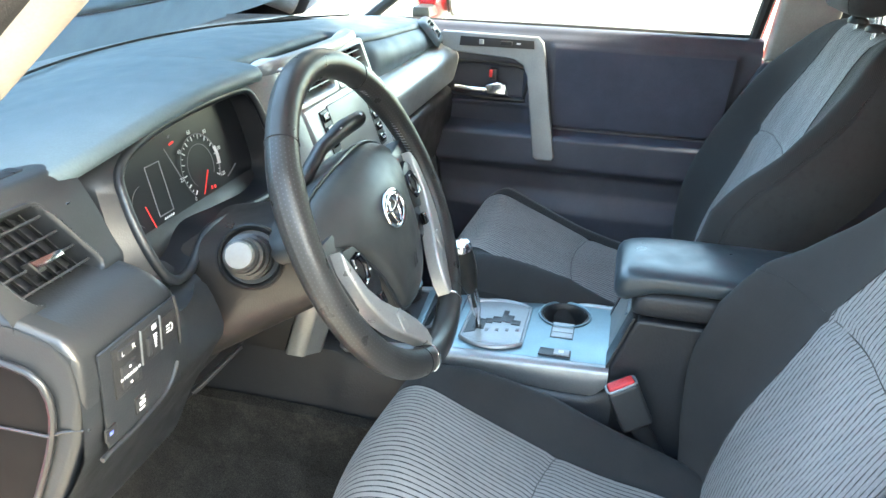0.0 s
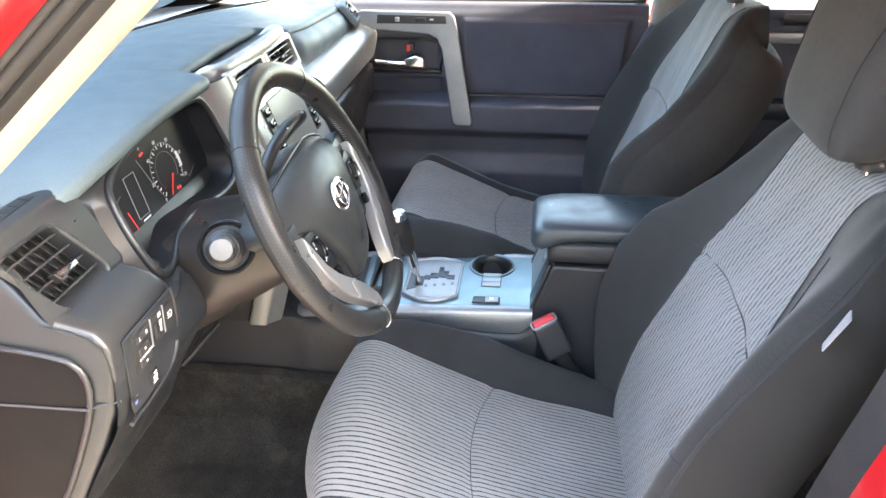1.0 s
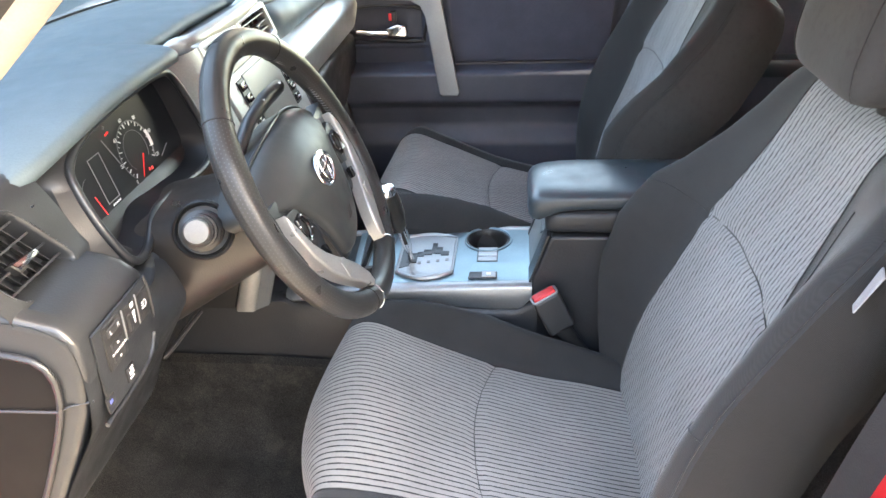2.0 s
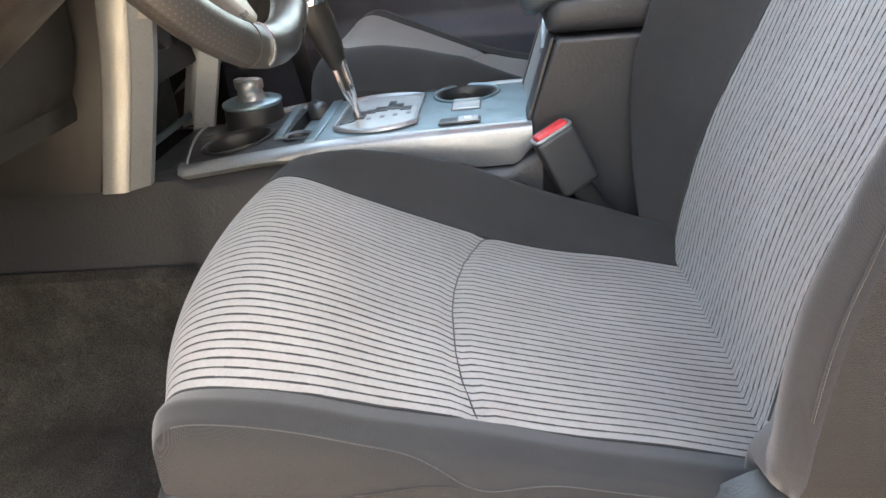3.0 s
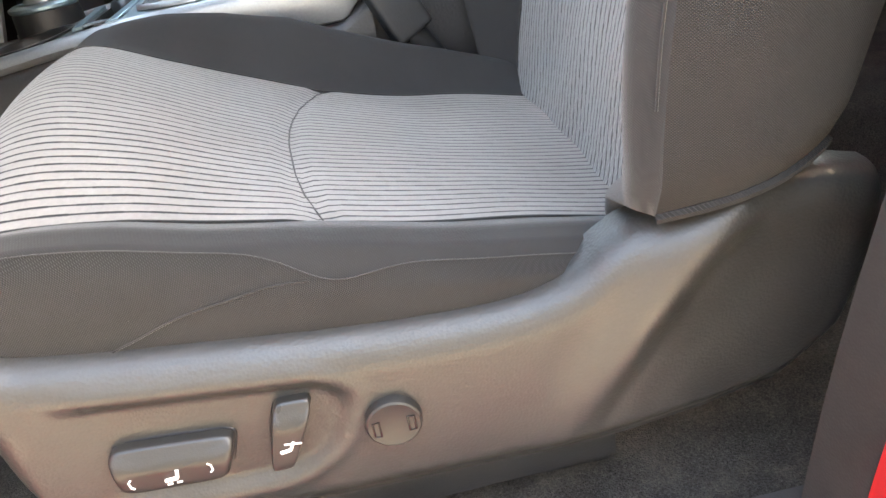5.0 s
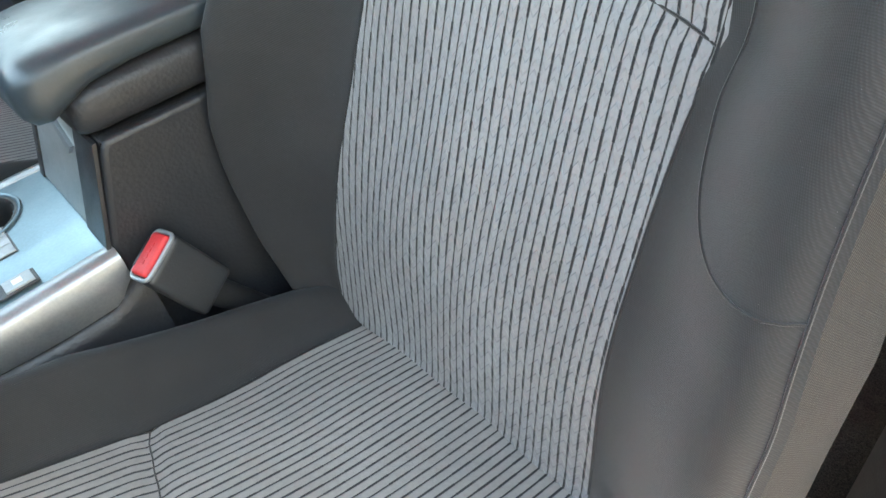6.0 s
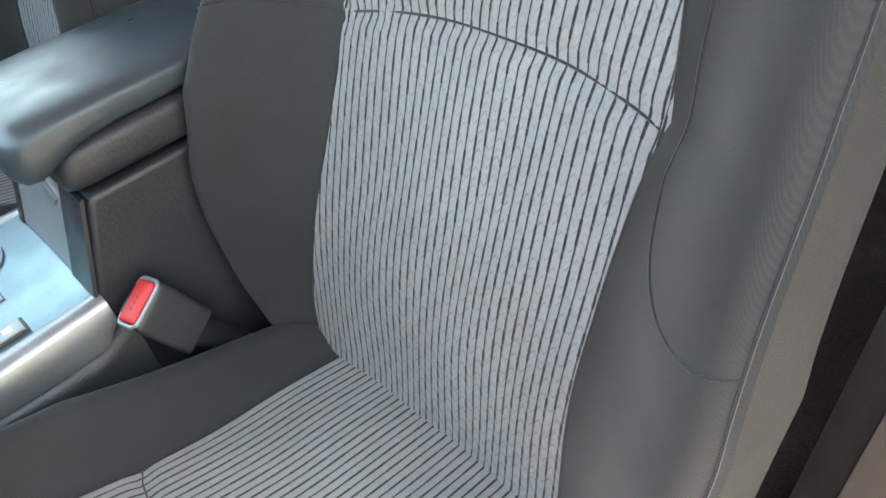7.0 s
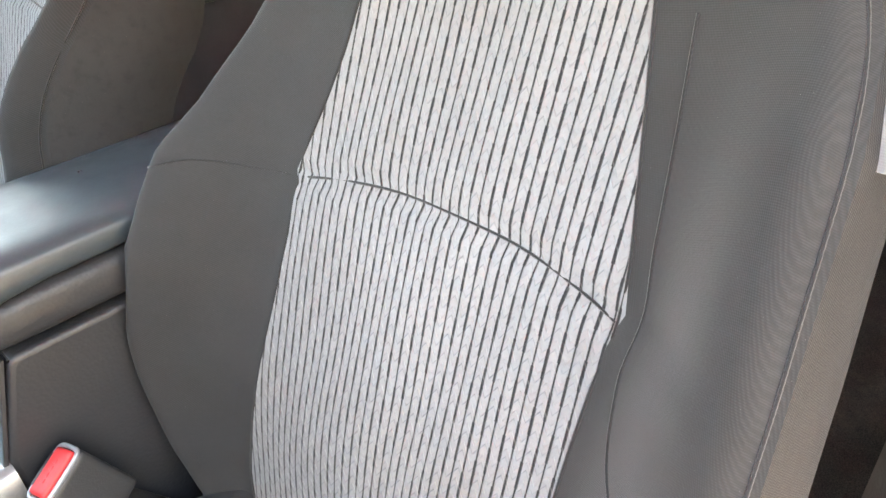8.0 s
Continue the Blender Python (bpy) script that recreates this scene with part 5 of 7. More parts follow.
        for k in range(rws):
            z = (k + 0.5) / rws - 0.5
            ob = box_bm((0, 0, 0), (dp * 0.34, w * 0.97, 0.0022), 0.0007, Matrix.Rotation(radians(6), 4, "Y"))
            bmesh.ops.transform(ob, matrix=m @ Matrix.Translation((dp * 0.74, 0, z * h * 0.94)), verts=ob.verts)
            add("slat", ob, M_GREY, body)
        for k in range(cols):
            yv = (k + 0.5) / cols - 0.5
            ob = box_bm((0, 0, 0), (dp * 0.36, 0.0018, h * 0.93), 0.0005)
            bmesh.ops.transform(ob, matrix=m @ Matrix.Translation((dp * 0.34, yv * w, 0)), verts=ob.verts)
            add("vane", ob, M_GREY, body)
        ob = box_bm((0, 0, 0), (0.010, 0.032, 0.009), 0.003)
        bmesh.ops.transform(ob, matrix=m @ Matrix.Translation((dp * 0.95, w * 0.05, -h * 0.02)), verts=ob.verts)
        add("vent_tab", ob, M_CHROME, body, "silver vent tab")
        return body

    # driver's side vent, sunk into the pod
    VX, VY, VZ = Vector((math.cos(VL), 0, math.sin(VL))), Vector((0, 1, 0)), Vector((-math.sin(VL), 0, math.cos(VL)))

    def vp(a, b, d):
        return VC + VY * (a - 0.42 * b) + VZ * b + VX * d

    def rounded(w, h, n=64, k=0.24):
        out = []
        for i in range(n):
            t = i * math.tau / n
            c, sn = math.cos(t), math.sin(t)
            out.append((math.copysign(abs(c) ** k, c) * w, math.copysign(abs(sn) ** k, sn) * h))
        return out

    rows = [[vp(a, b, d) for a, b in rounded(0.0435 + k, 0.0395 + k)] for k, d in ((0.0065, -0.002), (0.0058, 0.002), (0.004, 0.0035), (0.0015, 0.0025), (0.0, -0.001), (-0.002, -0.030))]
    vb = add("vent", grid_bm(rows, wrap=True), M_POD, lab="air vent with dark slats in a satin frame")
    bm = bmesh.new()
    bm.faces.new([bm.verts.new(vp(a, b, -0.028)) for a, b in rounded(0.043, 0.039)])
    add("vent_well", bm, M_DIALBLACK, vb)
    for k in range(4):
        b = 0.0275 - 0.0180 * k
        add("slat", prism_bm([(-0.0425, 0.0), (0.0425, 0.0), (0.0425, -0.010), (-0.0425, -0.010)], lambda a, c, d, b=b: vp(a, b + d + 0.15 * c, -0.004 + c), 0.0022, 0.0006), M_POD, vb)
    for k in range(7):
        a0 = -0.036 + 0.012 * k
        add("vane", prism_bm([(-0.038, 0.0), (0.038, 0.0), (0.038, -0.009), (-0.038, -0.009)], lambda b, c, d, a0=a0: vp(a0 + d - 0.4 * c, b, -0.016 + c), 0.0015), M_POD, vb)
    add("vent_tab", prism_bm([(-0.013, -0.004), (0.020, -0.003), (0.020, 0.003), (-0.013, 0.005)], lambda a, b, d: vp(a, b - 0.007, -0.004 + d), 0.009, 0.0015), M_CHROME, vb, "silver vent tab")
    add("tab_grip", prism_bm([(-0.015, -0.006), (-0.004, -0.006), (-0.004, 0.006), (-0.015, 0.006)], lambda a, b, d: vp(a, b - 0.008, -0.006 + d), 0.009, 0.0015), M_BLACK, vb)
    # thumb wheel in its slot, pointer marks
    arcp = [(0.0765 - 0.010 * ((b - 0.014) / 0.024) ** 2, b) for b in np.linspace(0.030, -0.014, 14)]
    add("vent_wheel_frame", tube_bm([vp(a + 0.003, b, 0.001) for a, b in arcp], 0.0013, 6), M_POD)
    add("vent_wheel", tube_bm([vp(a - 0.002, b, -0.0015) for a, b in arcp], 0.0042, 10), M_BLACK)
    add("vent_wheel_tip", box_bm(vp(0.069, 0.027, 0.002), (0.003, 0.006, 0.005), 0.001), M_CHROME)
    slot = add("side_vent", box_bm((-0.483, -0.682, 0.8872), (0.015, 0.105, 0.004), 0.001, Matrix.Rotation(radians(2), 4, "Y") @ Matrix.Rotation(radians(3), 4, "Z")), M_DIALBLACK, lab="narrow black side-window vent")
    for k in range(6):
        add("slat", box_bm((-0.483, -0.725 + 0.017 * k, 0.8892), (0.014, 0.0013, 0.0016), 0.0004), M_POD, slot)

    # instrument cluster: bezel, hooded well, dials
    bez = spline([(-0.452, -0.535, 0.862), (-0.458, -0.48, 0.880), (-0.462, -0.38, 0.887), (-0.463, -0.27, 0.886), (-0.458, -0.238, 0.872), (-0.440, -0.228, 0.815), (-0.425, -0.232, 0.765), (-0.420, -0.28, 0.748), (-0.424, -0.36, 0.752), (-0.422, -0.44, 0.757), (-0.41, -0.50, 0.735), (-0.402, -0.548, 0.748), (-0.415, -0.562, 0.79), (-0.438, -0.553, 0.835)], 90, True)
    clus = add("cluster_bezel", tube_bm(bez, 0.0055, 10, True), M_POD, lab="rounded bezel of the instrument cluster")
    deep = [np.array((-0.478 - 0.2 * (p[2] - 0.815), -0.385 + 0.95 * (p[1] + 0.385), 0.815 + 0.93 * (p[2] - 0.815))) for p in bez]
    rows = [[tuple(p) for p in bez], [tuple(0.5 * (a + b)) for a, b in zip(bez, deep)], [tuple(p) for p in deep]]
    add("cluster_well", grid_bm(rows, wrap=True), M_DIALBLACK, clus)
    bm = bmesh.new()
    bm.faces.new([bm.verts.new(tuple(p)) for p in deep])
    add("cluster_face", bm, M_DIALBLACK, clus, "black instrument face")
    outer = [p + np.array((-0.012, 0, 0)) + (p - np.array((p[0], -0.385, 0.815))) * 0.13 for p in bez]
    add("cluster_surround", grid_bm([[tuple(p) for p in bez], [tuple(p) for p in outer], [tuple(p + np.array((-0.05, 0, 0)) + (p - np.array((p[0], -0.385, 0.815))) * 0.06) for p in outer]], wrap=True), M_POD, clus)
    fm = axis((-0.4745, -0.357, 0.807), (0.98, 0, 0.196), (0, 1, 0))

    def arc(r, a0, a1, w, mat, nm, at=(0.0, 0.0), n=40):
        return add(nm, tube_bm([fm @ Vector((at[0] + r * math.cos(radians(a)), at[1] + r * math.sin(radians(a)), 0.001)) for a in np.linspace(a0, a1, n)], w, 5, flat=0.4), mat, clus)

    def stroke(a, b, w, mat, nm, d=0.002):
        return add(nm, tube_bm([fm @ Vector((*a, d)), fm @ Vector((*b, d))], w, 5), mat, clus)

    arc(0.041, -35, 228, 0.0010, M_DIM, "dial_ring")
    arc(0.028, -35, 228, 0.0005, M_DIM, "dial_ring")
    arc(0.041, -12, 22, 0.0022, M_WHITE, "dial_arc")
    tick = bmesh.new()
    for k in range(25):
        a = radians(228 - 10.9 * k)
        r0 = 0.0345 if k % 2 == 0 else 0.0375
        tube_bm([fm @ Vector((r0 * math.cos(a), r0 * math.sin(a), 0.0015)), fm @ Vector((0.040 * math.cos(a), 0.040 * math.sin(a), 0.0015))], 0.0005 if k % 2 else 0.0008, 4, bm=tick)
    add("dial_ticks", tick, M_WHITE, clus)
    for k, txt in enumerate(("0", "20", "40", "60", "80", "100", "120")):
        a = radians(228 - 43 * k)
        text_part(txt, 0.0075, fm @ Matrix.Translation((0.0462 * math.cos(a), 0.0462 * math.sin(a), 0.002)), M_WHITE, clus, "dial_number")
    add("needle", tube_bm([fm @ Vector((0.007, -0.008, 0.004)), fm @ Vector((-0.014, -0.034, 0.004))], [0.0008, 0.0005], 6), M_NEEDLE, clus, "red speedometer needle")
    stroke((-0.050, 0.042), (-0.042, 0.0435), 0.0013, M_NEEDLE, "warning_light")
    stroke((0.008, -0.034), (0.009, -0.030), 0.0011, M_NEEDLE, "warning_light")
    stroke((0.015, -0.035), (0.016, -0.031), 0.0011, M_NEEDLE, "warning_light")
    stroke((-0.048, 0.050), (-0.046, 0.053), 0.0012, M_DIM, "warning_light")
    # gauge block left of the dial: pale outlines, bars and a short red needle
    for a, b in (((-0.105, 0.030), (-0.078, 0.030)), ((-0.105, -0.030), (-0.078, -0.030)), ((-0.105, 0.030), (-0.105, -0.030)), ((-0.078, 0.030), (-0.078, -0.030)), ((-0.062, 0.040), (-0.045, -0.004))):
        stroke(a, b, 0.0006, M_DIM, "display_line")
    for k in range(5):
        stroke((-0.098 + 0.004 * k, -0.036), (-0.096 + 0.004 * k, -0.034), 0.0008, M_WHITE, "display_bar")
    stroke((-0.126, -0.010), (-0.119, -0.038), 0.0006, M_NEEDLE, "needle", 0.004)
    arc(0.026, 100, 230, 0.0005, M_DIM, "dial_ring", (-0.118, -0.012), 20)
    stroke((0.050, -0.030), (0.075, -0.020), 0.0006, M_DIM, "display_line")

    # switches beside the column, in a flat black insert
    def face_m(y, z, off=0.0):
        return Matrix.Translation((-0.3605 + 0.08 * (z - 0.74) + off, y, z)) @ Matrix.Rotation(0.08, 4, "Y")

    def plate(nm, y, z, w, h, mat, lab="", off=0.001, th=0.004, bev=0.0015, parent=dash):
        bm = box_bm((0, 0, 0), (th, w, h), bev)
        bmesh.ops.transform(bm, matrix=face_m(y, z, off), verts=bm.verts)
        return add(nm, bm, mat, parent, lab)

    def words(txt, y, z, size, parent, off=0.0045, turn=0.0):
        m = face_m(y, z, off) @ axis((0, 0, 0), (1, 0, 0), (0, 1, 0)) @ Matrix.Rotation(turn, 4, "Z")
        text_part(txt, size, m, M_WHITE, parent)

    plate("switch_insert", -0.659, 0.714, 0.112, 0.100, M_POD, "dark switch insert", -0.0012, 0.003, 0.0014)
    edge = [(-0.606, 0.766), (-0.602, 0.745), (-0.600, 0.722), (-0.600, 0.706)]
    add("insert_edge", tube_bm([face_m(y, z, 0.0005).translation for y, z in edge], [0.001, 0.0026, 0.0026, 0.001], 8), M_POD)
    edge = [(-0.607, 0.690), (-0.620, 0.672), (-0.640, 0.664), (-0.680, 0.660), (-0.726, 0.660)]
    add("insert_edge", tube_bm([face_m(y, z, 0.0005).translation for y, z in spline(edge, 20)], 0.0028, 8), M_POD)
    mir = plate("mirror_switch", -0.682, 0.734, 0.037, 0.053, M_BLACK, "black mirror adjuster with white marks", 0.0008, 0.003)
    plate("rocker", -0.683, 0.751, 0.023, 0.009, M_GREY, off=0.0025, bev=0.0015, parent=mir)
    plate("rocker", -0.682, 0.7255, 0.022, 0.024, M_GREY, off=0.0025, bev=0.002, parent=mir)
    words("L", -0.690, 0.751, 0.0075, mir, 0.0047)
    words("R", -0.675, 0.751, 0.0075, mir, 0.0047)
    words("MIRROR", -0.682, 0.7252, 0.0052, mir, 0.0047)
    for dy, dz in ((0, 0.008), (0, -0.009), (-0.0125, 0), (0.0125, 0)):
        plate("symbol", -0.682 + dy, 0.7255 + dz, 0.0028, 0.0024, M_WHITE, off=0.0045, th=0.0006, bev=0.0002, parent=mir)
    for y in (-0.6605, -0.631):
        plate("divider", y, 0.738, 0.0009, 0.038, M_PULL, off=0.0012, th=0.002, bev=0.0004)
    dim = plate("dimmer_switch", -0.6455, 0.737, 0.026, 0.037, M_BLACK, "black thumb-wheel dimmer", 0.0006, 0.003)
    plate("wheel", -0.6515, 0.735, 0.006, 0.020, M_GREY, off=0.0025, bev=0.0018, parent=dim)
    for k in range(5):
        plate("symbol", -0.6405, 0.742 - 0.0032 * k, 0.0052 - 0.0007 * k, 0.0021, M_WHITE, off=0.0024, th=0.0006, bev=0.0002, parent=dim)
    plate("symbol", -0.6415, 0.751, 0.0062, 0.0052, M_WHITE, off=0.0024, th=0.0006, bev=0.0002, parent=dim)
    hl = plate("lamp_switch", -0.617, 0.736, 0.023, 0.034, M_BLACK, "black blank switch with a lamp mark", 0.0006, 0.003)
    m = face_m(-0.617, 0.7365, 0.0024)
    add("symbol", tube_bm([m @ Vector((0, 0.0035 * math.cos(t), 0.0045 * math.sin(t))) for t in np.linspace(-1.6, 1.6, 10)], 0.0005, 5), M_WHITE, hl)
    for k in range(3):
        plate("symbol", -0.6205, 0.740 - 0.0034 * k, 0.005, 0.0012, M_WHITE, off=0.0024, th=0.0006, bev=0.0002, parent=hl)
    low = plate("heater_switch", -0.668, 0.682, 0.017, 0.019, M_BLACK, "small black switch with white marks", 0.0008, 0.003)
    plate("symbol", -0.667, 0.688, 0.006, 0.0022, M_WHITE, off=0.0026, th=0.0006, bev=0.0002, parent=low)
    plate("symbol", -0.668, 0.6825, 0.008, 0.0045, M_WHITE, off=0.0026, th=0.0006, bev=0.0002, parent=low)
    plate("symbol", -0.669, 0.6765, 0.008, 0.0022, M_WHITE, off=0.0026, th=0.0006, bev=0.0002, parent=low)
    jack = plate("socket_cover", -0.712, 0.680, 0.015, 0.014, M_BLACK, "small black blank with a blue mark", 0.0008, 0.003)
    plate("symbol", -0.713, 0.681, 0.005, 0.004, plain("blue_print", (0.12, 0.16, 0.55), 0.5), off=0.0026, th=0.0006, bev=0.0002, parent=jack)
    # lever under the column
    add("brake_lever", tube_bm(spline([(-0.405, -0.42, 0.585), (-0.42, -0.44, 0.57), (-0.437, -0.46, 0.552), (-0.450, -0.47, 0.540)], 14), [0.006 + 0.004 * (k / 13) for k in range(14)], 10, flat=0.5), M_GREY, lab="grey release lever under the dash")

    # centre stack
    def st(a, b, d=0.0):
        """Stack face: across, height; it leans back towards the top."""
        x = -0.392 - 0.36 * (b - 0.75) if b < 0.905 else -0.448 - 0.9 * (b - 0.905)
        return (x + d, a, b)

    stack = add("stack_panel", prism_bm([(-0.145, 0.60), (-0.150, 0.78), (-0.155, 0.836), (0.155, 0.836), (0.150, 0.78), (0.145, 0.60)], lambda a, b, d: st(a, b, d - 0.06), 0.06, 0.006, 3), M_STACK, lab="satin silver centre stack")
    # silver brow: a band round an open tray, dark slot behind
    path = spline([(-0.535, -0.172), (-0.500, -0.170), (-0.468, -0.158), (-0.456, -0.12), (-0.452, 0.0), (-0.456, 0.12), (-0.468, 0.158), (-0.500, 0.172), (-0.545, 0.176)], 60)
    rows = []
    for i in range(60):
        t = path[min(59, i + 1)] - path[max(0, i - 1)]
        t = t / np.linalg.norm(t)
        o = np.array((t[1], -t[0]))
        zt = 0.9065 - 0.030 * smooth(-0.475, -0.53, path[i][0])
        rows.append([(path[i][0] + o[0] * k, path[i][1] + o[1] * k, zt + h) for k, h in ((-0.014, -0.016), (-0.014, -0.002), (-0.010, 0.003), (0.0, 0.0045), (0.007, 0.002), (0.010, -0.005), (0.009, -0.020))])
    add("brow", grid_bm(rows), M_STACK, stack, "satin silver brow round the tray", 60)
    rows = [[(x, y, z) for y in np.linspace(-0.168, 0.168, 9)] for x, z in ((-0.462, 0.900), (-0.48, 0.898), (-0.51, 0.889), (-0.555, 0.878))]
    add("brow_tray", grid_bm(rows), M_POD, stack, "blue-grey tray under the brow")
    # silver flank between the dials and the vents
    rows = [[(x, y, z) for x, y in ((-0.470 - 0.36 * (z - 0.89), -0.232), (-0.458 - 0.36 * (z - 0.89), -0.212), (-0.448 - 0.36 * (z - 0.89), -0.190), (-0.445 - 0.36 * (z - 0.89), -0.158))] for z in (0.74, 0.78, 0.82, 0.86, 0.885, 0.894)]
    add("stack_flank", grid_bm(rows), M_STACK, stack, "satin silver flank beside the dials")
    # two oblong vents side by side, flush in the silver face
    for e in (-1, 1):
        def cell(u, v, d, e=e):
            return Vector(st(e * (0.081 + u), 0.867 + v, d))

        def oblong(w, h, k):
            return [(math.copysign(min(1.0, abs(math.cos(t)) ** k), math.cos(t)) * w, math.copysign(min(1.0, abs(math.sin(t)) ** k), math.sin(t)) * h) for t in (i * math.tau / 72 for i in range(72))]

        rows = [[cell(u, v, d) for u, v in oblong(w, h, k)] for w, h, k, d in ((0.079, 0.0312, 0.12, -0.03), (0.079, 0.0312, 0.12, -0.002), (0.078, 0.0304, 0.12, 0.0), (0.0665, 0.0245, 0.15, 0.0005), (0.0655, 0.0236, 0.15, 0.002), (0.0640, 0.0225, 0.15, 0.0015), (0.0632, 0.0218, 0.15, -0.002), (0.0630, 0.0216, 0.15, -0.032))]
        vt = add("vent", grid_bm(rows, wrap=True), M_STACK, stack, "oblong air vent with dark slats in a silver frame")
        bm = bmesh.new()
        bm.faces.new([bm.verts.new(cell(u, v, -0.030)) for u, v in oblong(0.063, 0.0217, 0.15)])
        add("vent_well", bm, M_DIALBLACK, vt)
        for k in range(3):
            v0 = 0.012 - 0.012 * k
            add("slat", prism_bm([(-0.0625, 0.0), (0.0625, 0.0), (0.0625, -0.012), (-0.0625, -0.012)], lambda u, c, d, v0=v0: cell(u, v0 + d + 0.2 * c, -0.003 + c), 0.002, 0.0005), M_POD, vt)
        for k in range(5):
            u0 = -0.05 + 0.025 * k
            add("vane", prism_bm([(-0.021, 0.0), (0.021, 0.0), (0.021, -0.010), (-0.021, -0.010)], lambda v, c, d, u0=u0: cell(u0 + d, v, -0.016 + c), 0.0014), M_BLACK, vt)
        add("vent_tab", box_bm(cell(0.004, 0.001, 0.001), (0.009, 0.018, 0.007), 0.002), M_CHROME, vt, "silver vent tab")
    for e in (-1, 1):
        keys = add("key_column", prism_bm([(e * 0.095 - 0.014, 0.72), (e * 0.095 - 0.014, 0.822), (e * 0.095 + 0.014, 0.822), (e * 0.095 + 0.014, 0.72)], lambda a, b, d: st(a, b, d), 0.003, 0.001), M_BLACK, stack, "black column of radio keys")
        for k in range(5):
            add("key", box_bm(st(e * 0.095, 0.812 - 0.02 * k, 0.004), (0.004, 0.022, 0.014), 0.0015, Matrix.Rotation(radians(-20), 4, "Y")), M_GLOSSBLACK, keys)
            add("symbol", box_bm(st(e * 0.095, 0.812 - 0.02 * k, 0.0066), (0.001, 0.010, 0.003), 0.0003, Matrix.Rotation(radians(-20), 4, "Y")), M_WHITE, keys)
    add("screen", prism_bm([(-0.078, 0.715), (-0.078, 0.825), (0.078, 0.825), (0.078, 0.715)], lambda a, b, d: st(a, b, d), 0.003, 0.001), plain("screen_grey", (0.20, 0.20, 0.18), 0.35), stack, "washed-out grey radio screen")
    for e in (-1, 1):
        outer, inner = [], []
        for b in np.linspace(0.388, 0.66, 14):
            xf = float(np.interp(b, [0.388, 0.575, 0.66], [-0.487, -0.428, -0.405]))
            xr = xf + 0.037
            yb = 0.147 + 0.013 * smooth(0.50, 0.66, b)
            outer.append([(xf - 0.004, e * (yb - 0.010), b), (xf, e * (yb - 0.001), b), (xf + 0.004, e * (yb + 0.002), b), (xr - 0.005, e * (yb + 0.002), b), (xr, e * (yb - 0.002), b), (xr, e * (yb - 0.006), b)])
            inner.append([(xr, e * (yb - 0.004), b), (xr + 0.020, e * (yb - 0.022), b), (xr + 0.020, e * (yb - 0.034), b), (xr - 0.01, e * (yb - 0.044), b)])
        leg = add("stack_leg", grid_bm(outer), M_STACK, stack, "silver leg of the centre stack")
        add("leg_inner", grid_bm(inner), M_PULL, leg)
    add("stack_base", box_bm((-0.545, 0, 0.535), (0.14, 0.23, 0.27), 0.02), M_BLACK, stack)
    add("stack_sill", box_bm((-0.468, 0.005, 0.412), (0.008, 0.24, 0.010), 0.003), M_PLATE, stack, "silver sill of the open tray, sky's blue tinted in")
    add("climate_panel", box_bm((-0.452, 0.0, 0.555), (0.03, 0.22, 0.12), 0.008, Matrix.Rotation(radians(-12), 4, "Y")), M_BLACK, stack)
    for k in (-1, 0, 1):
        add("climate_knob", lathe_bm([(0.024, 0.0), (0.024, 0.012), (0.021, 0.016), (0.0, 0.017)], axis((-0.436, 0.068 * k, 0.56), (0.98, 0, 0.2)), 26), M_GREY, stack)
    add("stack_cheek", prism_bm([(-0.70, 0.384), (-0.495, 0.386), (-0.428, 0.575), (-0.405, 0.66), (-0.45, 0.74), (-0.70, 0.74)], lambda a, b, d: (a, -0.128 - d, b), 0.008, 0.002), M_BLACK, stack)

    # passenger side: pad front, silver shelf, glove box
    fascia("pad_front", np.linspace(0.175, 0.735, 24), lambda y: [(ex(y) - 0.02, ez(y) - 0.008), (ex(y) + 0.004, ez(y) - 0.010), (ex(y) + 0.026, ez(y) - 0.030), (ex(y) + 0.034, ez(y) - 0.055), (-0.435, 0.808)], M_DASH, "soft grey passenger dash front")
    fascia("shelf_trim", np.linspace(0.165, 0.690, 24), lambda y: [(-0.44, 0.812), (-0.408, 0.806), (-0.388, 0.796), (-0.380, 0.780), (-0.386, 0.745), (-0.398, 0.715), (-0.43, 0.705)], M_STACK, "satin silver passenger shelf trim")
    add("shelf_end", prism_bm([(-0.44, 0.812), (-0.408, 0.806), (-0.388, 0.796), (-0.380, 0.780), (-0.386, 0.745), (-0.398, 0.715), (-0.44, 0.70)], xz(0.686), 0.008, 0.002), M_STACK)
    fascia("glove_box", np.linspace(0.15, 0.72, 16), lambda y: [(-0.43, 0.708), (-0.40, 0.70), (-0.395, 0.68), (-0.41, 0.58), (-0.44, 0.50), (-0.50, 0.44)], M_GREY, "dark glove-box lid")
    vent((-0.440, 0.640, 0.846), 0.085, 0.046, radians(40), radians(10), dash, 1, 4, 0.009, M_DASH)
    add("glove_lock", lathe_bm([(0.0, 0.006), (0.008, 0.006), (0.009, 0.0)], axis((-0.392, 0.235, 0.685), (1, 0, 0.1)), 16), M_CHROME)
    # inner structure that closes the dash
    add("dash_core", box_bm((-0.66, 0.0, 0.66), (0.34, 1.40, 0.36), 0.02), M_BLACK)


build_dash()


# ---- centre console ----
def cz(x):
    return table([(-0.42, 0.397), (-0.40, 0.400), (-0.2, 0.424), (0.075, 0.430)], x)


def cy(x):
    return table([(-0.42, 0.100), (-0.40, 0.108), (-0.2, 0.114), (0.075, 0.104)], x)


CUPS = [(-0.014, 0.064, 0.041), (-0.343, -0.010, 0.048)]


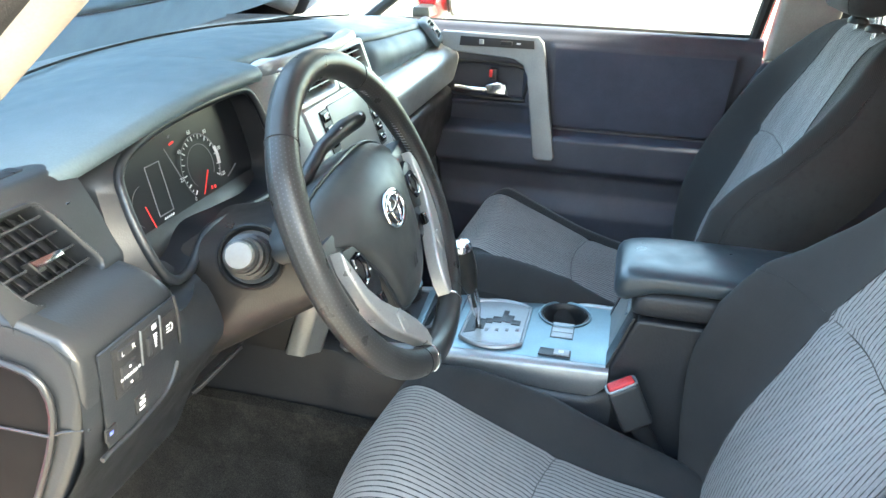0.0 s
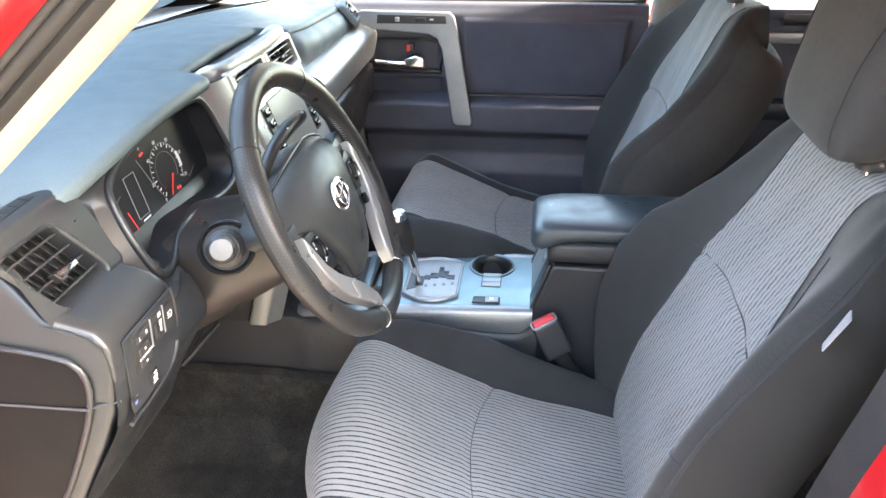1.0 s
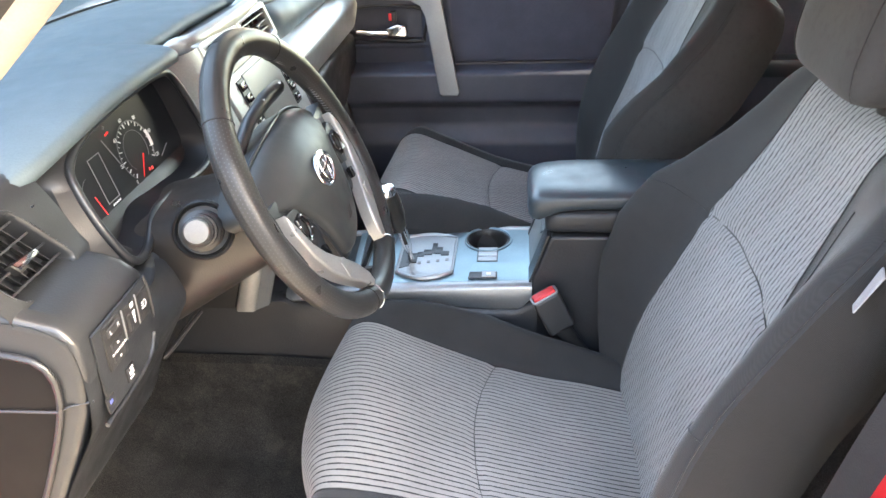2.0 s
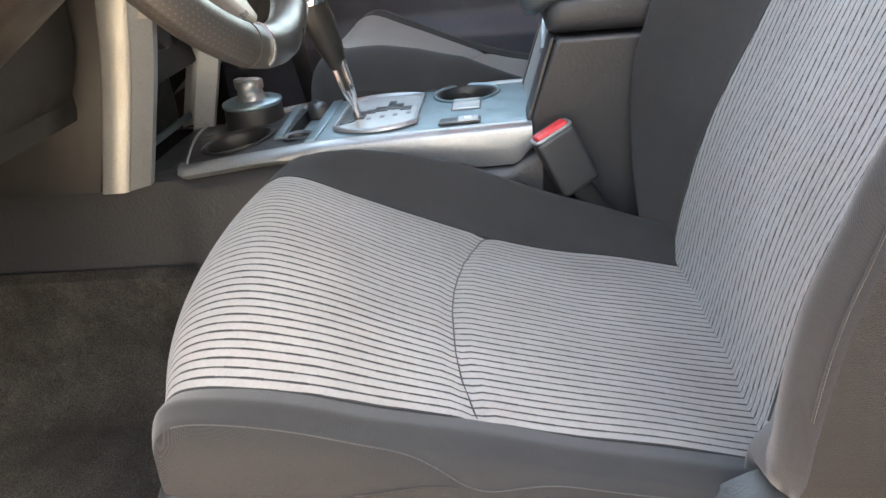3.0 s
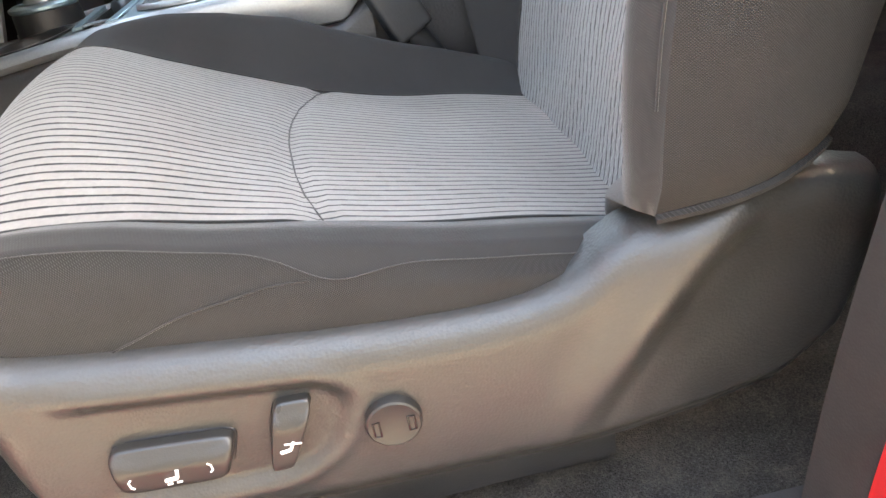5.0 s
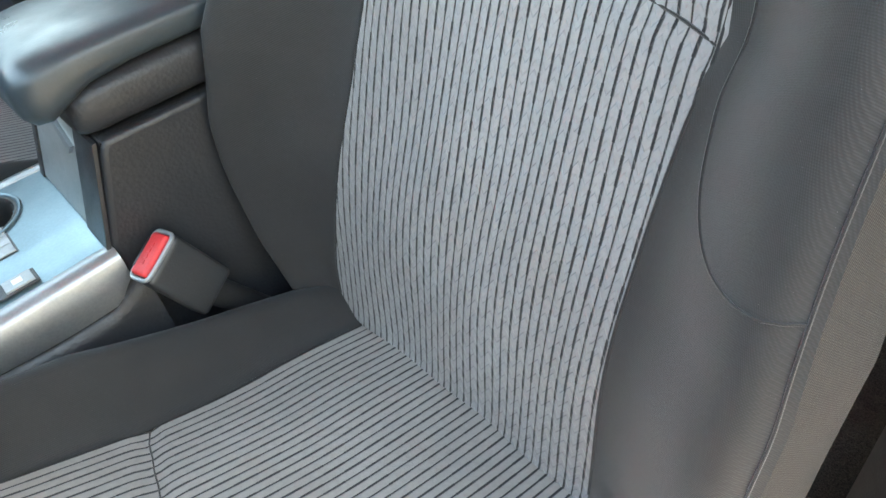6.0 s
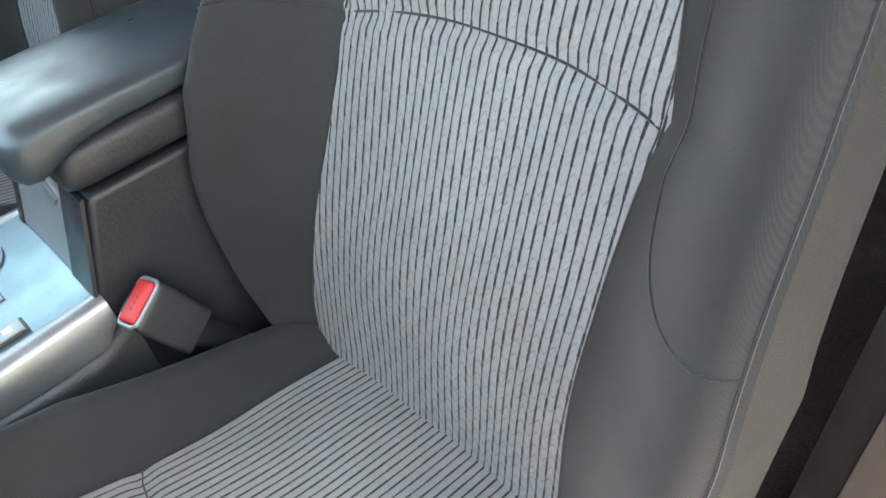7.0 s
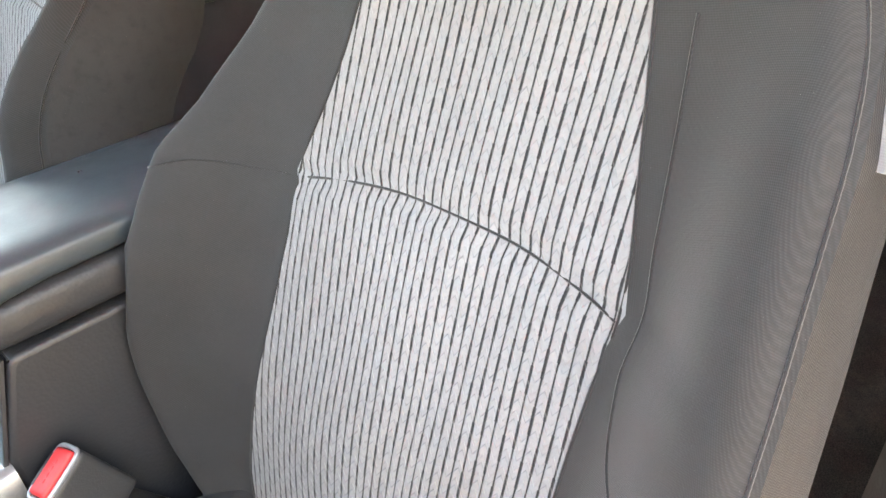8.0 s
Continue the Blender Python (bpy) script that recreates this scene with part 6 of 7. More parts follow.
def build_console():
    con = thing("centre_console", "grey centre console with silver top plate and cup holders", "console", (-0.15, 0, 0.21))

    def add(nm, bm, mat, parent=con, lab="", angle=45):
        bmesh.ops.recalc_face_normals(bm, faces=bm.faces)
        return under(parent, part(nm, bm, mat, None, lab, angle))

    def sheet(x0, x1, nm, mat, lab, drop=0.0, holes=(), pocket=()):
        bm = bmesh.new()
        nx, ny = int((x1 - x0) / 0.003), 80
        vs = [[bm.verts.new((x, t * (cy(x) - 0.010) + 0.010 * (1 + t), cz(x) - drop + 0.002 * (1 - t * t))) for t in np.linspace(-1, 1, ny)] for x in np.linspace(x0, x1, nx)]
        for i in range(nx - 1):
            for j in range(ny - 1):
                q = [vs[i][j], vs[i + 1][j], vs[i + 1][j + 1], vs[i][j + 1]]
                c = sum((v.co for v in q), Vector()) / 4
                if any((c.x - a) ** 2 + (c.y - b) ** 2 <= r * r for a, b, r in holes):
                    continue
                if any(a < c.x < b and y0 < c.y < y1 for a, b, y0, y1 in pocket):
                    continue
                bm.faces.new(q)
        for v in [v for v in bm.verts if not v.link_faces]:
            bm.verts.remove(v)
        return add(nm, bm, mat, con, lab, 60)

    sheet(-0.212, 0.072, "top_plate", M_PLATE, "satin silver console plate, sky's blue tinted in", 0.0, CUPS)
    sheet(-0.455, -0.210, "front_tray", M_TRAY, "slate-grey tray with a cup holder in front of the lever", 0.004, CUPS, [(-0.264, -0.222, -0.048, 0.104)])
    for k, (a, b, r) in enumerate(CUPS):
        z = cz(a) - (0.0 if k == 0 else 0.003)
        slope = math.atan2(0.006, 0.275) if k == 0 else math.atan2(0.024, 0.2)
        m = Matrix.Translation((a, b, z)) @ Matrix.Rotation(-slope, 4, "Y")
        cup = add("cup_holder", lathe_bm([(r + 0.006, -0.002), (r + 0.005, 0.0025), (r + 0.001, 0.003), (r - 0.002, 0.0), (r - 0.003, -0.012), (r - 0.005, -0.060), (r - 0.010, -0.066), (0.0, -0.066)], m, 48), M_BLACK, con, "round black cup holder")
        add("cup_rim", tube_bm([m @ Vector(((r + 0.006) * math.cos(t), (r + 0.006) * math.sin(t), 0.0025)) for t in np.linspace(0, math.tau, 48, endpoint=False)], 0.0032 if k == 0 else 0.0018, 8, True, flat=0.7), M_PLATE if k == 0 else M_TRAY, cup)
    # silver rim along both sides: narrow at the front, a tall band at the back
    for e in (-1, 1):
        def side(x):
            y, z = cy(max(x, -0.41)) + (0.02 if e > 0 else 0.0), cz(max(x, -0.41))
            return y, z, (0.014 + 0.036 * smooth(-0.30, 0.03, x)) * (1.0 - 0.45 * smooth(0.050, 0.078, x))

        rows = []
        for x in np.linspace(-0.402, 0.074, 60):
            y, z, band = side(x)
            tip = 0.012 * (1 - smooth(-0.402, -0.385, x))
            y -= tip
            rows.append([(x, e * (y - 0.019), z - 0.004), (x, e * (y - 0.017), z + 0.001), (x, e * (y - 0.010), z + 0.0025), (x, e * (y - 0.003), z + 0.0015), (x, e * (y + 0.002), z - 0.002), (x, e * (y + 0.0045), z - 0.006), (x, e * (y + 0.006), z - band * 0.6), (x, e * (y + 0.003), z - band), (x, e * (y - 0.004), z - band - 0.003)])
        add("side_rim", grid_bm(rows), M_SILVER, con, "satin silver console rim that broadens to the back")
        rows = []
        for x in np.linspace(-1.0, 0.085, 56):
            y, z, band = side(x)
            if x < -0.402:
                rows.append([(x, e * (y - 0.02), z - 0.004), (x, e * (y + 0.000), z - 0.006), (x, e * (y + 0.007), z - 0.012), (x, e * (y + 0.008), z - 0.03), (x, e * (y + 0.012), 0.33), (x, e * (y + 0.020), 0.265), (x, e * (y + 0.024), 0.20), (x, e * (y + 0.03), 0.12)])
            else:
                rows.append([(x, e * (y - 0.008), z - band), (x, e * (y - 0.003), z - band - 0.004), (x, e * (y + 0.003), z - band - 0.008), (x, e * (y + 0.007), z - band - 0.02), (x, e * (y + 0.012), 0.33), (x, e * (y + 0.020), 0.265), (x, e * (y + 0.024), 0.20), (x, e * (y + 0.03), 0.12)])
        add("side_wall", grid_bm(rows), M_BOX, con, "dark plastic console side")
        rows = [[(x, e * (cy(max(x, -0.41)) + 0.026), 0.268) for x in np.linspace(-1.02, 0.085, 26)], [(x, e * (cy(max(x, -0.41)) + 0.046), 0.262) for x in np.linspace(-1.02, 0.085, 26)], [(x, e * (cy(max(x, -0.41)) + 0.052), 0.05) for x in np.linspace(-1.02, 0.085, 26)]]
        add("tunnel_carpet", grid_bm(rows), M_CARPET, con, "dark carpet along the tunnel")

    def on(a, b, d):
        return (a, b, cz(a) + 0.0022 + d)

    # lever gate: bowed panel, broad crescents, stepped slot
    def bow(x, y0, k):
        return y0 + k * max(0.0, 1 - ((x + 0.133) / 0.058) ** 2)

    xs = [float(v) for v in np.linspace(-0.190, -0.076, 18)]
    gate = add("lever_gate", prism_bm([(x, bow(x, -0.064, -0.022)) for x in xs] + [(x, bow(x, 0.066, 0.022)) for x in xs[::-1]], on, 0.0022, 0.001), M_PULL, con, "silver lever gate with a stepped black slot")
    for y0, k, w in ((-0.064, -0.022, 0.010), (0.066, 0.022, -0.007)):
        rows = [[on(x, bow(x, y0, k) + w * u * (0.35 + 0.65 * max(0.0, 1 - ((x + 0.133) / 0.058) ** 2)), h) for u, h in ((-0.15, 0.0), (0.0, 0.0045), (0.5, 0.0062), (1.0, 0.0048), (1.3, 0.001))] for x in xs]
        add("gate_rail", grid_bm(rows), M_SILVER, gate, "bowed silver rail of the gate", 60)
    add("gate_edge", tube_bm([on(-0.079, -0.062, 0.003), on(-0.079, 0.064, 0.003)], 0.0035, 8, flat=0.6), M_SILVER, gate)
    add("gate_edge", tube_bm([on(-0.188, -0.062, 0.003), on(-0.188, 0.064, 0.003)], 0.0030, 8, flat=0.6), M_SILVER, gate)
    # dark plate laid on to give the shade of a recess before the lever
    add("gate_shade", prism_bm([(-0.184, -0.050), (-0.184, 0.040), (-0.170, 0.030), (-0.160, -0.012), (-0.166, -0.040)], on, 0.0032), M_TRAY, gate)
    for x0, x1, y0, y1 in ((-0.172, -0.152, -0.030, 0.006), (-0.154, -0.140, -0.006, 0.010), (-0.142, -0.124, 0.000, 0.020), (-0.126, -0.116, 0.006, 0.046), (-0.118, -0.104, 0.004, 0.030), (-0.106, -0.090, -0.002, 0.014)):
        add("gate_slot", box_bm(on((x0 + x1) / 2, (y0 + y1) / 2, 0.0026), (x1 - x0, y1 - y0, 0.0020), 0.0004), M_DIALBLACK, gate)
    for k in range(4):
        add("gate_letter", box_bm(on(-0.146 + 0.018 * k, -0.030 + 0.004 * k, 0.0026), (0.006, 0.009, 0.001), 0.0003), M_DIM, gate)

    # gear lever: chrome claw on a rod, leather grip, silver cap
    lever = add("gear_lever", tube_bm([on(-0.162, -0.018, 0.0), (-0.166, -0.020, 0.452), (-0.170, -0.022, 0.470)], [0.0062, 0.0052, 0.0060], 12), M_CHROME, con, "gear lever with a leather grip and silver cap")
    for dx, dy in ((0.0065, -0.003), (-0.0065, -0.001)):
        add("claw", tube_bm(spline([(-0.165 + 0.3 * dx, -0.020 + dy, 0.446), (-0.169 + dx, -0.024 + dy, 0.470), (-0.174 + dx, -0.026 + dy, 0.496), (-0.177 + dx, -0.028 + dy, 0.512)], 14), [0.0032 + 0.0024 * smooth(0, 13, k) for k in range(14)], 10, flat=0.7), M_CHROME, lever, "chrome claw under the grip")
    add("claw_core", tube_bm([(-0.167, -0.020, 0.452), (-0.178, -0.026, 0.515)], [0.0045, 0.0075], 10), M_BLACK, lever)
    way = spline([(-0.177, -0.028, 0.502), (-0.182, -0.031, 0.525), (-0.188, -0.035, 0.550), (-0.194, -0.040, 0.575), (-0.197, -0.043, 0.590)], 24)
    add("grip", tube_bm(way, [table([(0, 0.0105), (2, 0.0135), (9, 0.0190), (16, 0.0215), (21, 0.0210), (23, 0.0195)], k) for k in range(24)], 22, flat=0.82), M_LEATHER, lever, "black leather grip")
    add("grip_seam", tube_bm([(p[0] + table([(0, 0.0105), (2, 0.0135), (9, 0.0190), (16, 0.0215), (21, 0.0210), (23, 0.0195)], k) * 0.97, p[1] - 0.004, p[2] + 0.002) for k, p in enumerate(way)], 0.0010, 6), M_SEAM_L, lever)
    add("grip_cap", lathe_bm([(0.0200, 0.0), (0.0205, 0.006), (0.0165, 0.013), (0.006, 0.0155), (0.0, 0.016)], axis((-0.197, -0.043, 0.588), (-0.12, -0.1, 1)), 24), M_CHROME, lever, "silver cap of the grip")
    # dark slot between the gate and the far rim
    add("slot", prism_bm([(-0.134, 0.098), (-0.134, 0.106), (-0.064, 0.109), (-0.058, 0.104), (-0.062, 0.098)], on, 0.0006), M_DIALBLACK, con)
    # switches behind the gate
    for k in range(3):
        y = 0.022 - 0.0175 * k
        add("blank_key", prism_bm([(-0.031, y - 0.0080), (-0.031, y + 0.0080), (0.006, y + 0.0080), (0.006, y - 0.0080)], on, 0.0018, 0.0008), M_PULL, con, "pale blank key")
    add("key_bed", prism_bm([(-0.033, -0.0225), (-0.033, 0.0315), (0.008, 0.0315), (0.008, -0.0225)], on, 0.0005), M_TRAY, con)
    key = add("key_panel", prism_bm([(-0.046, -0.084), (-0.044, -0.062), (0.009, -0.062), (0.009, -0.084)], on, 0.0020, 0.0008), M_GREY, con, "dark switch panel with a pale mark")
    add("key_top", prism_bm([(-0.020, -0.082), (-0.020, -0.064), (0.006, -0.064), (0.006, -0.082)], on, 0.0042, 0.0012), M_PULL, key)
    add("symbol", prism_bm([(-0.012, -0.077), (-0.012, -0.069), (-0.003, -0.069), (-0.003, -0.077)], on, 0.0048), M_WHITE, key)

    # drive selector: dark drum, silver disc tinted sky blue, silver knob with a wing
    sx, sy, z = -0.347, 0.088, cz(-0.347) - 0.004
    sel = add("drive_selector", lathe_bm([(0.046, -0.004), (0.044, 0.024), (0.043, 0.030), (0.036, 0.034), (0.0, 0.034)], Matrix.Translation((sx, sy, z)), 40), M_BLACK, con, "round drive selector with a silver knob")
    add("selector_ring", lathe_bm([(0.0440, 0.029), (0.0460, 0.0315), (0.0455, 0.035), (0.040, 0.0375), (0.026, 0.039), (0.024, 0.037)], Matrix.Translation((sx, sy, z)), 44), M_PLATE, sel, "silver selector disc, sky's blue tinted in")
    add("selector_knob", lathe_bm([(0.024, 0.036), (0.0235, 0.042), (0.020, 0.045), (0.0185, 0.052), (0.0195, 0.055), (0.0195, 0.064), (0.017, 0.067), (0.0, 0.068)], Matrix.Translation((sx, sy, z)), 28), M_SILVER, sel, "silver knob")
    add("selector_wing", box_bm((sx, sy, z + 0.061), (0.046, 0.017, 0.017), 0.005, Matrix.Rotation(radians(-18), 4, "Z")), M_SPOKE, sel)
    # pocket between the cup and the lever: well, silver strip, rounded far end
    add("pocket_well", grid_bm([[(x, y, cz(-0.243) - d) for y in (-0.048, -0.045, 0.03, 0.101, 0.104)] for x, d in ((-0.264, 0.004), (-0.262, 0.020), (-0.243, 0.024), (-0.224, 0.020), (-0.222, 0.002))]), M_BLACK, con, "narrow dark pocket")
    add("pocket_floor", box_bm((-0.243, 0.03, cz(-0.243) - 0.019), (0.028, 0.10, 0.004), 0.0015), M_PLATE, con)
    add("pocket_end", lathe_bm([(0.0, 0.012), (0.012, 0.0115), (0.020, 0.008), (0.024, 0.0), (0.024, -0.014)], Matrix.Translation((-0.246, 0.112, cz(-0.246) - 0.006)) @ Matrix.Diagonal((1.0, 1.25, 1, 1)), 30), M_TRAY, con, "rounded dark hump behind the pocket")
    add("pocket_end", lathe_bm([(0.021, 0.0025), (0.016, 0.0005), (0.013, -0.008), (0.0, -0.010)], Matrix.Translation((-0.244, -0.045, cz(-0.244) - 0.003)), 26), M_BLACK, con, "finger dip before the pocket")
    add("tray_strip", prism_bm([(-0.279, -0.044), (-0.290, 0.112), (-0.276, 0.112), (-0.266, -0.044)], lambda a, b, d: (a, b, cz(a) - 0.002 + d), 0.0045, 0.0015), M_PLATE, con, "silver strip beside the pocket, sky's blue tinted in")
    add("plate_edge", prism_bm([(-0.222, -0.098), (-0.222, 0.120), (-0.206, 0.120), (-0.206, -0.098)], lambda a, b, d: (a, b, cz(a) - 0.003 + d), 0.007, 0.0025, 3), M_PLATE)
    add("tray_inlay", tube_bm(spline([(-0.380, -0.104, 0.402), (-0.389, -0.094, 0.402), (-0.402, -0.055, 0.4015), (-0.421, 0.01, 0.400), (-0.431, 0.06, 0.399), (-0.437, 0.128, 0.398)], 30), 0.0022, 8), M_SILVER, con, "thin silver inlay round the tray")

    # storage box and padded armrest
    bx = add("storage_box", prism_bm([(0.078, 0.20), (0.073, 0.435), (0.104, 0.524), (0.110, 0.531), (0.44, 0.529), (0.44, 0.20)], lambda a, b, d: (a, -0.100 + d, b), 0.20, 0.0), M_BOX, con, "dark plastic storage box")
    bm2 = bmesh.new()
    bm2.from_mesh(bx.data)
    bmesh.ops.bevel(bm2, geom=bm2.edges[:], offset=0.006, segments=3, profile=0.6, affect="EDGES")
    bm2.to_mesh(bx.data)
    bm2.free()
    def face(a, b, d):
        return (float(np.interp(a, [0.435, 0.528], [0.073, 0.105])) - 0.001 - d, b, a)

    add("box_front", prism_bm([(0.434, -0.044), (0.434, 0.082), (0.530, 0.082), (0.530, -0.044)], face, 0.002, 0.0008), M_STACK, bx, "silver-grey front of the box")
    for y0, y1 in ((-0.097, -0.046), (0.083, 0.096)):
        add("front_edge", prism_bm([(0.432, y0), (0.432, y1), (0.531, y1), (0.531, y0)], face, 0.004, 0.0012), M_GREY, bx)
    add("box_catch", prism_bm([(0.500, -0.030), (0.524, 0.050), (0.530, 0.050), (0.508, -0.036)], face, 0.006, 0.001), M_SILVER, bx, "pale catch under the lid")

    mid_y = -0.016

    def lid(nm, xs, half, zs, mat, lab):
        """Loft: for each x, a rounded section between two heights."""
        rows = []
        for x, (z0, z1), h in zip(xs, zs, half):
            row = []
            for k in range(32):
                a = k * math.tau / 32
                c, sn = math.cos(a), math.sin(a)
                k_ = 0.85 if c > 0 else 0.42
                row.append((x, mid_y + h * math.copysign(abs(c) ** k_, c), (z0 + z1) / 2 + (z1 - z0) / 2 * math.copysign(abs(sn) ** 0.55, sn)))
            rows.append(row)
        bm = grid_bm(rows, wrap=True)
        bm.verts.ensure_lookup_table()
        n = len(rows)
        bm.faces.new([bm.verts[j] for j in range(32)])
        bm.faces.new([bm.verts[(n - 1) * 32 + j] for j in range(32)][::-1])
        return add(nm, bm, mat, con, lab, 60)

    xs = [0.064, 0.066, 0.073, 0.085, 0.100, 0.122, 0.16, 0.24, 0.34, 0.43, 0.455, 0.462]
    lid("armrest", xs, [0.060, 0.070, 0.079, 0.083, 0.085, 0.0865, 0.087, 0.087, 0.087, 0.085, 0.078, 0.06],
        [(0.572, 0.586), (0.562, 0.599), (0.555, 0.608), (0.554, 0.613), (0.562, 0.615), (0.574, 0.6155), (0.579, 0.616), (0.580, 0.616), (0.580, 0.6165), (0.582, 0.618), (0.586, 0.612), (0.592, 0.602)], M_ARM, "black padded vinyl armrest")
    lid("armrest_shell", [0.096, 0.098, 0.104, 0.116, 0.14, 0.2, 0.3, 0.42, 0.445], [0.072, 0.078, 0.082, 0.0845, 0.0855, 0.086, 0.086, 0.083, 0.075],
        [(0.540, 0.560), (0.535, 0.568), (0.532, 0.577), (0.531, 0.582), (0.531, 0.584), (0.531, 0.585), (0.531, 0.585), (0.531, 0.585), (0.538, 0.578)], M_BOX, "dark lower shell of the armrest")
    return con


build_console()


def build_buckle():
    ob = thing("seat_belt_buckle", "black seat belt buckle with a red release button", "seat belt buckle", (0.135, -0.135, 0.33))

    def add(nm, bm, mat, lab=""):
        bmesh.ops.recalc_face_normals(bm, faces=bm.faces)
        return under(ob, part(nm, bm, mat, None, lab))

    up = Vector((-0.42, -0.02, 0.9)).normalized()
    side = Vector((0.9, 0.30, 0.42))
    side = (side - up * side.dot(up)).normalized()
    thick = up.cross(side)
    m = Matrix((side, thick, up)).transposed().to_4x4()
    c = Vector((0.113, -0.128, 0.388))
    add("buckle_body", box_bm(c, (0.052, 0.030, 0.080), 0.007, m, 3), M_BUCKLE)
    rim = [c + up * 0.041 + side * (0.0245 * math.copysign(abs(math.cos(t)) ** 0.35, math.cos(t))) + thick * (0.0135 * math.copysign(abs(math.sin(t)) ** 0.35, math.sin(t))) for t in (k * math.tau / 40 for k in range(40))]
    add("buckle_rim", tube_bm(rim, 0.0022, 8, True), M_PULL, "grey rim round the button")
    add("release_button", box_bm(c + up * 0.041, (0.043, 0.0215, 0.011), 0.004, m, 3), M_REDBTN, "red release button")
    bm = bmesh.new()
    for k in range(4):
        add_box(bm, c + up * 0.0468 + side * (-0.009 + 0.006 * k), (0.004, 0.004, 0.0008), 0.0002, m)
    add("button_print", bm, M_REDBTN)
    add("buckle_stalk", tube_bm([c - up * 0.035, c - up * 0.075 + Vector((0.01, 0, 0)), c - up * 0.14 + Vector((0.02, 0.0, 0))], [0.017, 0.014, 0.014], 12, flat=0.5), M_BLACK)
    add("release_slot", box_bm(c + up * 0.0455 + thick * 0.010, (0.030, 0.003, 0.002), 0.0005, m), M_DIALBLACK)


build_buckle()


# ---- passenger door and side ----
def build_door():
    door = thing("door_passenger", "dark plastic inner door panel with silver pull trim", "car door", (0, 0.72, 0.06), kind="structure")
    Y = 0.705

    def add(nm, bm, mat, parent=door, lab="", angle=45):
        bmesh.ops.recalc_face_normals(bm, faces=bm.faces)
        return under(parent, part(nm, bm, mat, None, lab, angle))

    # panel: a sheet shaped by depth towards the cabin
    def depth(x, z):
        d = 0.012 * smooth(0.855, 0.83, z)
        d += 0.050 * smooth(0.615, 0.600, z) * (1 - 0.55 * smooth(0.530, 0.500, z))
        d -= 0.010 * smooth(0.66, 0.61, z) * smooth(0.600, 0.612, z)
        ins = smooth(-0.150, -0.140, x) * smooth(0.302, 0.292, x + 0.10 * (0.83 - z)) * smooth(0.612, 0.622, z) * smooth(0.828, 0.818, z)
        d += 0.008 * ins
        well = smooth(-0.412, -0.400, x) * smooth(-0.205, -0.215, x) * smooth(0.672, 0.682, z) * smooth(0.772, 0.762, z)
        d -= 0.024 * well
        pocket = smooth(-0.52, -0.50, x) * smooth(-0.19, -0.21, x) * smooth(0.605, 0.615, z) * smooth(0.668, 0.658, z)
        d -= 0.012 * pocket
        low = smooth(0.46, 0.40, z)
        d += 0.03 * low
        return d

    rows = []
    for x in np.linspace(-0.60, 0.34, 150):
        row = [(x, Y + 0.05, 0.862), (x, Y + 0.016, 0.862), (x, Y + 0.004, 0.859)]
        for z in np.linspace(0.855, 0.10, 150):
            row.append((x, Y - depth(x, z), z))
        rows.append(row)
    add("door_panel", grid_bm(rows), M_DOOR, lab="dark plastic door trim", angle=60)
    # stitched insert
    rows = [[(x, Y - 0.0205 - 0.004 * math.sin(math.pi * (i / 29)) ** 0.5, z) for x in np.linspace(-0.135 + 0.05 * (0.815 - z), 0.285 - 0.10 * (0.83 - z) * 0.6, 40)] for i, z in enumerate(np.linspace(0.626, 0.815, 30))]
    add("door_insert", grid_bm(rows), M_DOORCLOTH, lab="smooth dark padded door insert")
    # armrest pad
    rows = []
    for x in np.linspace(-0.52, 0.31, 50):
        rows.append([(x, Y, 0.606), (x, Y - 0.030, 0.604), (x, Y - 0.052, 0.596), (x, Y - 0.060, 0.578), (x, Y - 0.058, 0.556), (x, Y - 0.048, 0.545), (x, Y - 0.01, 0.543)])
    add("door_armrest", grid_bm(rows), M_ARM, lab="padded dark door armrest")
    add("armrest_line", tube_bm([(x, Y - 0.049, 0.524) for x in np.linspace(-0.52, 0.31, 12)], 0.004, 6), M_DOOR)
    # silver pull: top bar and slanting leg
    pull = [(-0.425, 0.838), (-0.418, 0.845), (-0.178, 0.842), (-0.165, 0.830), (-0.158, 0.80), (-0.112, 0.555), (-0.118, 0.545), (-0.158, 0.545), (-0.167, 0.552), (-0.200, 0.745), (-0.212, 0.772), (-0.235, 0.785), (-0.40, 0.797), (-0.418, 0.805)]
    pl = add("pull_trim", prism_bm(pull, lambda a, b, d: (a, Y - 0.020 - d - 0.040 * smooth(0.665, 0.600, b), b), 0.012, 0.004, 3), M_PULL, lab="satin silver door pull trim")
    swp = [(-0.375, 0.812), (-0.372, 0.835), (-0.188, 0.833), (-0.186, 0.813)]
    sw = add("window_switch_plate", prism_bm(swp, lambda a, b, d: (a, Y - 0.0315 - d, b), 0.003, 0.001), M_GREY, pl, "dark window switch plate")
    add("window_switch", box_bm((-0.255, Y - 0.038, 0.824), (0.028, 0.008, 0.010), 0.002), M_BLACK, sw)
    add("window_switch", box_bm((-0.318, Y - 0.037, 0.824), (0.012, 0.006, 0.012), 0.002), M_STACK, sw)
    add("symbol", box_bm((-0.225, Y - 0.036, 0.824), (0.010, 0.002, 0.004), 0.0005), M_WHITE, sw)
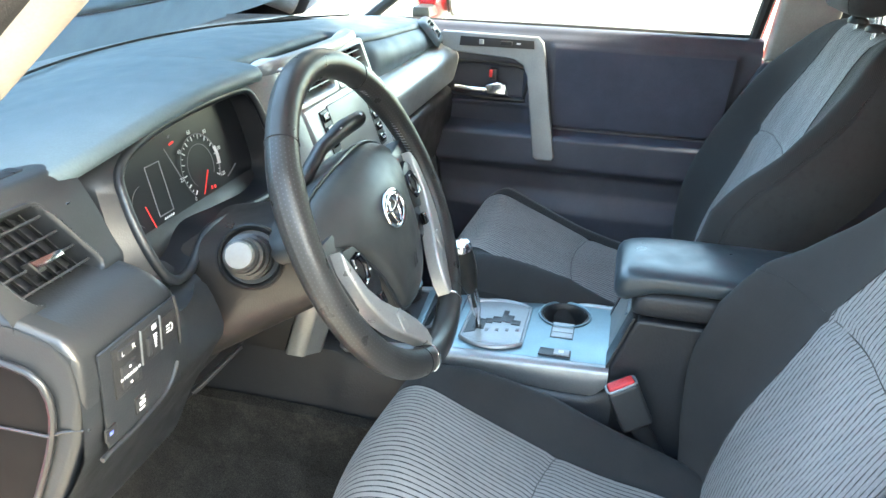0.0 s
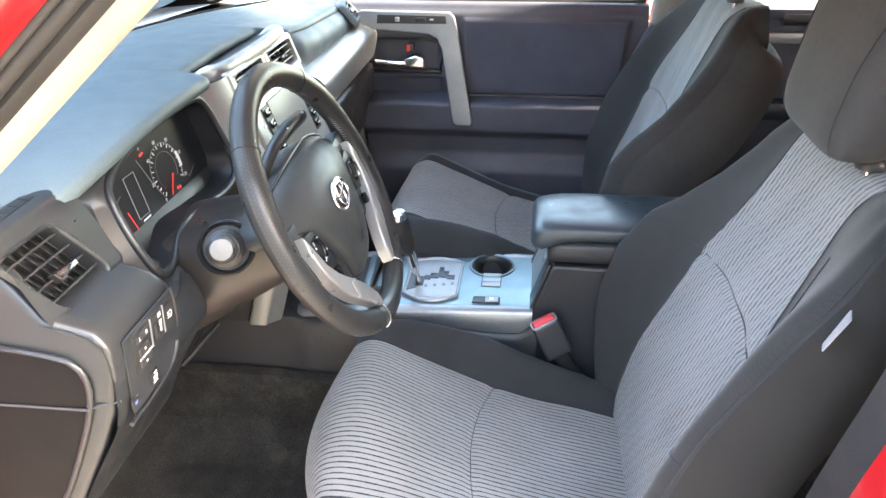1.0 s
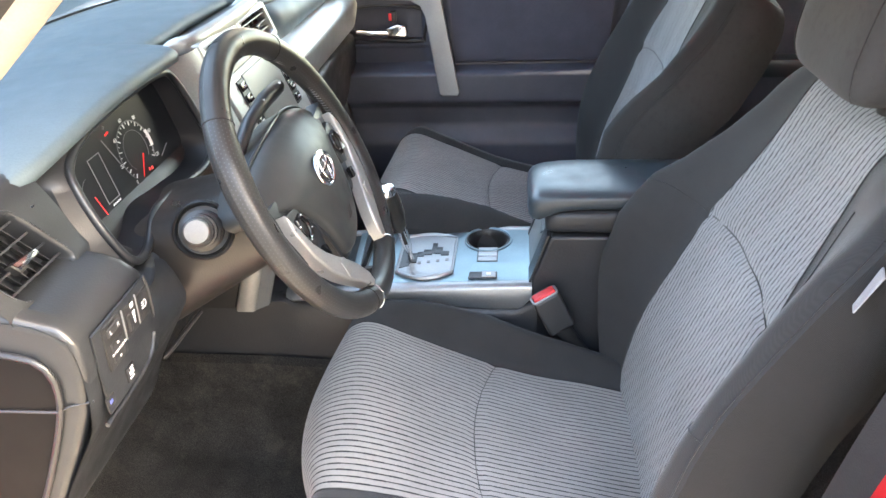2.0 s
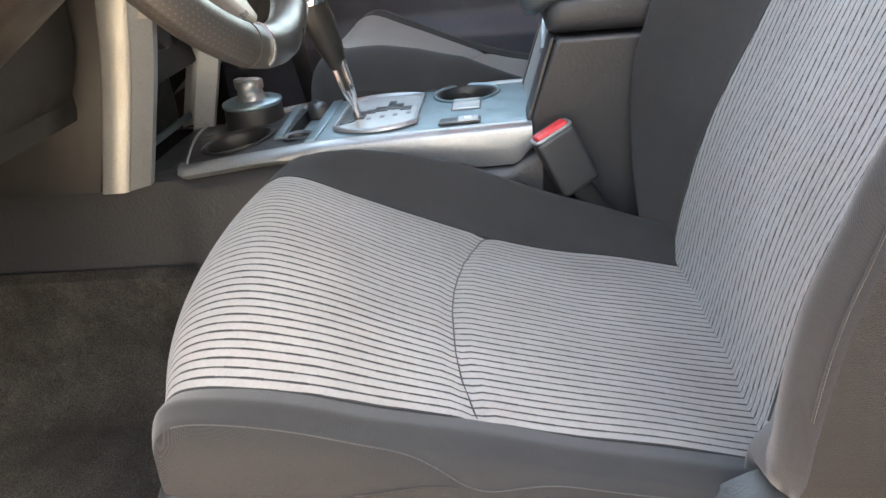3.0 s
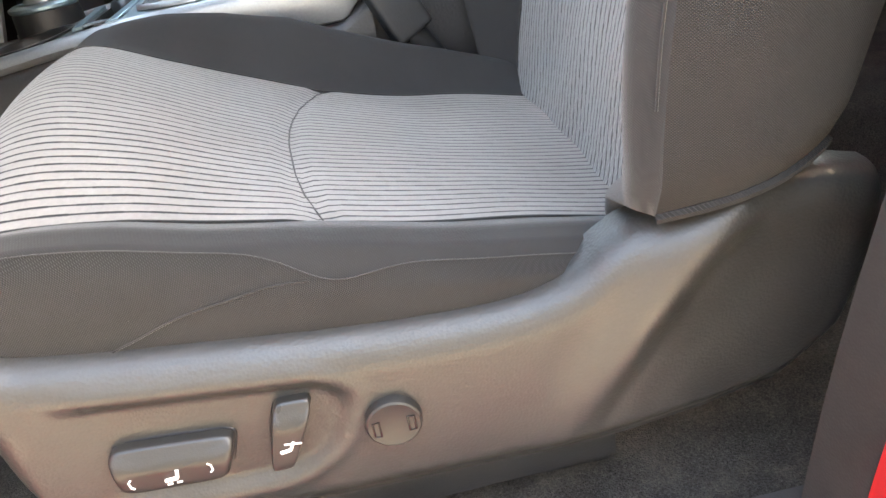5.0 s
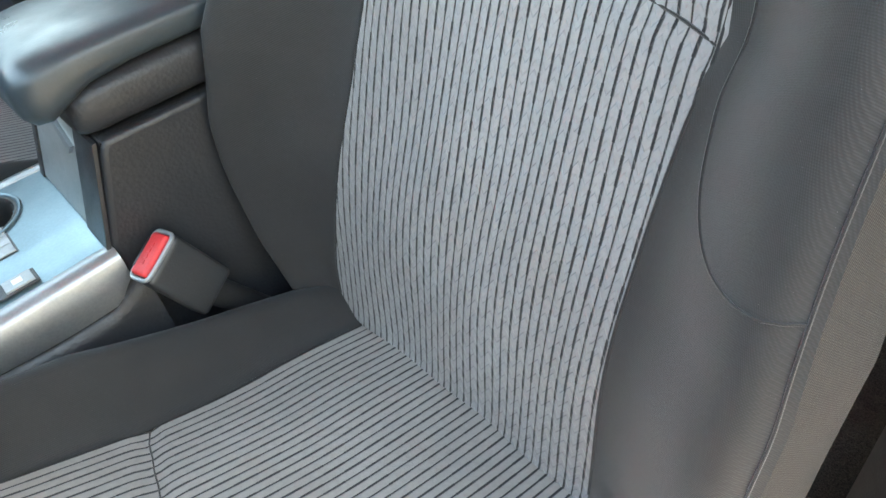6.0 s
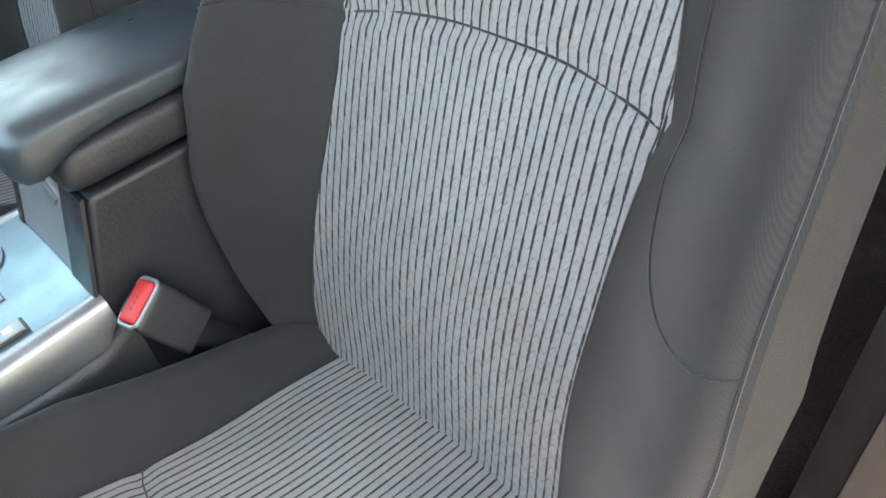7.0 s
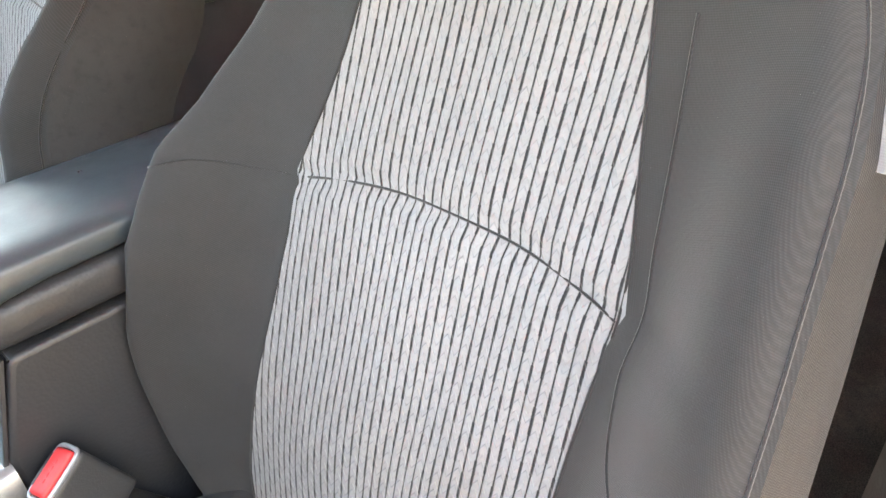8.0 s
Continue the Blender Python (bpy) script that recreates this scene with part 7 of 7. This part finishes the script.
    # handle well and lever
    add("handle_surround", tube_bm(spline([(-0.405, Y - 0.010, 0.765), (-0.215, Y - 0.010, 0.762), (-0.208, Y - 0.010, 0.690), (-0.225, Y - 0.010, 0.680), (-0.385, Y - 0.010, 0.688), (-0.402, Y - 0.010, 0.70)], 50, True), 0.005, 8, True), M_GREY)
    h = add("door_handle", tube_bm(spline([(-0.386, Y - 0.018, 0.705), (-0.34, Y - 0.024, 0.704), (-0.30, Y - 0.024, 0.704)], 14), 0.0085, 12, flat=0.7), M_CHROME, lab="chrome inside door handle")
    add("handle_hinge", prism_bm([(-0.305, 0.692), (-0.305, 0.716), (-0.275, 0.726), (-0.252, 0.722), (-0.246, 0.692)], lambda a, b, d: (a, Y - 0.008 - d, b), 0.022, 0.006, 3), M_CHROME, h)
    add("lock_knob", box_bm((-0.288, Y - 0.008, 0.742), (0.018, 0.018, 0.028), 0.004), M_GREY, h)
    add("lock_mark", box_bm((-0.294, Y - 0.019, 0.744), (0.008, 0.004, 0.018), 0.001), M_REDBTN, h, "small red unlocked mark")
    add("speaker_pod", box_bm((-0.42, Y - 0.055, 0.40), (0.04, 0.03, 0.30), 0.012, Matrix.Rotation(radians(-9), 4, "Y")), M_GREY)
    # window glass and frame
    win = thing("window_passenger", "clear passenger window glass in a dark frame", "car window", (0, 0.73, 0.86), kind="structure")
    g = prism_bm([(-0.62, 0.855), (-0.12, 1.225), (0.36, 1.235), (0.31, 0.855)], lambda a, b, d: (a, 0.742 + d - 0.12 * (b - 0.855), b), 0.004)
    pane = under(win, part("pane", g, M_GLASS))
    pane.visible_shadow = False
    for nm, pts, mat in (("frame_front", [(-0.66, 0.74, 0.84), (-0.40, 0.725, 1.04), (-0.14, 0.70, 1.235)], M_RUBBER), ("frame_rear", [(0.318, 0.738, 0.84), (0.345, 0.715, 1.03), (0.37, 0.69, 1.24)], M_RUBBER), ("frame_top", [(-0.14, 0.70, 1.235), (0.12, 0.69, 1.245), (0.37, 0.69, 1.24)], M_RUBBER)):
        under(win, part(nm, tube_bm(pts, 0.014, 8), mat))
    under(win, part("belt_seal", tube_bm([(-0.62, 0.735, 0.858), (-0.1, 0.735, 0.862), (0.318, 0.735, 0.862)], 0.007, 8), M_RUBBER))
    ob = part("trim_door_red", box_bm((-0.14, 0.80, 0.40), (0.98, 0.05, 0.88), 0.02), M_RED)
    tagged(ob, "red painted outer skin of the passenger door", "body panel", kind="structure")
    ob = part("trim_red_edge", tube_bm([(0.322, 0.742, 0.70), (0.328, 0.742, 0.86), (0.352, 0.722, 1.03), (0.378, 0.70, 1.24)], 0.012, 8), M_RED)
    tagged(ob, "red painted edge of the door opening", "body panel", kind="structure")

    # centre pillar: dark below, pale above
    lowp = [(0.29, 0.70), (0.335, 0.80), (0.345, 0.815), (0.46, 0.815), (0.50, 0.72), (0.52, 0.05), (0.30, 0.05)]
    ob = part("trim_pillar_low", prism_bm(lowp, lambda a, b, d: (a, 0.735 - d, b), 0.06, 0.012, 3), M_DOOR)
    tagged(ob, "dark plastic lower centre pillar trim", "pillar trim", kind="structure")
    upp = [(0.345, 0.819), (0.46, 0.819), (0.50, 1.0), (0.53, 1.26), (0.39, 1.26), (0.36, 1.0)]
    ob = part("trim_pillar_high", prism_bm(upp, lambda a, b, d: (a, 0.735 - d - 0.08 * max(0, b - 0.82), b), 0.05, 0.012, 3), M_LIGHTGREY)
    tagged(ob, "pale grey plastic upper centre pillar trim", "pillar trim", kind="structure")
    belt = [(0.455, 0.80), (0.475, 0.80), (0.53, 1.1), (0.515, 1.1)]
    ob = part("shoulder_belt", prism_bm(belt, lambda a, b, d: (a, 0.675 + d, b), 0.002), M_BLACK)
    tagged(ob, "black woven shoulder belt hanging on the pillar", "seat belt")

    # rear door behind it
    rear = thing("door_passenger_rear", "dark rear door panel with a silver handle strip", "car door", (0.95, 0.73, 0.06), kind="structure")
    under(rear, part("door_panel", box_bm((0.97, 0.735, 0.46), (0.90, 0.06, 0.80), 0.015), M_DOOR))
    under(rear, part("belt_trim", box_bm((0.97, 0.70, 0.845), (0.88, 0.03, 0.026), 0.008), M_DOOR))
    under(rear, part("silver_strip", box_bm((0.85, 0.698, 0.785), (0.55, 0.02, 0.028), 0.008), M_STACK, None, "satin silver strip"))
    under(rear, part("door_handle", box_bm((0.72, 0.69, 0.832), (0.10, 0.016, 0.030), 0.006), M_GREY))
    under(rear, part("handle_lever", box_bm((0.765, 0.68, 0.832), (0.03, 0.012, 0.016), 0.004), M_CHROME))
    under(rear, part("door_armrest", box_bm((0.90, 0.69, 0.60), (0.60, 0.07, 0.05), 0.015), M_ARM))
    g = prism_bm([(0.52, 0.86), (0.55, 1.235), (1.42, 1.22), (1.42, 0.86)], lambda a, b, d: (a, 0.742 + d - 0.12 * (b - 0.855), b), 0.004)
    pane = under(rear, part("pane", g, M_GLASS))
    pane.visible_shadow = False
    ob = part("trim_quarter", box_bm((1.78, 0.72, 0.66), (0.70, 0.06, 1.22), 0.02), M_DOOR)
    tagged(ob, "dark trim of the load area's side", "wall", kind="structure")
    ob = part("trim_quarter_driver", box_bm((1.78, -0.735, 0.66), (0.70, 0.06, 1.22), 0.02), M_DOOR)
    tagged(ob, "dark trim of the load area's other side", "wall", kind="structure")
    for y in (0.69, -0.69):
        ob = part("trim_roof_rail", tube_bm([(-0.30, y, 1.20), (-0.1, y, 1.27), (0.9, y, 1.28), (2.1, y, 1.25)], 0.035, 10), M_HEADLINER)
        tagged(ob, "pale cloth roof rail over the doors", "roof rail", kind="structure")

    # outside mirror
    mir = thing("door_mirror", "black and red outside mirror on the passenger door", "wing mirror", (-0.47, 0.92, 0.86))
    rows = []
    for t, k in ((-1, 0.5), (-0.8, 0.85), (-0.3, 1.0), (0.3, 1.0), (0.8, 0.88), (1, 0.55)):
        rows.append([(-0.50 + 0.055 * k * math.cos(a), 0.92 + 0.105 * t, 0.915 + 0.075 * k * math.sin(a)) for a in np.linspace(0, math.tau, 24, endpoint=False)])
    bm = grid_bm(rows, wrap=True)
    bm.verts.ensure_lookup_table()
    bm.faces.new([bm.verts[j] for j in range(24)])
    bm.faces.new([bm.verts[5 * 24 + j] for j in range(24)][::-1])
    bmesh.ops.recalc_face_normals(bm, faces=bm.faces)
    under(mir, part("shell", bm, M_RED))
    under(mir, part("mirror_rim", tube_bm([(-0.444, 0.92 + 0.085 * math.copysign(abs(math.cos(a)) ** 0.6, math.cos(a)), 0.915 + 0.056 * math.copysign(abs(math.sin(a)) ** 0.6, math.sin(a))) for a in np.linspace(0, math.tau, 32, endpoint=False)], 0.007, 8, True), M_BLACK))
    under(mir, part("mirror_glass", box_bm((-0.444, 0.92, 0.915), (0.003, 0.165, 0.108), 0.001), M_CHROME))
    under(mir, part("bracket", box_bm((-0.50, 0.80, 0.875), (0.05, 0.10, 0.03), 0.01), M_BLACK))


build_door()
